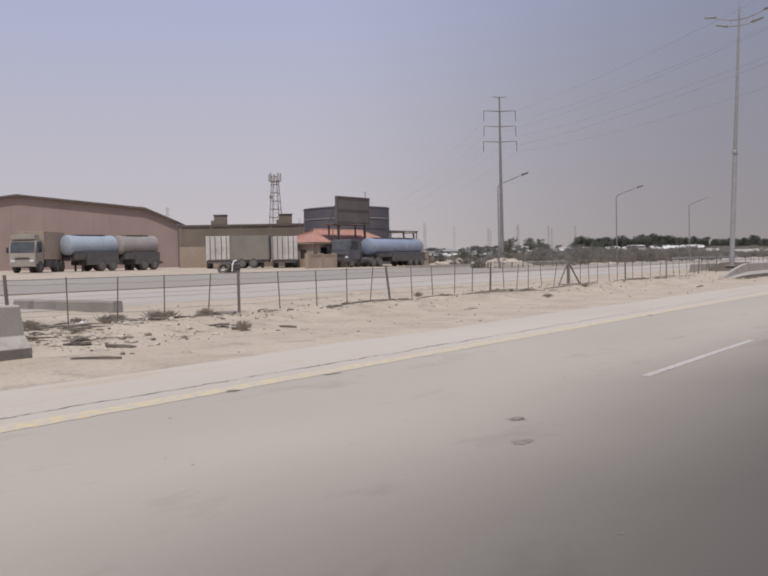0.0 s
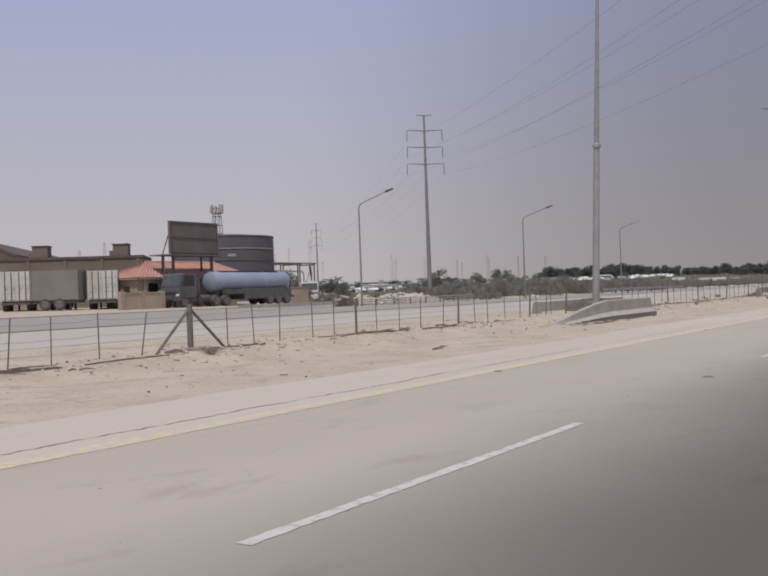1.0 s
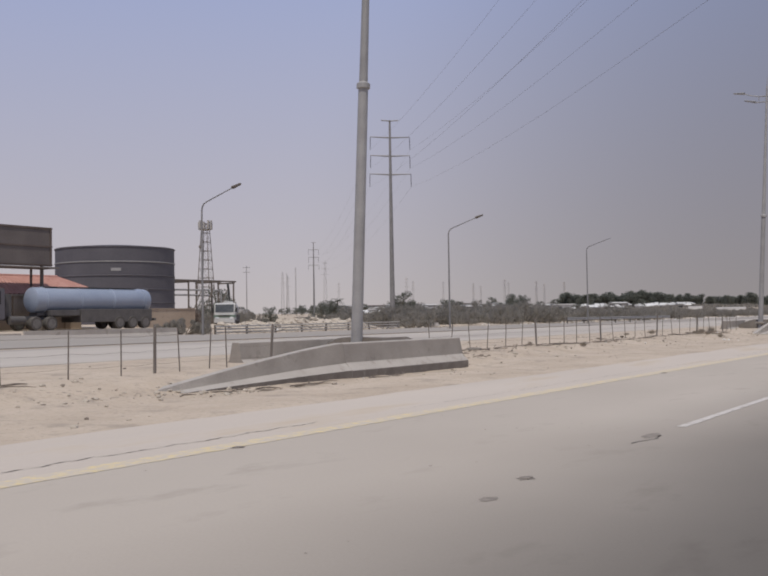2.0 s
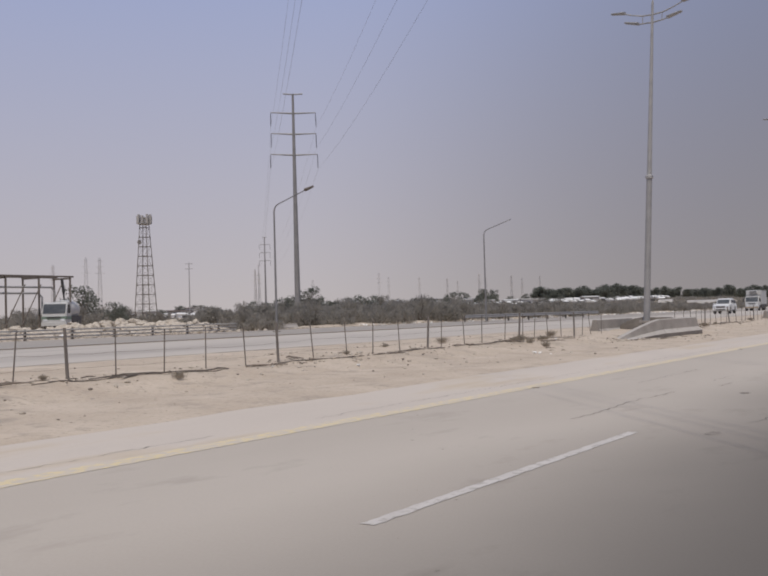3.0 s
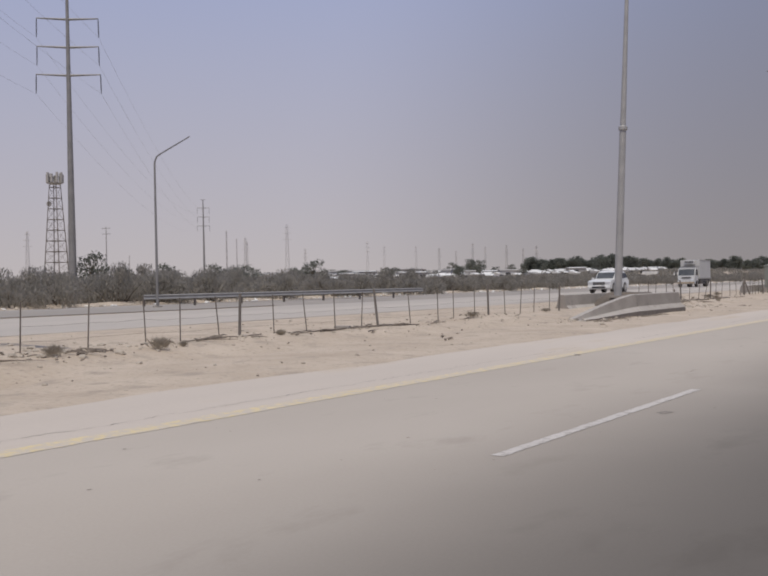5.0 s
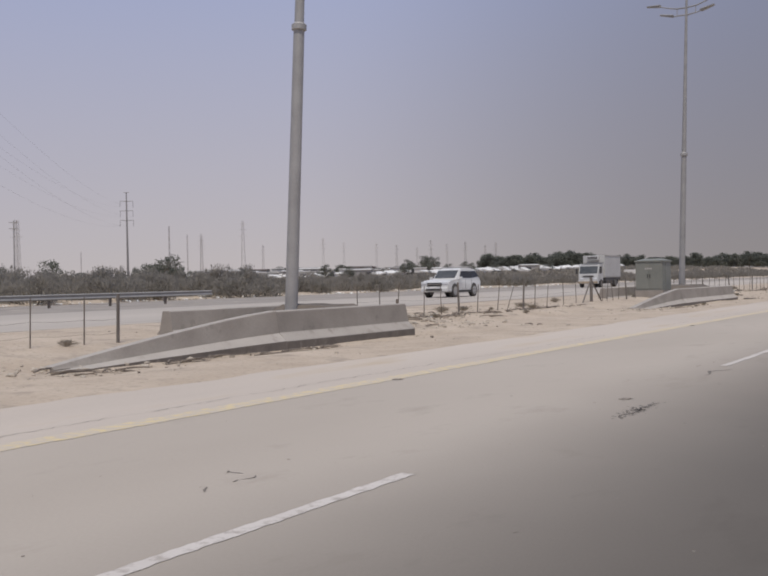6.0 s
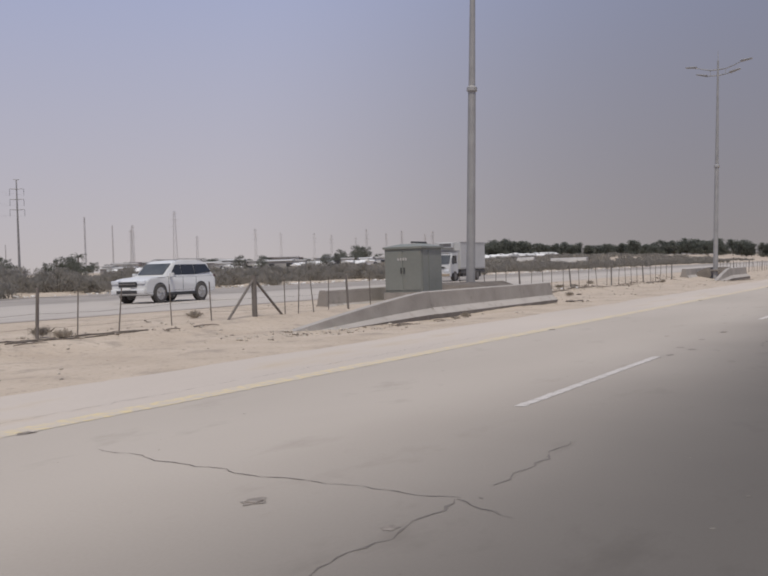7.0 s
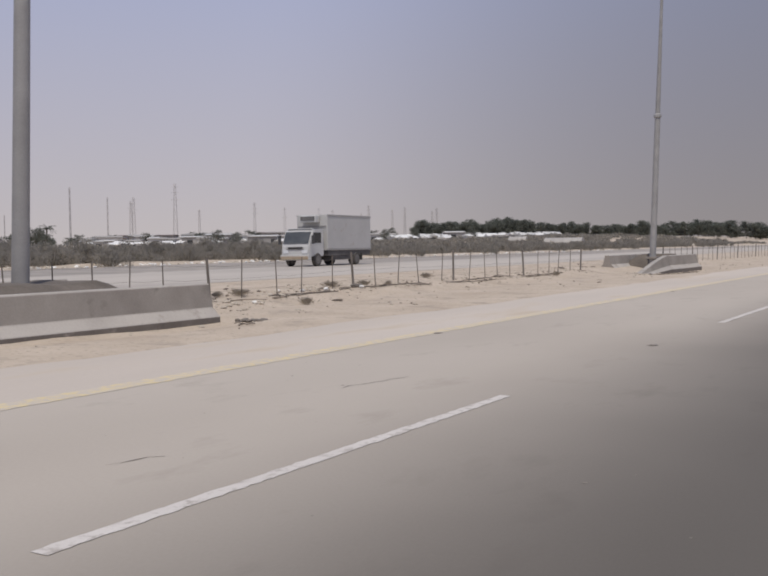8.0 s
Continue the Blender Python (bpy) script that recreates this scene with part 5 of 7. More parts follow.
def suv(m):
    ob = empty("suv", m, "white seven-seat off-road car with dark windows", "car")
    L_, W = 4.8, 0.93
    side = [(0.08, 0.42), (0.02, 0.70), (0.10, 0.92), (0.32, 1.02), (0.80, 1.08), (1.38, 1.13), (2.02, 1.67), (2.35, 1.77), (3.0, 1.81), (3.7, 1.79), (4.35, 1.70), (4.68, 1.22), (4.78, 0.95), (4.76, 0.45), (4.3, 0.34), (0.5, 0.32)]
    bm = bmesh.new()
    rings = []
    for x, k in ((-W, 0.0), (-W * 0.97, 0.35), (-W * 0.80, 1.0), (W * 0.80, 1.0), (W * 0.97, 0.35), (W, 0.0)):
        ring = []
        for y, z in side:
            # the cabin leans in above the waist, and the shoulders are rounded
            zz = z if k == 1.0 else (min(z, 1.08) if k == 0.0 else min(z, 1.12))
            if k == 0.35 and z > 1.12:
                zz = 1.12
            yy = 2.4 + (y - 2.4) * (1.0 if k else 0.985)
            ring.append(bm.verts.new((x, yy, zz)))
        rings.append(ring)
    for a, b in zip(rings, rings[1:]):
        for i in range(len(side)):
            bm.faces.new((a[i], a[(i + 1) % len(side)], b[(i + 1) % len(side)], b[i]))
    bm.faces.new(rings[0][::-1])
    bm.faces.new(rings[-1])
    bmesh.ops.remove_doubles(bm, verts=bm.verts, dist=0.0005)
    bmesh.ops.bevel(bm, geom=[e for e in bm.edges if len(e.link_faces) == 2 and e.calc_face_angle(0) > 0.35], offset=0.035, segments=2, affect="EDGES")
    body = part("body", bm, WHITECAR, ob, smooth=True)
    part("windscreen", prismed([(1.44, 1.19), (1.97, 1.645), (1.955, 1.664), (1.425, 1.209)], -0.69, 0.69, "x"), WINDSCREEN, body, "windscreen greyed by painted sky reflection")
    for s in (-1, 1):
        for y0, y1, y2, y3 in ((1.66, 2.42, 2.42, 2.12), (2.45, 3.34, 3.30, 2.45), (3.37, 4.46, 4.22, 3.33)):
            bm = bmesh.new()
            o = [(s * W * 0.965, y0, 1.17), (s * W * 0.965, y1, 1.17 + (0.10 if y1 > 4 else 0.0)), (s * W * 0.845, y2, 1.60), (s * W * 0.845, y3, 1.60)]
            va = [bm.verts.new(Vector(p) + Vector((s * 0.012, 0, 0.012))) for p in o]
            vb = [bm.verts.new(Vector(p) - Vector((s * 0.03, 0, 0.03))) for p in o]
            bm.faces.new(va)
            bm.faces.new(vb[::-1])
            for i in range(4):
                bm.faces.new((va[i], va[(i + 1) % 4], vb[(i + 1) % 4], vb[i]))
            part("side_window", bm, DARKGLASS, body, "dark side window")
        part("mirror", boxed(*sorted((s * 0.93, s * 1.12)), 1.55, 1.68, 1.08, 1.26, bevel=0.03), WHITECAR, body)
        part("headlamp", boxed(*sorted((s * 0.5, s * 0.9)), -0.005, 0.25, 0.82, 0.97, bevel=0.03), LAMPGLASS, body, "clear headlamp")
        part("tail_lamp", boxed(*sorted((s * 0.62, s * 0.92)), 4.62, 4.78, 1.04, 1.14, bevel=0.02), DARKLENS, body, "dark red tail lamp")
        part("sill", boxed(*sorted((s * 0.86, s * 0.97)), 1.35, 3.35, 0.30, 0.44, bevel=0.02), BLACKTRIM, body)
        for y in (0.95, 3.70):
            part("wheel_arch", lathe(bmesh.new(), [(0.36, -0.012), (0.445, -0.012), (0.445, 0.012), (0.36, 0.012)], Matrix.Translation((s * 0.93, y, 0.42)) @ Matrix.Rotation(radians(90), 4, "Y"), 24), BLACKTRIM, body)
            wheel(ob, s * 0.84, y, 0.40, 0.26, 6)
        for y in (1.50, 2.46, 3.36):
            part("door_seam", boxed(*sorted((s * 0.925, s * 0.936)), y, y + 0.015, 0.48, 1.08), BLACKTRIM, body)
        part("roof_rail", tube(bmesh.new(), [(s * 0.66, 2.3, 1.80), (s * 0.66, 2.5, 1.86), (s * 0.66, 4.0, 1.85), (s * 0.66, 4.2, 1.78)], 0.02, 6), GALV, body)
    gr = part("grille", boxed(-0.48, 0.48, -0.02, 0.15, 0.70, 0.92, bevel=0.02), BLACKTRIM, body, "dark grille")
    part("grille_bar", boxed(-0.46, 0.46, -0.04, 0.0, 0.80, 0.84), CHROME, gr)
    part("bumper", boxed(-0.9, 0.9, -0.06, 0.4, 0.36, 0.62, bevel=0.07), WHITECAR, body)
    part("air_intake", boxed(-0.55, 0.55, -0.075, -0.02, 0.42, 0.56), BLACKTRIM, body)
    part("plate", boxed(-0.22, 0.22, -0.09, -0.062, 0.58, 0.68), TRASH, body, "blank pale plate")
    return ob


def tanker(m, paint, label, length=12.6, with_cab=True, cabpaint=None, r=1.12, zc=2.5):
    ob = empty("tank_truck", m, label, "tank truck", "tank trucks in the yard")
    y0 = 5.4 if with_cab else 0.0
    mt = Matrix.Translation((0, y0 + 0.1, zc)) @ Matrix.Rotation(radians(-90), 4, "X")
    ln = length
    tank = part("tank", lathe(bmesh.new(), [(0.05, 0), (r * 0.8, 0.04), (r * 0.96, 0.13), (r, 0.26), (r, ln - 0.34), (r * 0.95, ln - 0.2), (r * 0.7, ln - 0.06), (0.05, ln)], mt, 28), paint, ob, "", True)
    for f in (0.08, 0.36, 0.64, 0.92):
        part("tank_band", lathe(bmesh.new(), [(r, f * ln), (r + 0.03, f * ln + 0.02), (r + 0.03, f * ln + 0.10), (r, f * ln + 0.12)], mt, 28), paint, tank)
    for f in (0.2, 0.5, 0.8):
        part("manhole", rodded((0, y0 + f * ln, zc + r - 0.05), (0, y0 + f * ln, zc + r + 0.06), 0.22, n=14), CHASSIS, tank)
    part("top_walk", boxed(-0.35, 0.35, y0 + 1.2, y0 + ln - 1.2, zc + r + 0.02, zc + r + 0.07), CHASSIS, tank)
    part("frame", boxed(-0.45, 0.45, y0 + 0.4, y0 + ln - 0.3, 0.95, 1.3), CHASSIS, ob)
    part("side_skirt", boxed(-1.18, 1.18, y0 + ln * (0.34 if ln > 8 else 0.3), y0 + ln - 0.3, 0.55, zc - r * 0.72, bevel=0.04), CHASSIS, ob, "dark side skirt")
    part("hose_tray", boxed(-1.15, 1.15, y0 + ln * 0.1, y0 + ln * (0.33 if ln > 8 else 0.28), 1.05, zc - r * 0.8, bevel=0.03), CHASSIS, ob)
    ladder = bmesh.new()
    for x in (-0.25, 0.25):
        rod(ladder, (x, y0 + ln + 0.08, 0.9), (x, y0 + ln + 0.02, zc + r), 0.025, n=5)
    for i in range(7):
        rod(ladder, (-0.25, y0 + ln + 0.07, 1.1 + i * 0.33), (0.25, y0 + ln + 0.07, 1.1 + i * 0.33), 0.02, n=5)
    part("ladder", ladder, GALV, ob)
    part("rear_bumper", boxed(-1.2, 1.2, y0 + ln - 0.1, y0 + ln + 0.1, 0.6, 0.8), CHASSIS, ob)
    for y in ((y0 + ln - 3.6, y0 + ln - 2.3, y0 + ln - 1.0) if ln > 8 else (y0 + ln - 2.3, y0 + ln - 1.0)):
        for x in (-0.98, 0.98):
            wheel(ob, x, y, 0.5, 0.5)
    if with_cab:
        truck_cab(ob, 0.6, 2.4, 3.0, 2.1, cabpaint, 0.8, 0.3)
        part("fuel_tank", rodded((1.0, 3.1, 0.75), (1.0, 4.3, 0.75), 0.3, n=14), CHASSIS, ob)
        part("air_stack", boxed(-0.9, 0.9, 2.9, 3.4, 1.0, 2.6, bevel=0.05), CHASSIS, ob)
        part("tractor_frame", boxed(-0.45, 0.45, 0.4, 7.2, 0.75, 1.05), CHASSIS, ob)
        for y in (1.2, 5.2, 6.5):
            for x in (-1.0, 1.0):
                wheel(ob, x, y, 0.5, 0.34 if y < 2 else 0.52)
    else:
        for x in (-0.5, 0.5):
            part("landing_leg", boxed(x - 0.07, x + 0.07, y0 + 1.6, y0 + 1.74, 0.0, 1.3), CHASSIS, ob)
    return ob


def container_trailer(m, paint, label, doors_end, length=12.2):
    """A shipping container on its trailer; doors at the -y end."""
    ob = empty("container_trailer", m, label, "container trailer", "container trailers in the yard")
    z0, tall = 0.85, 2.5
    bm = bmesh.new()
    # corrugated sides
    pts = []
    n = int(length / 0.28)
    for s in (1, -1):
        line = []
        for i in range(n + 1):
            y = i * length / n
            line.append((s * (1.22 - (0.04 if i % 2 else 0.0)), y))
        pts += line if s == 1 else line[::-1]
    body = part("container", prism(bm, pts, z0, z0 + tall, "z"), paint, ob, "corrugated container")
    for x in (-1.2, 1.2):
        for y in (-0.02, length - 0.1):
            part("corner_post", boxed(x - 0.06, x + 0.06, y, y + 0.12, z0 - 0.02, z0 + tall + 0.04), paint, body)
    if doors_end:
        for x0, x1 in ((-1.12, -0.02), (0.02, 1.12)):
            d = part("door", boxed(x0, x1, -0.05, 0.03, z0 + 0.1, z0 + tall - 0.1, bevel=0.01), paint, body)
            for k in range(2):
                xx = x0 + 0.28 + k * 0.52
                part("lock_rod", rodded((xx, -0.08, z0 + 0.06), (xx, -0.08, z0 + tall - 0.06), 0.045, n=6), DARKRUST, d, "rusty locking rod")
                part("rod_handle", boxed(xx - 0.02, xx + 0.22, -0.11, -0.08, z0 + 1.1, z0 + 1.16), paint, d)
            for z in (0.7, 1.3, 1.9):
                part("door_rib", boxed(x0 + 0.04, x1 - 0.04, -0.075, -0.05, z0 + z, z0 + z + 0.07), paint, d)
    part("trailer_frame", boxed(-1.1, 1.1, 0.1, length - 0.1, z0 - 0.28, z0 - 0.02), CHASSIS, ob)
    part("rear_bar", boxed(-1.15, 1.15, 0.0, 0.12, 0.55, 0.75), CHASSIS, ob)
    for y in (1.2, 2.4):
        for x in (-0.98, 0.98):
            wheel(ob, x, y, 0.5, 0.5)
    for x in (-0.7, 0.7):
        part("landing_leg", boxed(x - 0.08, x + 0.08, length - 0.9, length - 0.74, 0.0, 1.03), CHASSIS, ob)
    return ob


container_trailer(pose(-69.7, 73.0, gz(-69.7, 73.0), 0, 0, 43), YARDBOX, "white corrugated container on a trailer, locked doors to the road", True, 6.1)
container_trailer(pose(-65.1, 78.3, gz(-65.1, 78.3), 0, 0, 43), YARDBOX, "white corrugated container on a dusty trailer, locked doors to the road", True, 6.1)
container_trailer(pose(-69.5, 74.8, gz(-69.5, 74.8), 0, 0, -56.5), GREYBOX, "dull grey-green container on a low trailer", False, 4.0)
tanker(pose(-60.6, 81.2, gz(-60.6, 88)), BLUETANK, "long blue tank truck with a dark cab by the gatehouse", 11.0, True, DARKTANK, 0.93, 2.22)
tanker(pose(-73.2, 56.4, gz(-73.2, 56)), PALEBLUE, "dusty blue tank trailer parked by the warehouse", 5.7, False, None, 0.92, 2.4)
tanker(pose(-72.6, 61.9, gz(-72.6, 62)), GREYTANK, "greyish tank trailer parked by the warehouse", 4.9, False, None, 0.92, 2.4)


def old_truck():
    ob = empty("box_lorry", pose(-72.1, 51.2, gz(-72.1, 51), 0, 0, 30), "old grey-cream box lorry with a weathered cargo body", "lorry")
    truck_cab(ob, 0, 2.3, 2.85, 1.8, CREAM, 0.75, 0.15)
    part("cab_visor", boxed(-1.05, 1.05, 0.2, 1.2, 2.9, 3.3, bevel=0.05), CREAM, ob, "roof wind deflector")
    part("cargo_body", boxed(-1.15, 1.15, 1.95, 6.6, 1.15, 3.65, bevel=0.03), TANWALL, ob, "weathered cargo body")
    part("frame", boxed(-0.45, 0.45, 0.4, 6.5, 0.75, 1.14), CHASSIS, ob)
    part("side_skirt", boxed(-1.1, 1.1, 2.4, 6.4, 0.45, 1.13), CHASSIS, ob)
    for y in (1.1, 4.6, 5.7):
        for x in (-1.0, 1.0):
            wheel(ob, x, y, 0.52, 0.36 if y < 2 else 0.54)


old_truck()


def small_truck():
    ob = empty("small_truck", pose(-78.6, 125.8, gz(-78.6, 125.8) + 0.02, 0, 0, 36), "small white and green tank truck parked by the gantry", "truck")
    ob.scale = (1.12, 1.12, 1.12)
    truck_cab(ob, 0, 2.1, 2.5, 1.7, CABWHITE, 0.65, 0.3)
    mt = Matrix.Translation((0, 1.95, 1.85)) @ Matrix.Rotation(radians(-90), 4, "X")
    part("tank", lathe(bmesh.new(), [(0.05, 0), (0.6, 0.05), (0.85, 0.2), (0.9, 0.4), (0.9, 3.1), (0.85, 3.3), (0.6, 3.45), (0.05, 3.5)], mt, 24), WHITEBOX, ob, "white tank", True)
    part("side_box", boxed(-1.0, 1.0, 2.0, 5.2, 0.55, 1.3, bevel=0.03), CHASSIS, ob)
    part("cab_band", boxed(-1.06, 1.06, -0.012, 1.6, 0.98, 1.25), GREENBAND, ob, "dull green band")
    part("frame", boxed(-0.4, 0.4, 0.3, 5.1, 0.6, 0.9), CHASSIS, ob)
    for y in (1.0, 4.0):
        for x in (-0.9, 0.9):
            wheel(ob, x, y, 0.42, 0.28 if y < 2 else 0.46)


small_truck()
suv(pose(-29.5, 181.0, 0.342, 0, 0, 3))
box_truck(pose(-34.7, 219.8, 0.342, 0, 0, 4))


def tyre_heap():
    """Old tyres with a bent white strip, dumped at the road's edge."""
    ob = empty("tyre_heap", pose(-53.5, 57.5, gz(-53.5, 57.5)), "small heap of old black tyres with a bent white strip", "tyres")
    ring = [(0.30, -0.13), (0.48, -0.13), (0.53, -0.06), (0.53, 0.06), (0.48, 0.13), (0.30, 0.13), (0.28, 0.0)]
    for x, y, z, tilt, turn in ((0, 0, 0.13, 0, 0), (0.05, 0.05, 0.40, 6, 40), (-0.35, -0.75, 0.36, 62, 20), (0.02, 0.0, 0.66, 14, 80)):
        bm = bmesh.new()
        m = pose(x, y, z, tilt, 0, turn)
        rows = [[bm.verts.new(m @ Vector((r * math.cos(2 * math.pi * i / 22), r * math.sin(2 * math.pi * i / 22), h))) for i in range(22)] for r, h in ring]
        for a, b in zip(rows, rows[1:] + rows[:1]):
            for i in range(22):
                bm.faces.new((a[i], a[(i + 1) % 22], b[(i + 1) % 22], b[i]))
        part("tyre", bm, RUBBER, ob, "", True)
    part("strip", tube(bmesh.new(), [(0.3, -0.5, 0.1), (0.3, -0.45, 0.6), (0.28, -0.25, 0.92), (0.25, 0.1, 0.98)], 0.05, 6), TRASH, ob, "bent white strip")


tyre_heap()


# ---- switchgear kiosk behind the barrier ----
def kiosk():
    ob = empty("electrical_kiosk", pose(-16.2, 181.5, 0.55), "grey-green steel electrical kiosk with a low hipped roof", "electrical kiosk")
    x0, x1, y0, y1 = -0.72, 0.72, -0.77, 0.77
    part("plinth", boxed(x0 - 0.05, x1 + 0.05, y0 - 0.05, y1 + 0.05, -0.4, 0.1), CONCRETE, ob, "concrete plinth")
    body = part("body", boxed(x0, x1, y0, y1, 0.1, 1.6, bevel=0.015), KIOSK, ob)
    part("roof", prismed([(x0 - 0.05, y0 - 0.05), (x1 + 0.05, y0 - 0.05), (x1 + 0.05, y1 + 0.05), (x0 - 0.05, y1 + 0.05)], 1.6, 1.67, "z"), KIOSK, ob)
    bm = bmesh.new()
    lo = [bm.verts.new(v) for v in ((x0 - 0.05, y0 - 0.05, 1.67), (x1 + 0.05, y0 - 0.05, 1.67), (x1 + 0.05, y1 + 0.05, 1.67), (x0 - 0.05, y1 + 0.05, 1.67))]
    hi = [bm.verts.new(v) for v in ((x0 + 0.35, y0 + 0.5, 1.78), (x1 - 0.35, y0 + 0.5, 1.78), (x1 - 0.35, y1 - 0.5, 1.78), (x0 + 0.35, y1 - 0.5, 1.78))]
    for i in range(4):
        bm.faces.new((lo[i], lo[(i + 1) % 4], hi[(i + 1) % 4], hi[i]))
    bm.faces.new(hi)
    bm.faces.new(lo[::-1])
    part("roof_cap", bm, KIOSK, ob)
    part("roof_bar", rodded((0.1, -0.3, 1.83), (0.1, 0.8, 1.83), 0.035, n=6), BLACKTRIM, ob)
    for s in (-1, 1):
        d = part("door", boxed(min(0.02 * s, 0.70 * s), max(0.02 * s, 0.70 * s), y0 - 0.02, y0 + 0.01, 0.18, 1.52, bevel=0.005), KIOSK, body)
        part("handle", boxed(s * 0.06 - 0.02, s * 0.06 + 0.02, y0 - 0.05, y0 - 0.02, 0.75, 0.95), BLACKTRIM, d, "dark handle")
    for k in range(2):
        part("side_rib", boxed(x1, x1 + 0.02, -0.7 + k * 0.45, -0.67 + k * 0.45, 0.15, 1.55), KIOSK, body)
    for k in range(4):
        part("letter_bar", boxed(-0.2 + k * 0.1, -0.14 + k * 0.1, y0 - 0.026, y0 - 0.021, 1.2, 1.29), RAILPALE, body, "pale letter bar")


kiosk()


# ---- masts and far pylons ----
def lattice(bm, h, w0, w1, bays, r, thin=0.5):
    leg = lambda f, sx, sy: Vector((sx * (w0 + (w1 - w0) * f) / 2, sy * (w0 + (w1 - w0) * f) / 2, h * f))
    for sx in (-1, 1):
        for sy in (-1, 1):
            rod(bm, leg(0, sx, sy), leg(1, sx, sy), r, r * 0.6, n=5)
    for i in range(bays):
        f0, f1 = i / bays, (i + 1) / bays
        for a, b in (((-1, -1), (1, -1)), ((1, -1), (1, 1)), ((1, 1), (-1, 1)), ((-1, 1), (-1, -1))):
            rod(bm, leg(f0, *a), leg(f1, *b), r * thin, n=4)
            rod(bm, leg(f0, *b), leg(f1, *a), r * thin, n=4)
            rod(bm, leg(f1, *a), leg(f1, *b), r * 0.5, n=4)
    return bm


def comm_tower(x, y, h, w0, w1):
    ob = empty("telecom_tower", pose(x, y, 0.3, 0, 0, 20), "grey lattice telecom tower with a crown of panel antennas", "telecom tower")
    part("lattice", lattice(bmesh.new(), h - 1, w0, w1, 11, 0.17, 0.2), RUST, ob)
    part("platform", lathe(bmesh.new(), [(1.6, h - 3.2), (2.3, h - 3.0), (2.3, h - 2.8)], Matrix.Identity(4), 12), GALV, ob)
    for i in range(9):
        a = 2 * math.pi * i / 9
        c = (2.2 * math.cos(a), 2.2 * math.sin(a))
        part("antenna", boxed(c[0] - 0.28, c[0] + 0.28, c[1] - 0.28, c[1] + 0.28, h - 2.8, h + 0.2 - 0.5 * (i % 2), bevel=0.05), SHEDGREY, ob, "grey panel antenna")
    part("dish", lathe(bmesh.new(), [(0.05, 0), (0.7, 0.25), (0.75, 0.3)], pose(-1.6, -0.8, h - 9, 90, 0, 40), 14), SHEDGREY, ob)
    return ob


comm_tower(-242.2, 288.6, 35.8, 5.6, 2.0)


def far_pylon(x, y, h, arms=True):
    ob = empty("far_pylon", pose(x, y, gz(x, y) - 4.5, 0, 0, 35), "far lattice power pylon in the haze" if arms else "far thin radio mast in the haze", "pylon" if arms else "mast", "far pylons" if arms else "far masts")
    part("lattice", lattice(bmesh.new(), h, h * (0.075 if arms else 0.022), h * (0.025 if arms else 0.015), 8, 0.10 if arms else 0.085), HAZESTEEL, ob)
    if arms:
        for f, w in ((0.76, 0.075), (0.86, 0.065), (0.95, 0.05)):
            part("crossarm", tube(bmesh.new(), [(-h * w, 0, h * f), (0, 0, h * f + 0.5), (h * w, 0, h * f)], 0.13, 5), HAZESTEEL, ob)
    return ob


far_pylon(-547, 752, 54)
for x, y, h in ((-631, 552, 46), (-566, 543, 48), (-573, 729, 40), (-424, 700, 33), (-378, 728, 27), (-356, 740, 30), (-333, 750, 28), (-313, 759, 27), (-726, 662, 60), (-622, 780, 47), (-581, 818, 36), (-522, 864, 37), (-497, 881, 36), (-465, 901, 31), (-441, 915, 34), (-410, 932, 32)):
    far_pylon(x, y, h)
for x, y, h in ((-367, 490, 33), (-485, 623, 36), (-694, 703, 32)):
    far_pylon(x, y, h, False)


def utility_pole(x, y, h):
    ob = empty("utility_pole", pose(x, y, 0.3, 0, 0, 30), "slim grey utility pole far off above the scrub", "utility pole")
    part("shaft", rodded((0, 0, -0.3), (0, 0, h), 0.22, 0.12, n=10), GALV, ob, smooth=True)
    for z in (h - 0.5, h - 2.2):
        part("crossarm", boxed(-1.3, 1.3, -0.08, 0.08, z - 0.09, z + 0.09), GALV, ob)
    return ob


utility_pole(-233, 299.5, 20)


def palm(x, y, h):
    rng = random.Random(77)
    ob = empty("palm_tree", pose(x, y, 0.3), "tall dusty date palm above the scrub", "palm tree")
    part("trunk", tube(bmesh.new(), [(0, 0, -0.3), (0.15, 0, h * 0.4), (0.3, 0.1, h * 0.8)], [0.35, 0.28, 0.25], 8), BARK, ob)
    crown = Vector((0.3, 0.1, h * 0.8))
    for i in range(22):
        a, up = 2 * math.pi * i / 22 * 3.1, rng.uniform(-0.2, 1.1)
        d = Vector((math.cos(a), math.sin(a), 0))
        pts = [crown + d * k * 0.75 + Vector((0, 0, up * k * 0.75 - 0.11 * k * k)) for k in range(5)]
        bm = tube(bmesh.new(), pts, 0.04, 4)
        for k in range(1, 26):
            f = k / 26 * 4
            j = min(3, int(f))
            c = pts[j].lerp(pts[j + 1], f - j)
            side_way = Vector((-d.y, d.x, 0))
            for s in (-1, 1):
                tip = c + side_way * s * 0.55 * (1 - 0.6 * k / 26) + d * 0.25 - Vector((0, 0, 0.22))
                bm.faces.new([bm.verts.new(v) for v in (c - d * 0.05, c + d * 0.05, tip)])
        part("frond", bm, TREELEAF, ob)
    return ob


palm(-257.7, 385.5, 10.8)


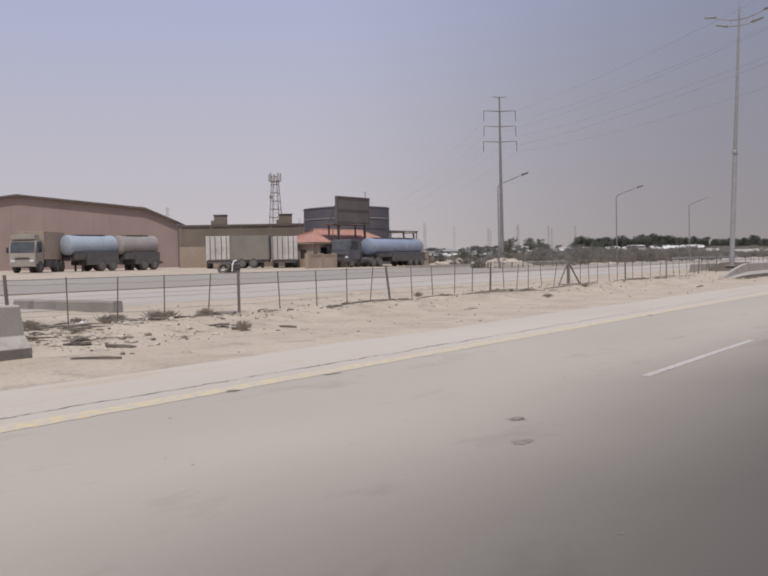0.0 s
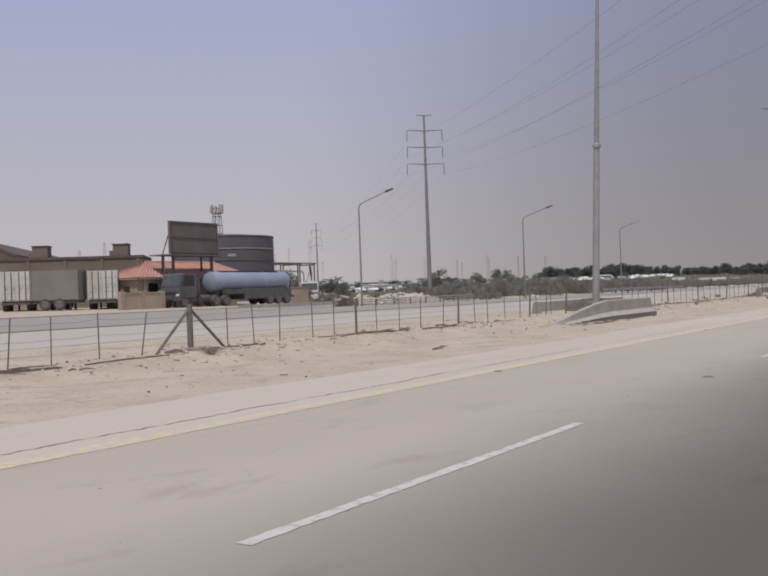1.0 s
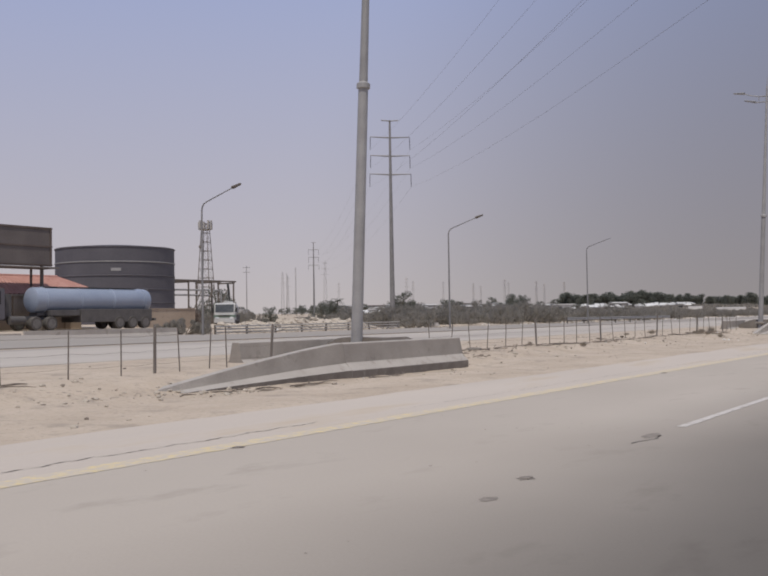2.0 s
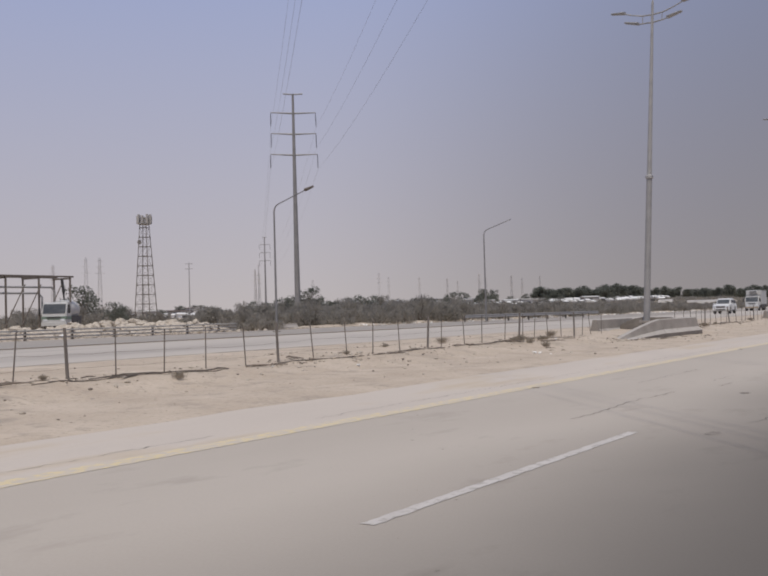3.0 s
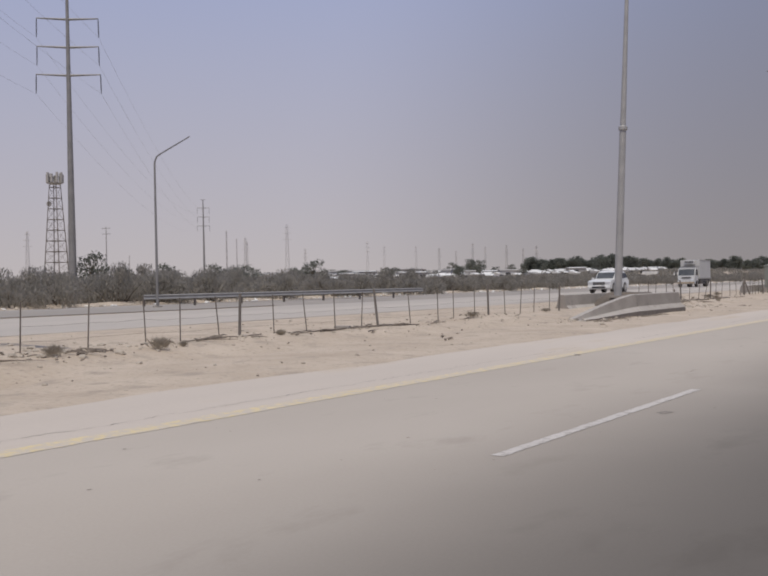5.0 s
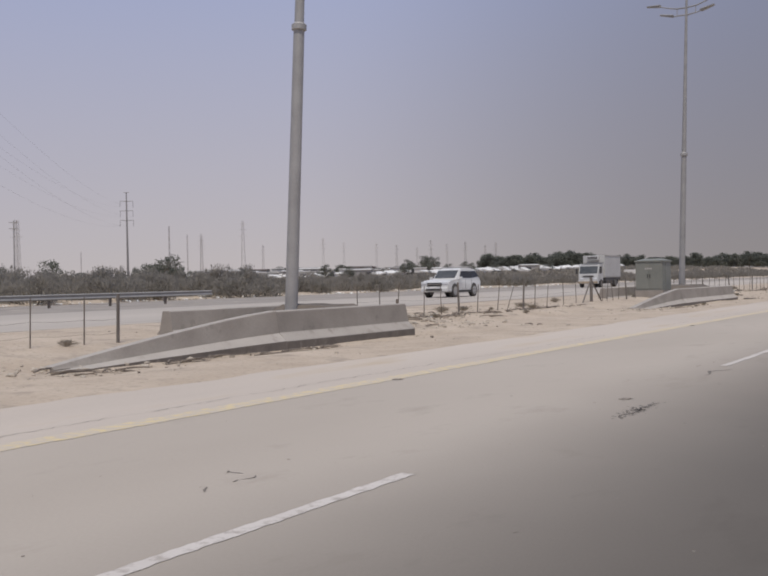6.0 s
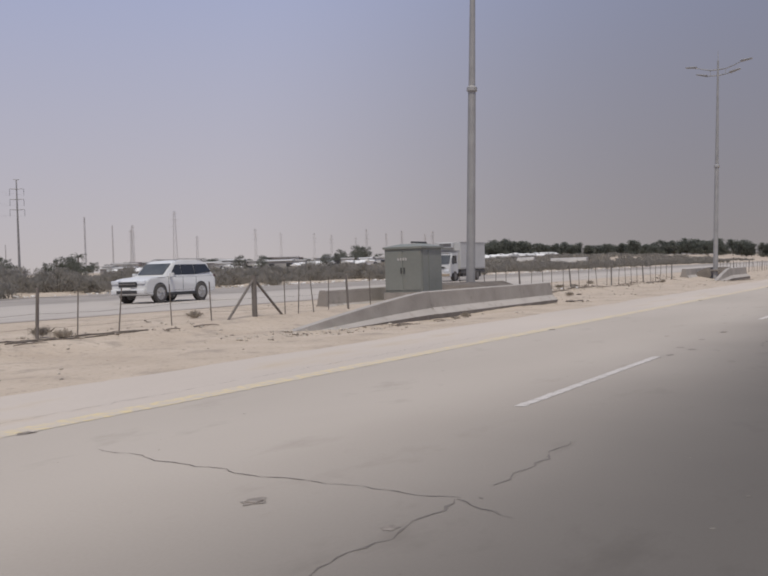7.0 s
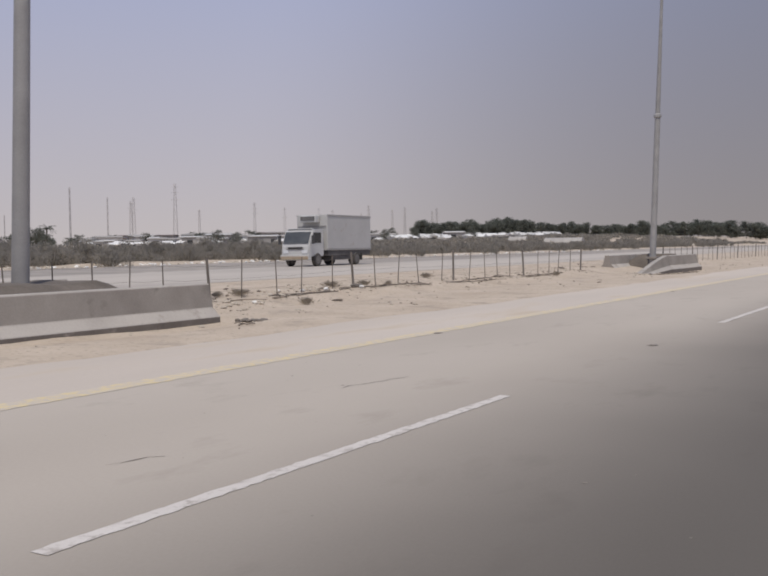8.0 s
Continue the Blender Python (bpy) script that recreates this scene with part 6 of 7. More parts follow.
def meter_cabinet(x, y):
    ob = empty("meter_cabinet", pose(x, y, 0.33, 0, 0, 25), "small pale roadside cabinet before the scrub", "cabinet")
    body = part("body", boxed(-0.55, 0.55, -0.3, 0.3, 0.1, 1.0, bevel=0.02), CABWHITE, ob)
    part("door", boxed(-0.5, 0.5, -0.33, -0.3, 0.18, 0.92, bevel=0.008), CABWHITE, body)
    part("plinth", boxed(-0.6, 0.6, -0.35, 0.35, -0.1, 0.1), CONCRETE, ob)
    part("roof", boxed(-0.62, 0.62, -0.38, 0.36, 1.0, 1.06, bevel=0.01), CABWHITE, ob)


meter_cabinet(-57.4, 172.6)


# ---- low sheds and tents far off ----
def far_shed(x, y, w, d, h, material, label, turn, roof=None, pitch=0.07):
    if abs(0.765 * x + 0.645 * (y - 43.4)) < 24:
        # the dirt track's way stays open
        return
    ob = empty("far_shed", pose(x, y, gz(x, y), 0, 0, turn), label, "shed", "far sheds")
    part("wall", boxed(-w / 2, w / 2, -d / 2, d / 2, 0, h), material, ob)
    part("roof", prismed([(-d / 2 - 0.4, h), (d / 2 + 0.4, h), (d / 2 + 0.4, h + 0.2), (0, h + 0.2 + d * pitch), (-d / 2 - 0.4, h + 0.2)], -w / 2 - 0.4, w / 2 + 0.4, "x"), roof or (SHEDWHITE if material is SHEDGREY else SHEDGREY), ob)
    for i in range(max(2, int(w / 7))):
        part("opening", boxed(-w / 2 + 2 + i * 7, -w / 2 + 4.2 + i * 7, -d / 2 - 0.08, -d / 2 + 0.02, 0, h * 0.7), BLACKTRIM, ob)


shed_rng = random.Random(8)
for i in range(44):
    # a huddle of low yards and sheds, two or three deep
    f = i / 43
    dark = shed_rng.random() < 0.4
    far_shed(-392 + 128 * f + shed_rng.uniform(-5, 5), 458 + 92 * f + shed_rng.uniform(-16, 22), shed_rng.uniform(5, 15), shed_rng.uniform(5, 9), shed_rng.uniform(2.6, 4.6), SHEDGREY if dark else SHEDWHITE, "far shed with dusty pale sheeting above the scrub", shed_rng.uniform(5, 60), DARKROOF if shed_rng.random() < 0.3 else SHEDGREY)
for i in range(64):
    # low white tents before the dark trees
    f = i / 63
    far_shed(-266 + 96 * f + shed_rng.uniform(-3, 3), 610 + 8 * f + shed_rng.uniform(-14, 14), shed_rng.uniform(1.8, 4.5), shed_rng.uniform(2.5, 5), shed_rng.uniform(0.8, 1.7), SHEDWHITE if shed_rng.random() < 0.7 else SHEDGREY, "small white tent far off before dark trees", shed_rng.uniform(0, 90), SHEDWHITE, 0.3)
for i in range(22):
    a = i / 21
    far_shed(-330 + 95 * a + shed_rng.uniform(-16, 16), 430 + 70 * a + shed_rng.uniform(-40, 60), shed_rng.uniform(3, 9), shed_rng.uniform(4, 7), shed_rng.uniform(2.2, 3.6), SHEDWHITE if shed_rng.random() < 0.75 else SHEDGREY, "low far shed with pale sheeting", shed_rng.uniform(20, 50))
for i in range(20):
    far_shed(-470 + i * 15 + shed_rng.uniform(-5, 5), 390 + i * 6 + shed_rng.uniform(-30, 30), shed_rng.uniform(4, 14), 6, shed_rng.uniform(2.4, 4.2), SHEDGREY if i % 3 else SHEDWHITE, "low far shed with pale sheeting", shed_rng.uniform(20, 50))
for i in range(110):
    # a litter of small white shelters, roofs and parked vans just above the scrub
    f = i / 109
    far_shed(-352 + 200 * f + shed_rng.uniform(-8, 8), 395 + 120 * f + shed_rng.uniform(-22, 30), shed_rng.uniform(1.6, 4.2), shed_rng.uniform(2, 3.5), shed_rng.uniform(0.9, 1.9), SHEDBRIGHT, "small white shelter far off above the scrub", shed_rng.uniform(0, 90), SHEDBRIGHT, 0.2)
for x, y, w in ((-105, 451, 11.5), (-118.7, 448.5, 5.5)):
    # rounded plastic tunnels
    ob = empty("grow_tunnel", pose(x, y, gz(x, y), 0, 0, 8), "rounded dusty tan plastic tunnel far off", "tunnel", "far grow tunnels")
    part("cover", prismed([(2.6 * math.cos(math.pi * k / 10), 1.9 * math.sin(math.pi * k / 10)) for k in range(11)], -w / 2, w / 2, "x"), TARPAULIN, ob)
    for k in range(5):
        part("hoop", tube(bmesh.new(), [(-w / 2 + w * k / 4, 2.64 * math.cos(math.pi * j / 10), 1.94 * math.sin(math.pi * j / 10)) for j in range(11)], 0.06, 5), GALV, ob)


# ---- stones, twigs, tufts and litter on the median ----
rub = random.Random(5)


G = (1 + 5 ** 0.5) / 2
ICO_V = [Vector(v).normalized() for v in ((-1, G, 0), (1, G, 0), (-1, -G, 0), (1, -G, 0), (0, -1, G), (0, 1, G), (0, -1, -G), (0, 1, -G), (G, 0, -1), (G, 0, 1), (-G, 0, -1), (-G, 0, 1))]
ICO_F = [(i, j, k) for i in range(12) for j in range(i + 1, 12) for k in range(j + 1, 12) if max((ICO_V[i] - ICO_V[j]).length, (ICO_V[j] - ICO_V[k]).length, (ICO_V[i] - ICO_V[k]).length) < 1.1]


def rocks(name, places, material, label, category):
    """One mesh of many rough stones; places: x, y, z, radius."""
    verts, faces = [], []
    for x, y, z, r in places:
        b = len(verts)
        turn = Euler((rub.uniform(0, 6), rub.uniform(0, 6), rub.uniform(0, 6))).to_matrix()
        sx, sy, sz = rub.uniform(0.7, 1.5), rub.uniform(0.7, 1.4), rub.uniform(0.45, 0.8)
        for v in ICO_V:
            w = turn @ (v * rub.uniform(0.7, 1.2))
            verts.append((x + w.x * r * sx, y + w.y * r * sy, z + w.z * r * sz))
        faces += [(b + i, b + j, b + k) for i, j, k in ICO_F]
    me = bpy.data.meshes.new(name)
    me.from_pydata(verts, [], faces)
    bm = bmesh.new()
    bm.from_mesh(me)
    bmesh.ops.recalc_face_normals(bm, faces=bm.faces)
    bm.to_mesh(me)
    bm.free()
    me.materials.append(material)
    return tagged(new(name, me), label, category, kind="stuff")


def in_enclosure(x, y, pad):
    return any(fy0 - pad < y < fy1 + pad * 0.7 and bx - 0.5 < x < fx + 0.5 for _, _, fx, fy0, fy1, _, bx, _, _ in ENCLOSURES)


spots = []
for _ in range(4600):
    y = rub.uniform(-6, 240)
    x = rub.gauss(-16.2, 0.6) if rub.random() < 0.6 else rub.uniform(-20.8, -11.0)
    if not in_enclosure(x, y, 0.3):
        r = 0.010 + 0.05 * rub.random() ** 4 + (0.04 if rub.random() < 0.02 else 0)
        spots.append((x, y, gz(x, y) + r * 0.2, r))
for cx, cy, n in ((-15.9, 11.3, 90), (-16.2, 71.5, 70), (-16.6, 120.3, 70), (-15.6, 155.8, 170), (-16.4, 158.0, 120), (-15.4, 190.2, 60), (-16.3, 38.4, 60), (-16.2, 172.0, 40), (-16.3, 52.0, 40), (-16.2, 88.0, 50)):
    for _ in range(n):
        x, y = rub.gauss(cx, 0.8), rub.gauss(cy, 1.1)
        r = 0.02 + 0.09 * rub.random() ** 3
        if not in_enclosure(x, y, 0.1):
            spots.append((x, y, gz(x, y) + r * 0.15, r))
# scraps gathered round the stouter posts and the sunken ends of the barriers
for m in MAINS:
    for _ in range(14):
        x, y = rub.gauss(-16.3, 0.35), rub.gauss(m, 0.5)
        r = 0.015 + 0.05 * rub.random() ** 2
        if not in_enclosure(x, y, 0.1):
            spots.append((x, y, gz(x, y) + r * 0.2, r))
for e in ENCLOSURES:
    for _ in range(130):
        x, y = rub.gauss(e[2] + 0.5, 0.4), rub.gauss(e[3] + 0.6, 1.8)
        r = 0.015 + 0.07 * rub.random() ** 3
        spots.append((x, y, gz(x, y) + r * 0.2, r))
rocks("rubble", spots, STONE, "scattered pale limestone rubble along the fence", "rubble")
rocks("dark_rubble", [(x + rub.gauss(0, 0.5), y + rub.gauss(0, 0.7), gz(x, y) + 0.012, 0.012 + 0.03 * rub.random() ** 2) for x, y, z, r in spots[::3] if not in_enclosure(x, y, 1.0)], DRYWOOD, "small dark scraps and clods on the sand", "rubble")


def twig(x, y, ln, turn):
    """A few dry sticks lying across each other."""
    bm = bmesh.new()
    for k in range(rub.randint(1, 4)):
        a = rub.gauss(0, 0.5)
        o = Vector((rub.gauss(0, 0.12), rub.gauss(0, 0.08), 0.01 + 0.015 * k))
        d = Vector((math.cos(a), math.sin(a), 0)) * ln * rub.uniform(0.4, 1.0)
        r = rub.uniform(0.007, 0.022)
        tube(bm, [o, o + d * 0.35 + Vector((0, rub.gauss(0, 0.03), 0.02)), o + d * 0.7 + Vector((0, rub.gauss(0, 0.04), 0.015)), o + d], [r, r * 1.1, r * 0.8, r * 0.4], 5)
    ob = tagged(part("dead_branch", bm, DRYWOOD), "dry dead sticks lying on the sand", "branch", "dead branches on the sand")
    ob.matrix_basis = pose(x, y, gz(x, y), 0, 0, turn)


for _ in range(60):
    y = rub.uniform(-2, 235)
    x = rub.gauss(-16.1, 0.6) if rub.random() < 0.6 else rub.uniform(-19, -11.5)
    if not in_enclosure(x, y, 0.5):
        twig(x, y, rub.uniform(0.25, 0.6), rub.uniform(40, 140))
# a broken line of dead roots and sticks along the foot of the fence
y = -3.0
while y < 215:
    x = fence_x(y) + 0.3 + rub.gauss(0, 0.16)
    if not in_enclosure(x, y, 0.5):
        twig(x, y, rub.uniform(0.5, 1.2), 90 + rub.gauss(0, 16))
    y += rub.uniform(0.45, 1.5) if rub.random() < 0.85 else rub.uniform(2, 5)


# dead roots creeping along the foot of the fence
y = -2.0
while y < 216:
    ln = rub.uniform(2.2, 6.0)
    x = fence_x(y) + 0.28
    if not (in_enclosure(x, y, 0.4) or in_enclosure(x, y + ln, 0.4)):
        bm = bmesh.new()
        for k in range(rub.randint(1, 3)):
            n = int(ln / 0.16)
            a0, off, ph = rub.uniform(0, 0.4), rub.gauss(0, 0.07), rub.uniform(0, 6)
            pts = []
            for i in range(int(n * a0), n + 1):
                yy = y + ln * i / n
                xx = x + off + 0.09 * math.sin(ph + yy * 1.3) + 0.05 * noise.noise((yy * 2.7, ph, 1.0))
                pts.append((xx - x, yy - y, gz(xx, yy) - gz(x, y) + 0.012 + 0.03 * max(0.0, noise.noise((yy * 1.9, ph, 5.0)))))
            r = rub.uniform(0.014, 0.03)
            tube(bm, pts, [r * (0.5 + 0.6 * abs(noise.noise((i * 0.4, ph, 0)))) for i in range(len(pts))], 5)
        o = tagged(part("dead_root", bm, DARKROOT), "long dead root lying along the foot of the fence", "root", "dead roots along the fence")
        o.matrix_basis = pose(x, y, gz(x, y))
    y += ln + (rub.uniform(0.1, 0.8) if rub.random() < 0.7 else rub.uniform(1.5, 4.0))


# driftwood caught at the ends of the barriers
for cx, cy, n in ((-15.9, 155.6, 16), (-15.7, 158.6, 10), (-16.3, 99.5, 10), (-15.7, 10.6, 12), (-16.0, 71.2, 8), (-16.1, 120.6, 8)):
    for _ in range(n):
        twig(rub.gauss(cx, 0.5), rub.gauss(cy, 1.0), rub.uniform(0.4, 1.1), rub.uniform(0, 180))


# sticks and splinters along the foot of the barriers
for e in ENCLOSURES:
    for _ in range(9):
        y = rub.uniform(e[3] - 0.8, e[3] + e[5] + 1.5)
        twig(e[2] + 0.55 + rub.uniform(0, 0.45), y, rub.uniform(0.5, 1.3), 90 + rub.gauss(0, 12))


def tuft_bm(rng, r, h, n):
    bm = bmesh.new()
    for _ in range(n):
        a, t = rng.uniform(0, 2 * math.pi), rng.uniform(0.05, 1.0)
        p = Vector((rng.gauss(0, r * 0.35), rng.gauss(0, r * 0.35), rng.random() * h * 0.4))
        q = p + Vector((math.cos(a) * math.sin(t) * r, math.sin(a) * math.sin(t) * r, math.cos(t) * h)) * rng.uniform(0.6, 1.15)
        mid = (p + q) / 2 + Vector((0, 0, 0.04))
        w = Vector((-math.sin(a), math.cos(a), 0)) * 0.0045
        v = [bm.verts.new(k) for k in (p - w, p + w, mid + w, q, mid - w)]
        bm.faces.new(v)
    return bm


TUFT_ME = []
for i in range(4):
    me = bpy.data.meshes.new("dry_tuft")
    t_bm = tuft_bm(rub, 0.24 + 0.05 * i, 0.30 + 0.06 * (i % 2), 170)
    t_bm.to_mesh(me)
    t_bm.free()
    me.materials.append(DRYBUSH)
    TUFT_ME.append(me)
for _ in range(46):
    y = rub.uniform(-4, 240)
    x = rub.gauss(-16.4, 0.5) if rub.random() < 0.7 else rub.uniform(-20, -12)
    if in_enclosure(x, y, 0.6):
        continue
    me, s, turn = TUFT_ME[rub.randrange(4)], rub.uniform(0.35, 0.8), rub.uniform(0, 360)
    if 40 < y < 62 or 103 < y < 107 or 186 < y < 192:
        continue
    o = tagged(new("dry_tuft", me), "small dry grey-brown desert tuft on the sand", "desert tuft", "dry tufts along the fence")
    o.matrix_basis = pose(x, y, gz(x, y), 0, 0, turn) @ Matrix.Diagonal((s, s, s * 0.9, 1))

for x, y, s in ((-16.4, 155.2, 0.9), (-15.8, 157.4, 0.8), (-16.6, 159.3, 1.0), (-15.9, 100.45, 1.0), (-16.2, 98.6, 0.8), (-17.7, 171.7, 1.1), (-16.3, 10.9, 0.8), (-16.5, 165.5, 0.9), (-16.4, 137.6, 0.9), (-16.3, 143.2, 0.7)):
    o = tagged(new("dry_tuft", TUFT_ME[rub.randrange(4)]), "small dry grey-brown desert tuft on the sand", "desert tuft", "dry tufts along the fence")
    o.matrix_basis = pose(x, y, gz(x, y), 0, 0, rub.uniform(0, 360)) @ Matrix.Diagonal((s * 0.8, s * 0.8, s * 0.6, 1))

for x, y, s in ((-16.3, 12.8, 1.1), (-16.6, 12.3, 0.9), (-17.0, 13.7, 1.0), (-16.35, 14.3, 1.1), (-16.5, 14.8, 0.9), (-16.3, 15.8, 0.9), (-15.6, 11.4, 0.7), (-16.4, 192.6, 1.1), (-16.5, 191.8, 0.8), (-16.4, 196.8, 1.0), (-16.2, 198.3, 0.9)):
    o = tagged(new("dry_tuft", TUFT_ME[rub.randrange(4)]), "small dry grey-brown desert tuft on the sand", "desert tuft", "dry tufts along the fence")
    o.matrix_basis = pose(x, y, gz(x, y), 0, 0, rub.uniform(0, 360)) @ Matrix.Diagonal((s * 0.75, s * 0.75, s * 0.5, 1))

for x, y, s, turn in ((-15.9, 98.4, 0.95, 40), (-15.6, 98.7, 0.7, 160), (-14.83, 98.4, 0.7, 250)):
    o = tagged(new("dry_tuft", TUFT_ME[1]), "larger dry grey-brown desert tuft with litter beside it", "desert tuft", "dry tufts along the fence")
    o.matrix_basis = pose(x, y, gz(x, y), 0, 0, turn) @ Matrix.Diagonal((s * 0.8, s * 0.8, s * 0.8, 1))


def broken_board(x, y, ln, w, turn):
    """A short weathered board with a splintered end, half sunk in the sand."""
    bm = bmesh.new()
    n = 6
    rows = []
    for i in range(n + 1):
        f = i / n
        rows.append([bm.verts.new((ln * (f - 0.5) + (rub.uniform(-0.06, 0.06) if i in (0, n) else 0), s * w * rub.uniform(0.42, 0.55), 0.045 * k + 0.012 * math.sin(3 * f) + rub.uniform(-0.004, 0.004))) for s, k in ((-1, 0), (1, 0), (1, 1), (-1, 1))])
    for p, q in zip(rows, rows[1:]):
        for k in range(4):
            bm.faces.new((p[k], p[(k + 1) % 4], q[(k + 1) % 4], q[k]))
    bm.faces.new(rows[0][::-1])
    bm.faces.new(rows[-1])
    bmesh.ops.recalc_face_normals(bm, faces=bm.faces)
    ob = tagged(part("broken_board", bm, DARKROOT), "weathered broken board lying on the sand", "board", "broken boards on the sand")
    ob.matrix_basis = pose(x, y, gz(x, y) - 0.005, rub.uniform(-6, 6), rub.uniform(-3, 3), turn)


for x, y, ln, w, turn in ((-13.64, 10.87, 0.62, 0.12, 10), (-14.7, 10.8, 0.5, 0.2, 60), (-14.9, 11.0, 0.4, 0.14, 100), (-15.0, 14.9, 0.45, 0.2, 40), (-14.0, 16.1, 0.42, 0.09, 20), (-14.6, 15.0, 0.2, 0.1, 80), (-12.25, 9.2, 0.8, 0.05, 42), (-14.67, 194.6, 0.3, 0.07, 70)):
    broken_board(x, y, ln, w, turn)

# stones and scraps heaped at the fence past the barriers
heap = []
for cx, cy, n, sx, sy in ((-14.8, 11.0, 120, 0.8, 0.9), (-14.6, 13.2, 110, 0.7, 1.6), (-16.0, 15.0, 60, 0.4, 1.8), (-16.3, 194.6, 90, 0.3, 1.4), (-15.4, 191.4, 50, 0.35, 0.6), (-16.1, 198.0, 80, 0.3, 2.0)):
    for _ in range(n):
        x, y = rub.gauss(cx, sx), rub.gauss(cy, sy)
        r = 0.015 + 0.08 * rub.random() ** 3
        if x > -17.5 and (y > 9.6 or x > -13.3):
            heap.append((x, y, gz(x, y) + r * 0.15, r))
rocks("heaped_rubble", [h for i, h in enumerate(heap) if i % 3], STONE, "pale stones and rubble heaped at the fence", "rubble")
rocks("heaped_scraps", [(x, y, z, r * 0.8) for x, y, z, r in heap[::3]], DRYWOOD, "dark clods and scraps among pale stones", "rubble")
rocks("fence_litter", [(x, y, gz(x, y) + 0.04, r) for x, y, r in ((-14.64, 15.25, 0.07), (-16.3, 12.2, 0.07), (-16.7, 13.1, 0.06), (-16.3, 14.0, 0.05), (-16.2, 195.1, 0.1), (-16.45, 194.3, 0.08), (-16.0, 196.0, 0.08), (-15.8, 197.6, 0.09), (-15.2, 191.7, 0.06))], TRASH, "bits of white litter blown against the fence", "litter")

rocks("dark_clods", [(fence_x(y) + dx, y + dy, gz(fence_x(y), y) + 0.05, r) for y in (197.61,) for dx, dy, r in ((0.05, 0.0, 0.13), (0.12, 0.14, 0.1), (0.02, -0.15, 0.09))] + [(-13.1 + 0.1 * k, 188.55 + 0.12 * (k % 3), -0.03, 0.07 + 0.02 * (k % 2)) for k in range(7)], DARKCONC, "dark clods lying at a post and at a barrier end", "clods")
# pale litter and spoil below the scrub
rocks("roadside_spoil", [(rub.gauss(-53.0, 0.9), rub.uniform(100, 340), 0.36, rub.uniform(0.05, 0.24)) for _ in range(1000)], STONE, "pale rubble and spoil tipped below the roadside scrub", "rubble")
rocks("litter", [(rub.gauss(-52.4, 1.1), rub.uniform(140, 330), 0.38, rub.uniform(0.06, 0.2)) for _ in range(420)], TRASH, "white litter caught below the roadside scrub", "litter")
rocks("median_litter", [(x, y, gz(x, y) + 0.03, rub.uniform(0.03, 0.06)) for x, y in ((-15.3, 15.9), (-15.9, 84.0), (-14.1, 63.0), (-15.8, 157.2), (-15.2, 43.0), (-16.0, 102.0), (-15.0, 86.5))], TRASH, "bits of white litter on the sand", "litter")
rocks("tuft_litter", [(x, y, gz(x, y) + 0.03, r) for x, y, r in ((-13.79, 95.11, 0.07), (-13.45, 94.8, 0.06), (-12.88, 94.39, 0.045), (-13.639999999999999, 94.91, 0.035))], TRASH, "scraps of white litter beside a dry tuft", "litter")
rocks("track_litter", [(-0.645 * d + rub.gauss(0, 2.2), 43.4 + 0.765 * d + rub.gauss(0, 2.2), 0.36, rub.uniform(0.08, 0.3)) for d in (rub.uniform(92, 300) for _ in range(420))], TRASH, "white litter strewn along the dirt track", "litter")
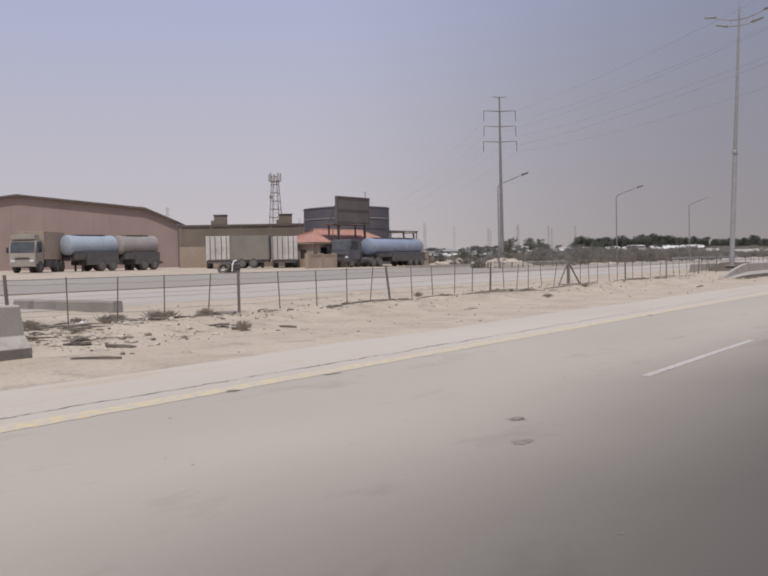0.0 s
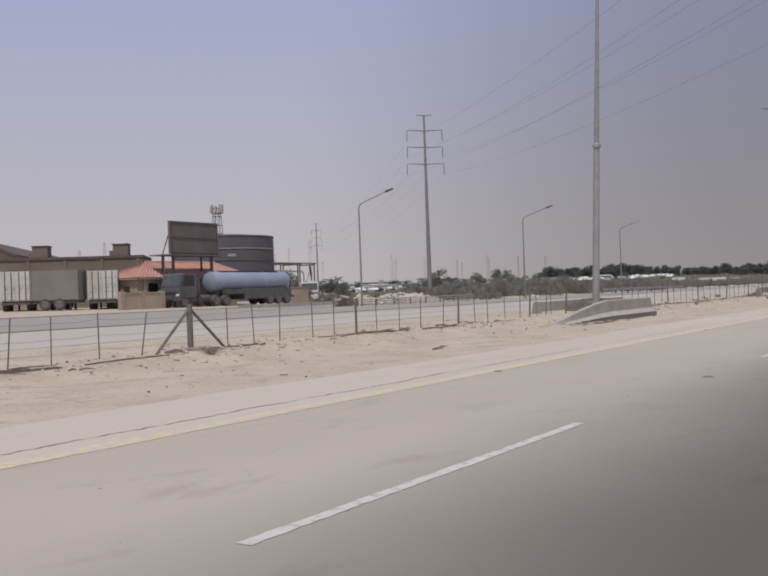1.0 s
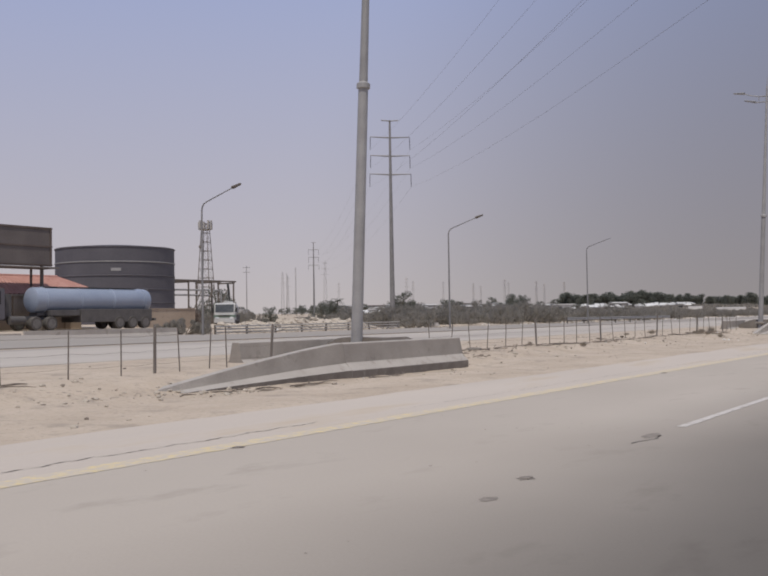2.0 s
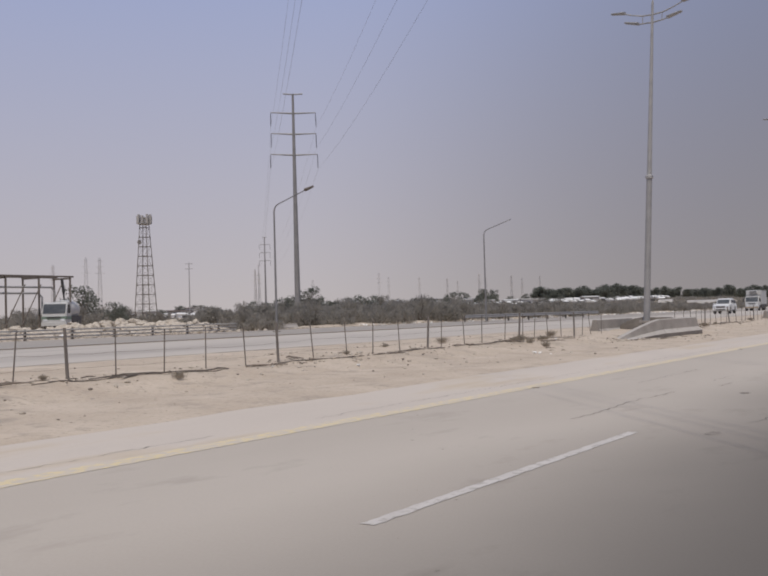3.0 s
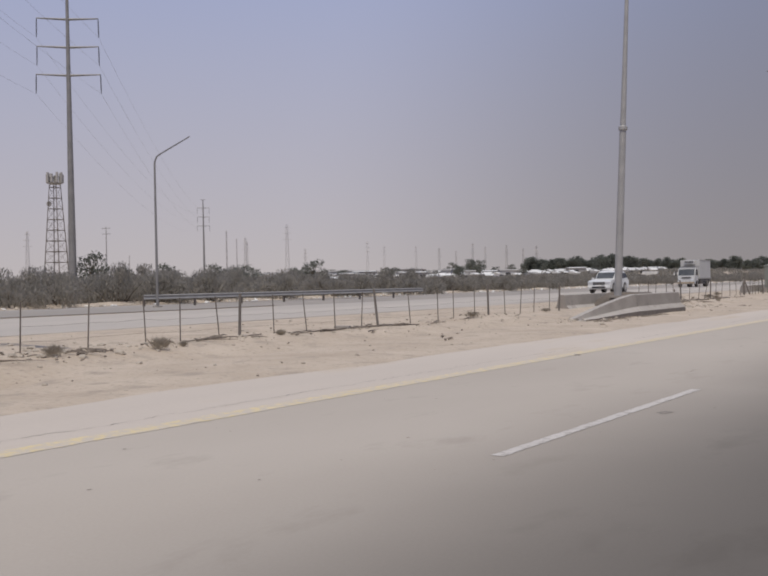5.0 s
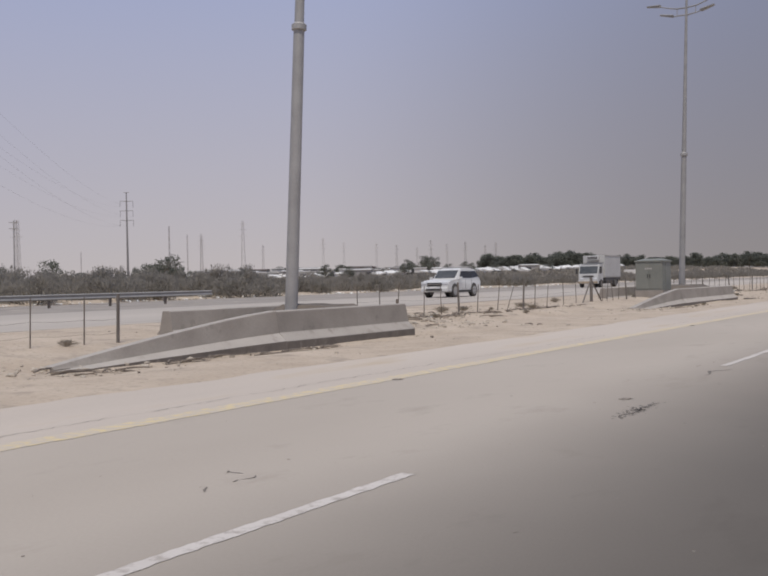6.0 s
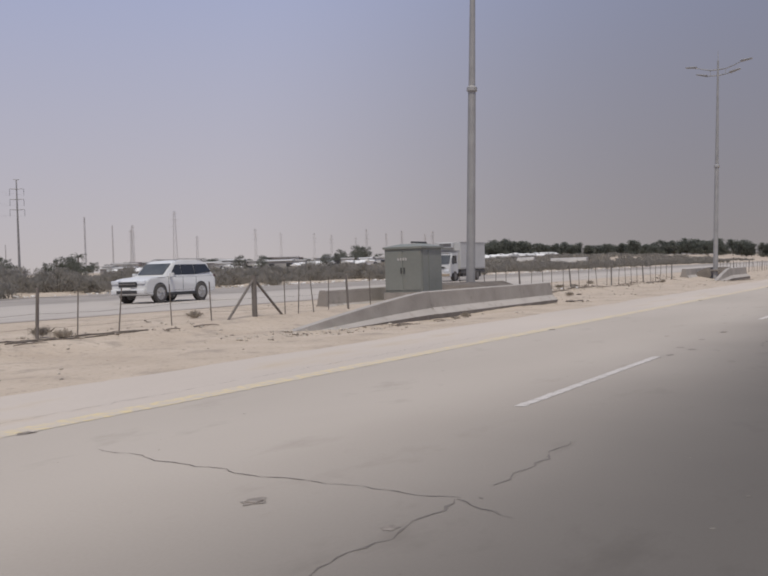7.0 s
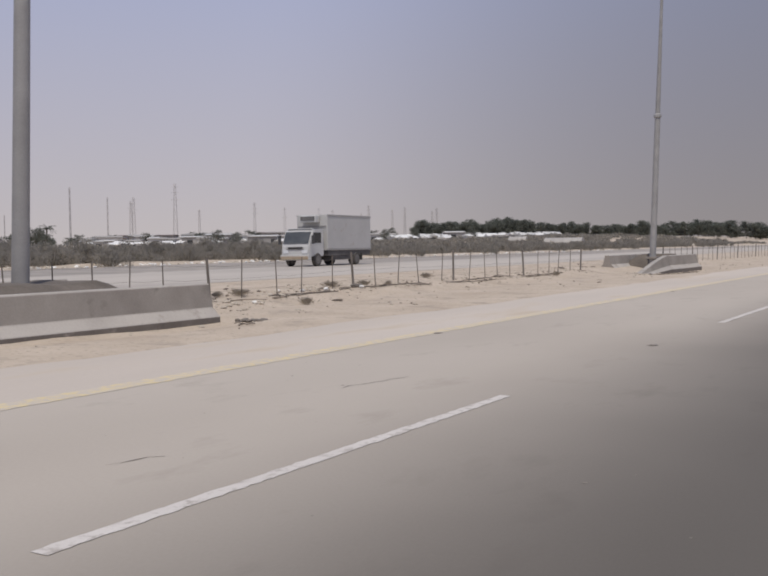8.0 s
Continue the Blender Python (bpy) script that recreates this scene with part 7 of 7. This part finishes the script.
# spoil heaps behind the guard rail
heap = []
for cx, cy, w, h, n in ((-60.0, 111.5, 3.4, 0.7, 200), (-58.5, 117.0, 3.0, 0.75, 190), (-61.5, 122.0, 3.2, 0.7, 190), (-70.0, 121.0, 3.2, 0.9, 220), (-72.0, 128.5, 3.0, 1.2, 240), (-60.0, 123.0, 2.4, 0.6, 120), (-67.0, 113.5, 2.0, 0.6, 100), (-60.0, 119.5, 3.2, 1.15, 240), (-62.0, 125.0, 3.0, 1.1, 220), (-63.5, 129.8, 2.5, 0.95, 170), (-59.0, 115.3, 2.8, 1.2, 210)):
    for _ in range(n):
        a, f = rub.uniform(0, 6.283), rub.random() ** 0.5
        heap.append((cx + math.cos(a) * f * w, cy + math.sin(a) * f * w, gz(cx, cy) + h * (1 - f) * rub.uniform(0.75, 1.0), rub.uniform(0.15, 0.45)))
rocks("spoil_heap", heap, STONE, "heaps of pale broken rubble behind the guard rail", "rubble")


def plastic_sack(x, y):
    """A crumpled, half-filled white sack."""
    bm = bmesh.new()
    bmesh.ops.create_icosphere(bm, subdivisions=3, radius=0.5)
    for v in bm.verts:
        k = 1 + 0.28 * noise.noise(v.co * 3.1) + 0.10 * noise.noise(v.co * 9.0)
        v.co = Vector((v.co.x * 0.8 * k, v.co.y * 1.3 * k, max(-0.12, v.co.z * 0.7 * k)))
    o = tagged(part("plastic_sack", bm, TRASH, None, "", True), "crumpled white plastic sack dumped before the scrub", "sack")
    o.matrix_basis = pose(x, y, gz(x, y) + 0.11)


plastic_sack(-53.2, 186.0)


def drink_can(x, y, z):
    o = tagged(part("drink_can", lathe(bmesh.new(), [(0.026, 0.0), (0.033, 0.008), (0.033, 0.108), (0.027, 0.12), (0.026, 0.118)], Matrix.Identity(4), 14), DARKRUST), "dark discarded drink can standing on the concrete barrier", "can")
    o.matrix_basis = pose(x, y, z)


drink_can(-14.34, 152.8, 0.82)


def concrete_beam():
    bm = prismed([(-0.16, -0.15), (0.16, -0.15), (0.14, 0.2), (0.10, 0.24), (-0.10, 0.24), (-0.14, 0.2)], 0, 4.8, "x")
    o = tagged(part("concrete_beam", bm, CONCRETE), "weathered concrete beam lying on the sand", "concrete beam")
    o.matrix_basis = pose(-24.0, 16.2, 0.36, 0, 0, -6)


concrete_beam()
for y in (16.7, 38.4, 73.0, 130.2):
    x = fence_x(y) + 0.1
    o = tagged(part("post_footing", boxed(-0.22, 0.22, -0.12, 0.14, -0.1, 0.07, bevel=0.02), CONCRETE), "small cracked concrete footing at a fence post", "footing", "post footings")
    o.matrix_basis = pose(x, y, gz(x, y), 0, 0, 20)
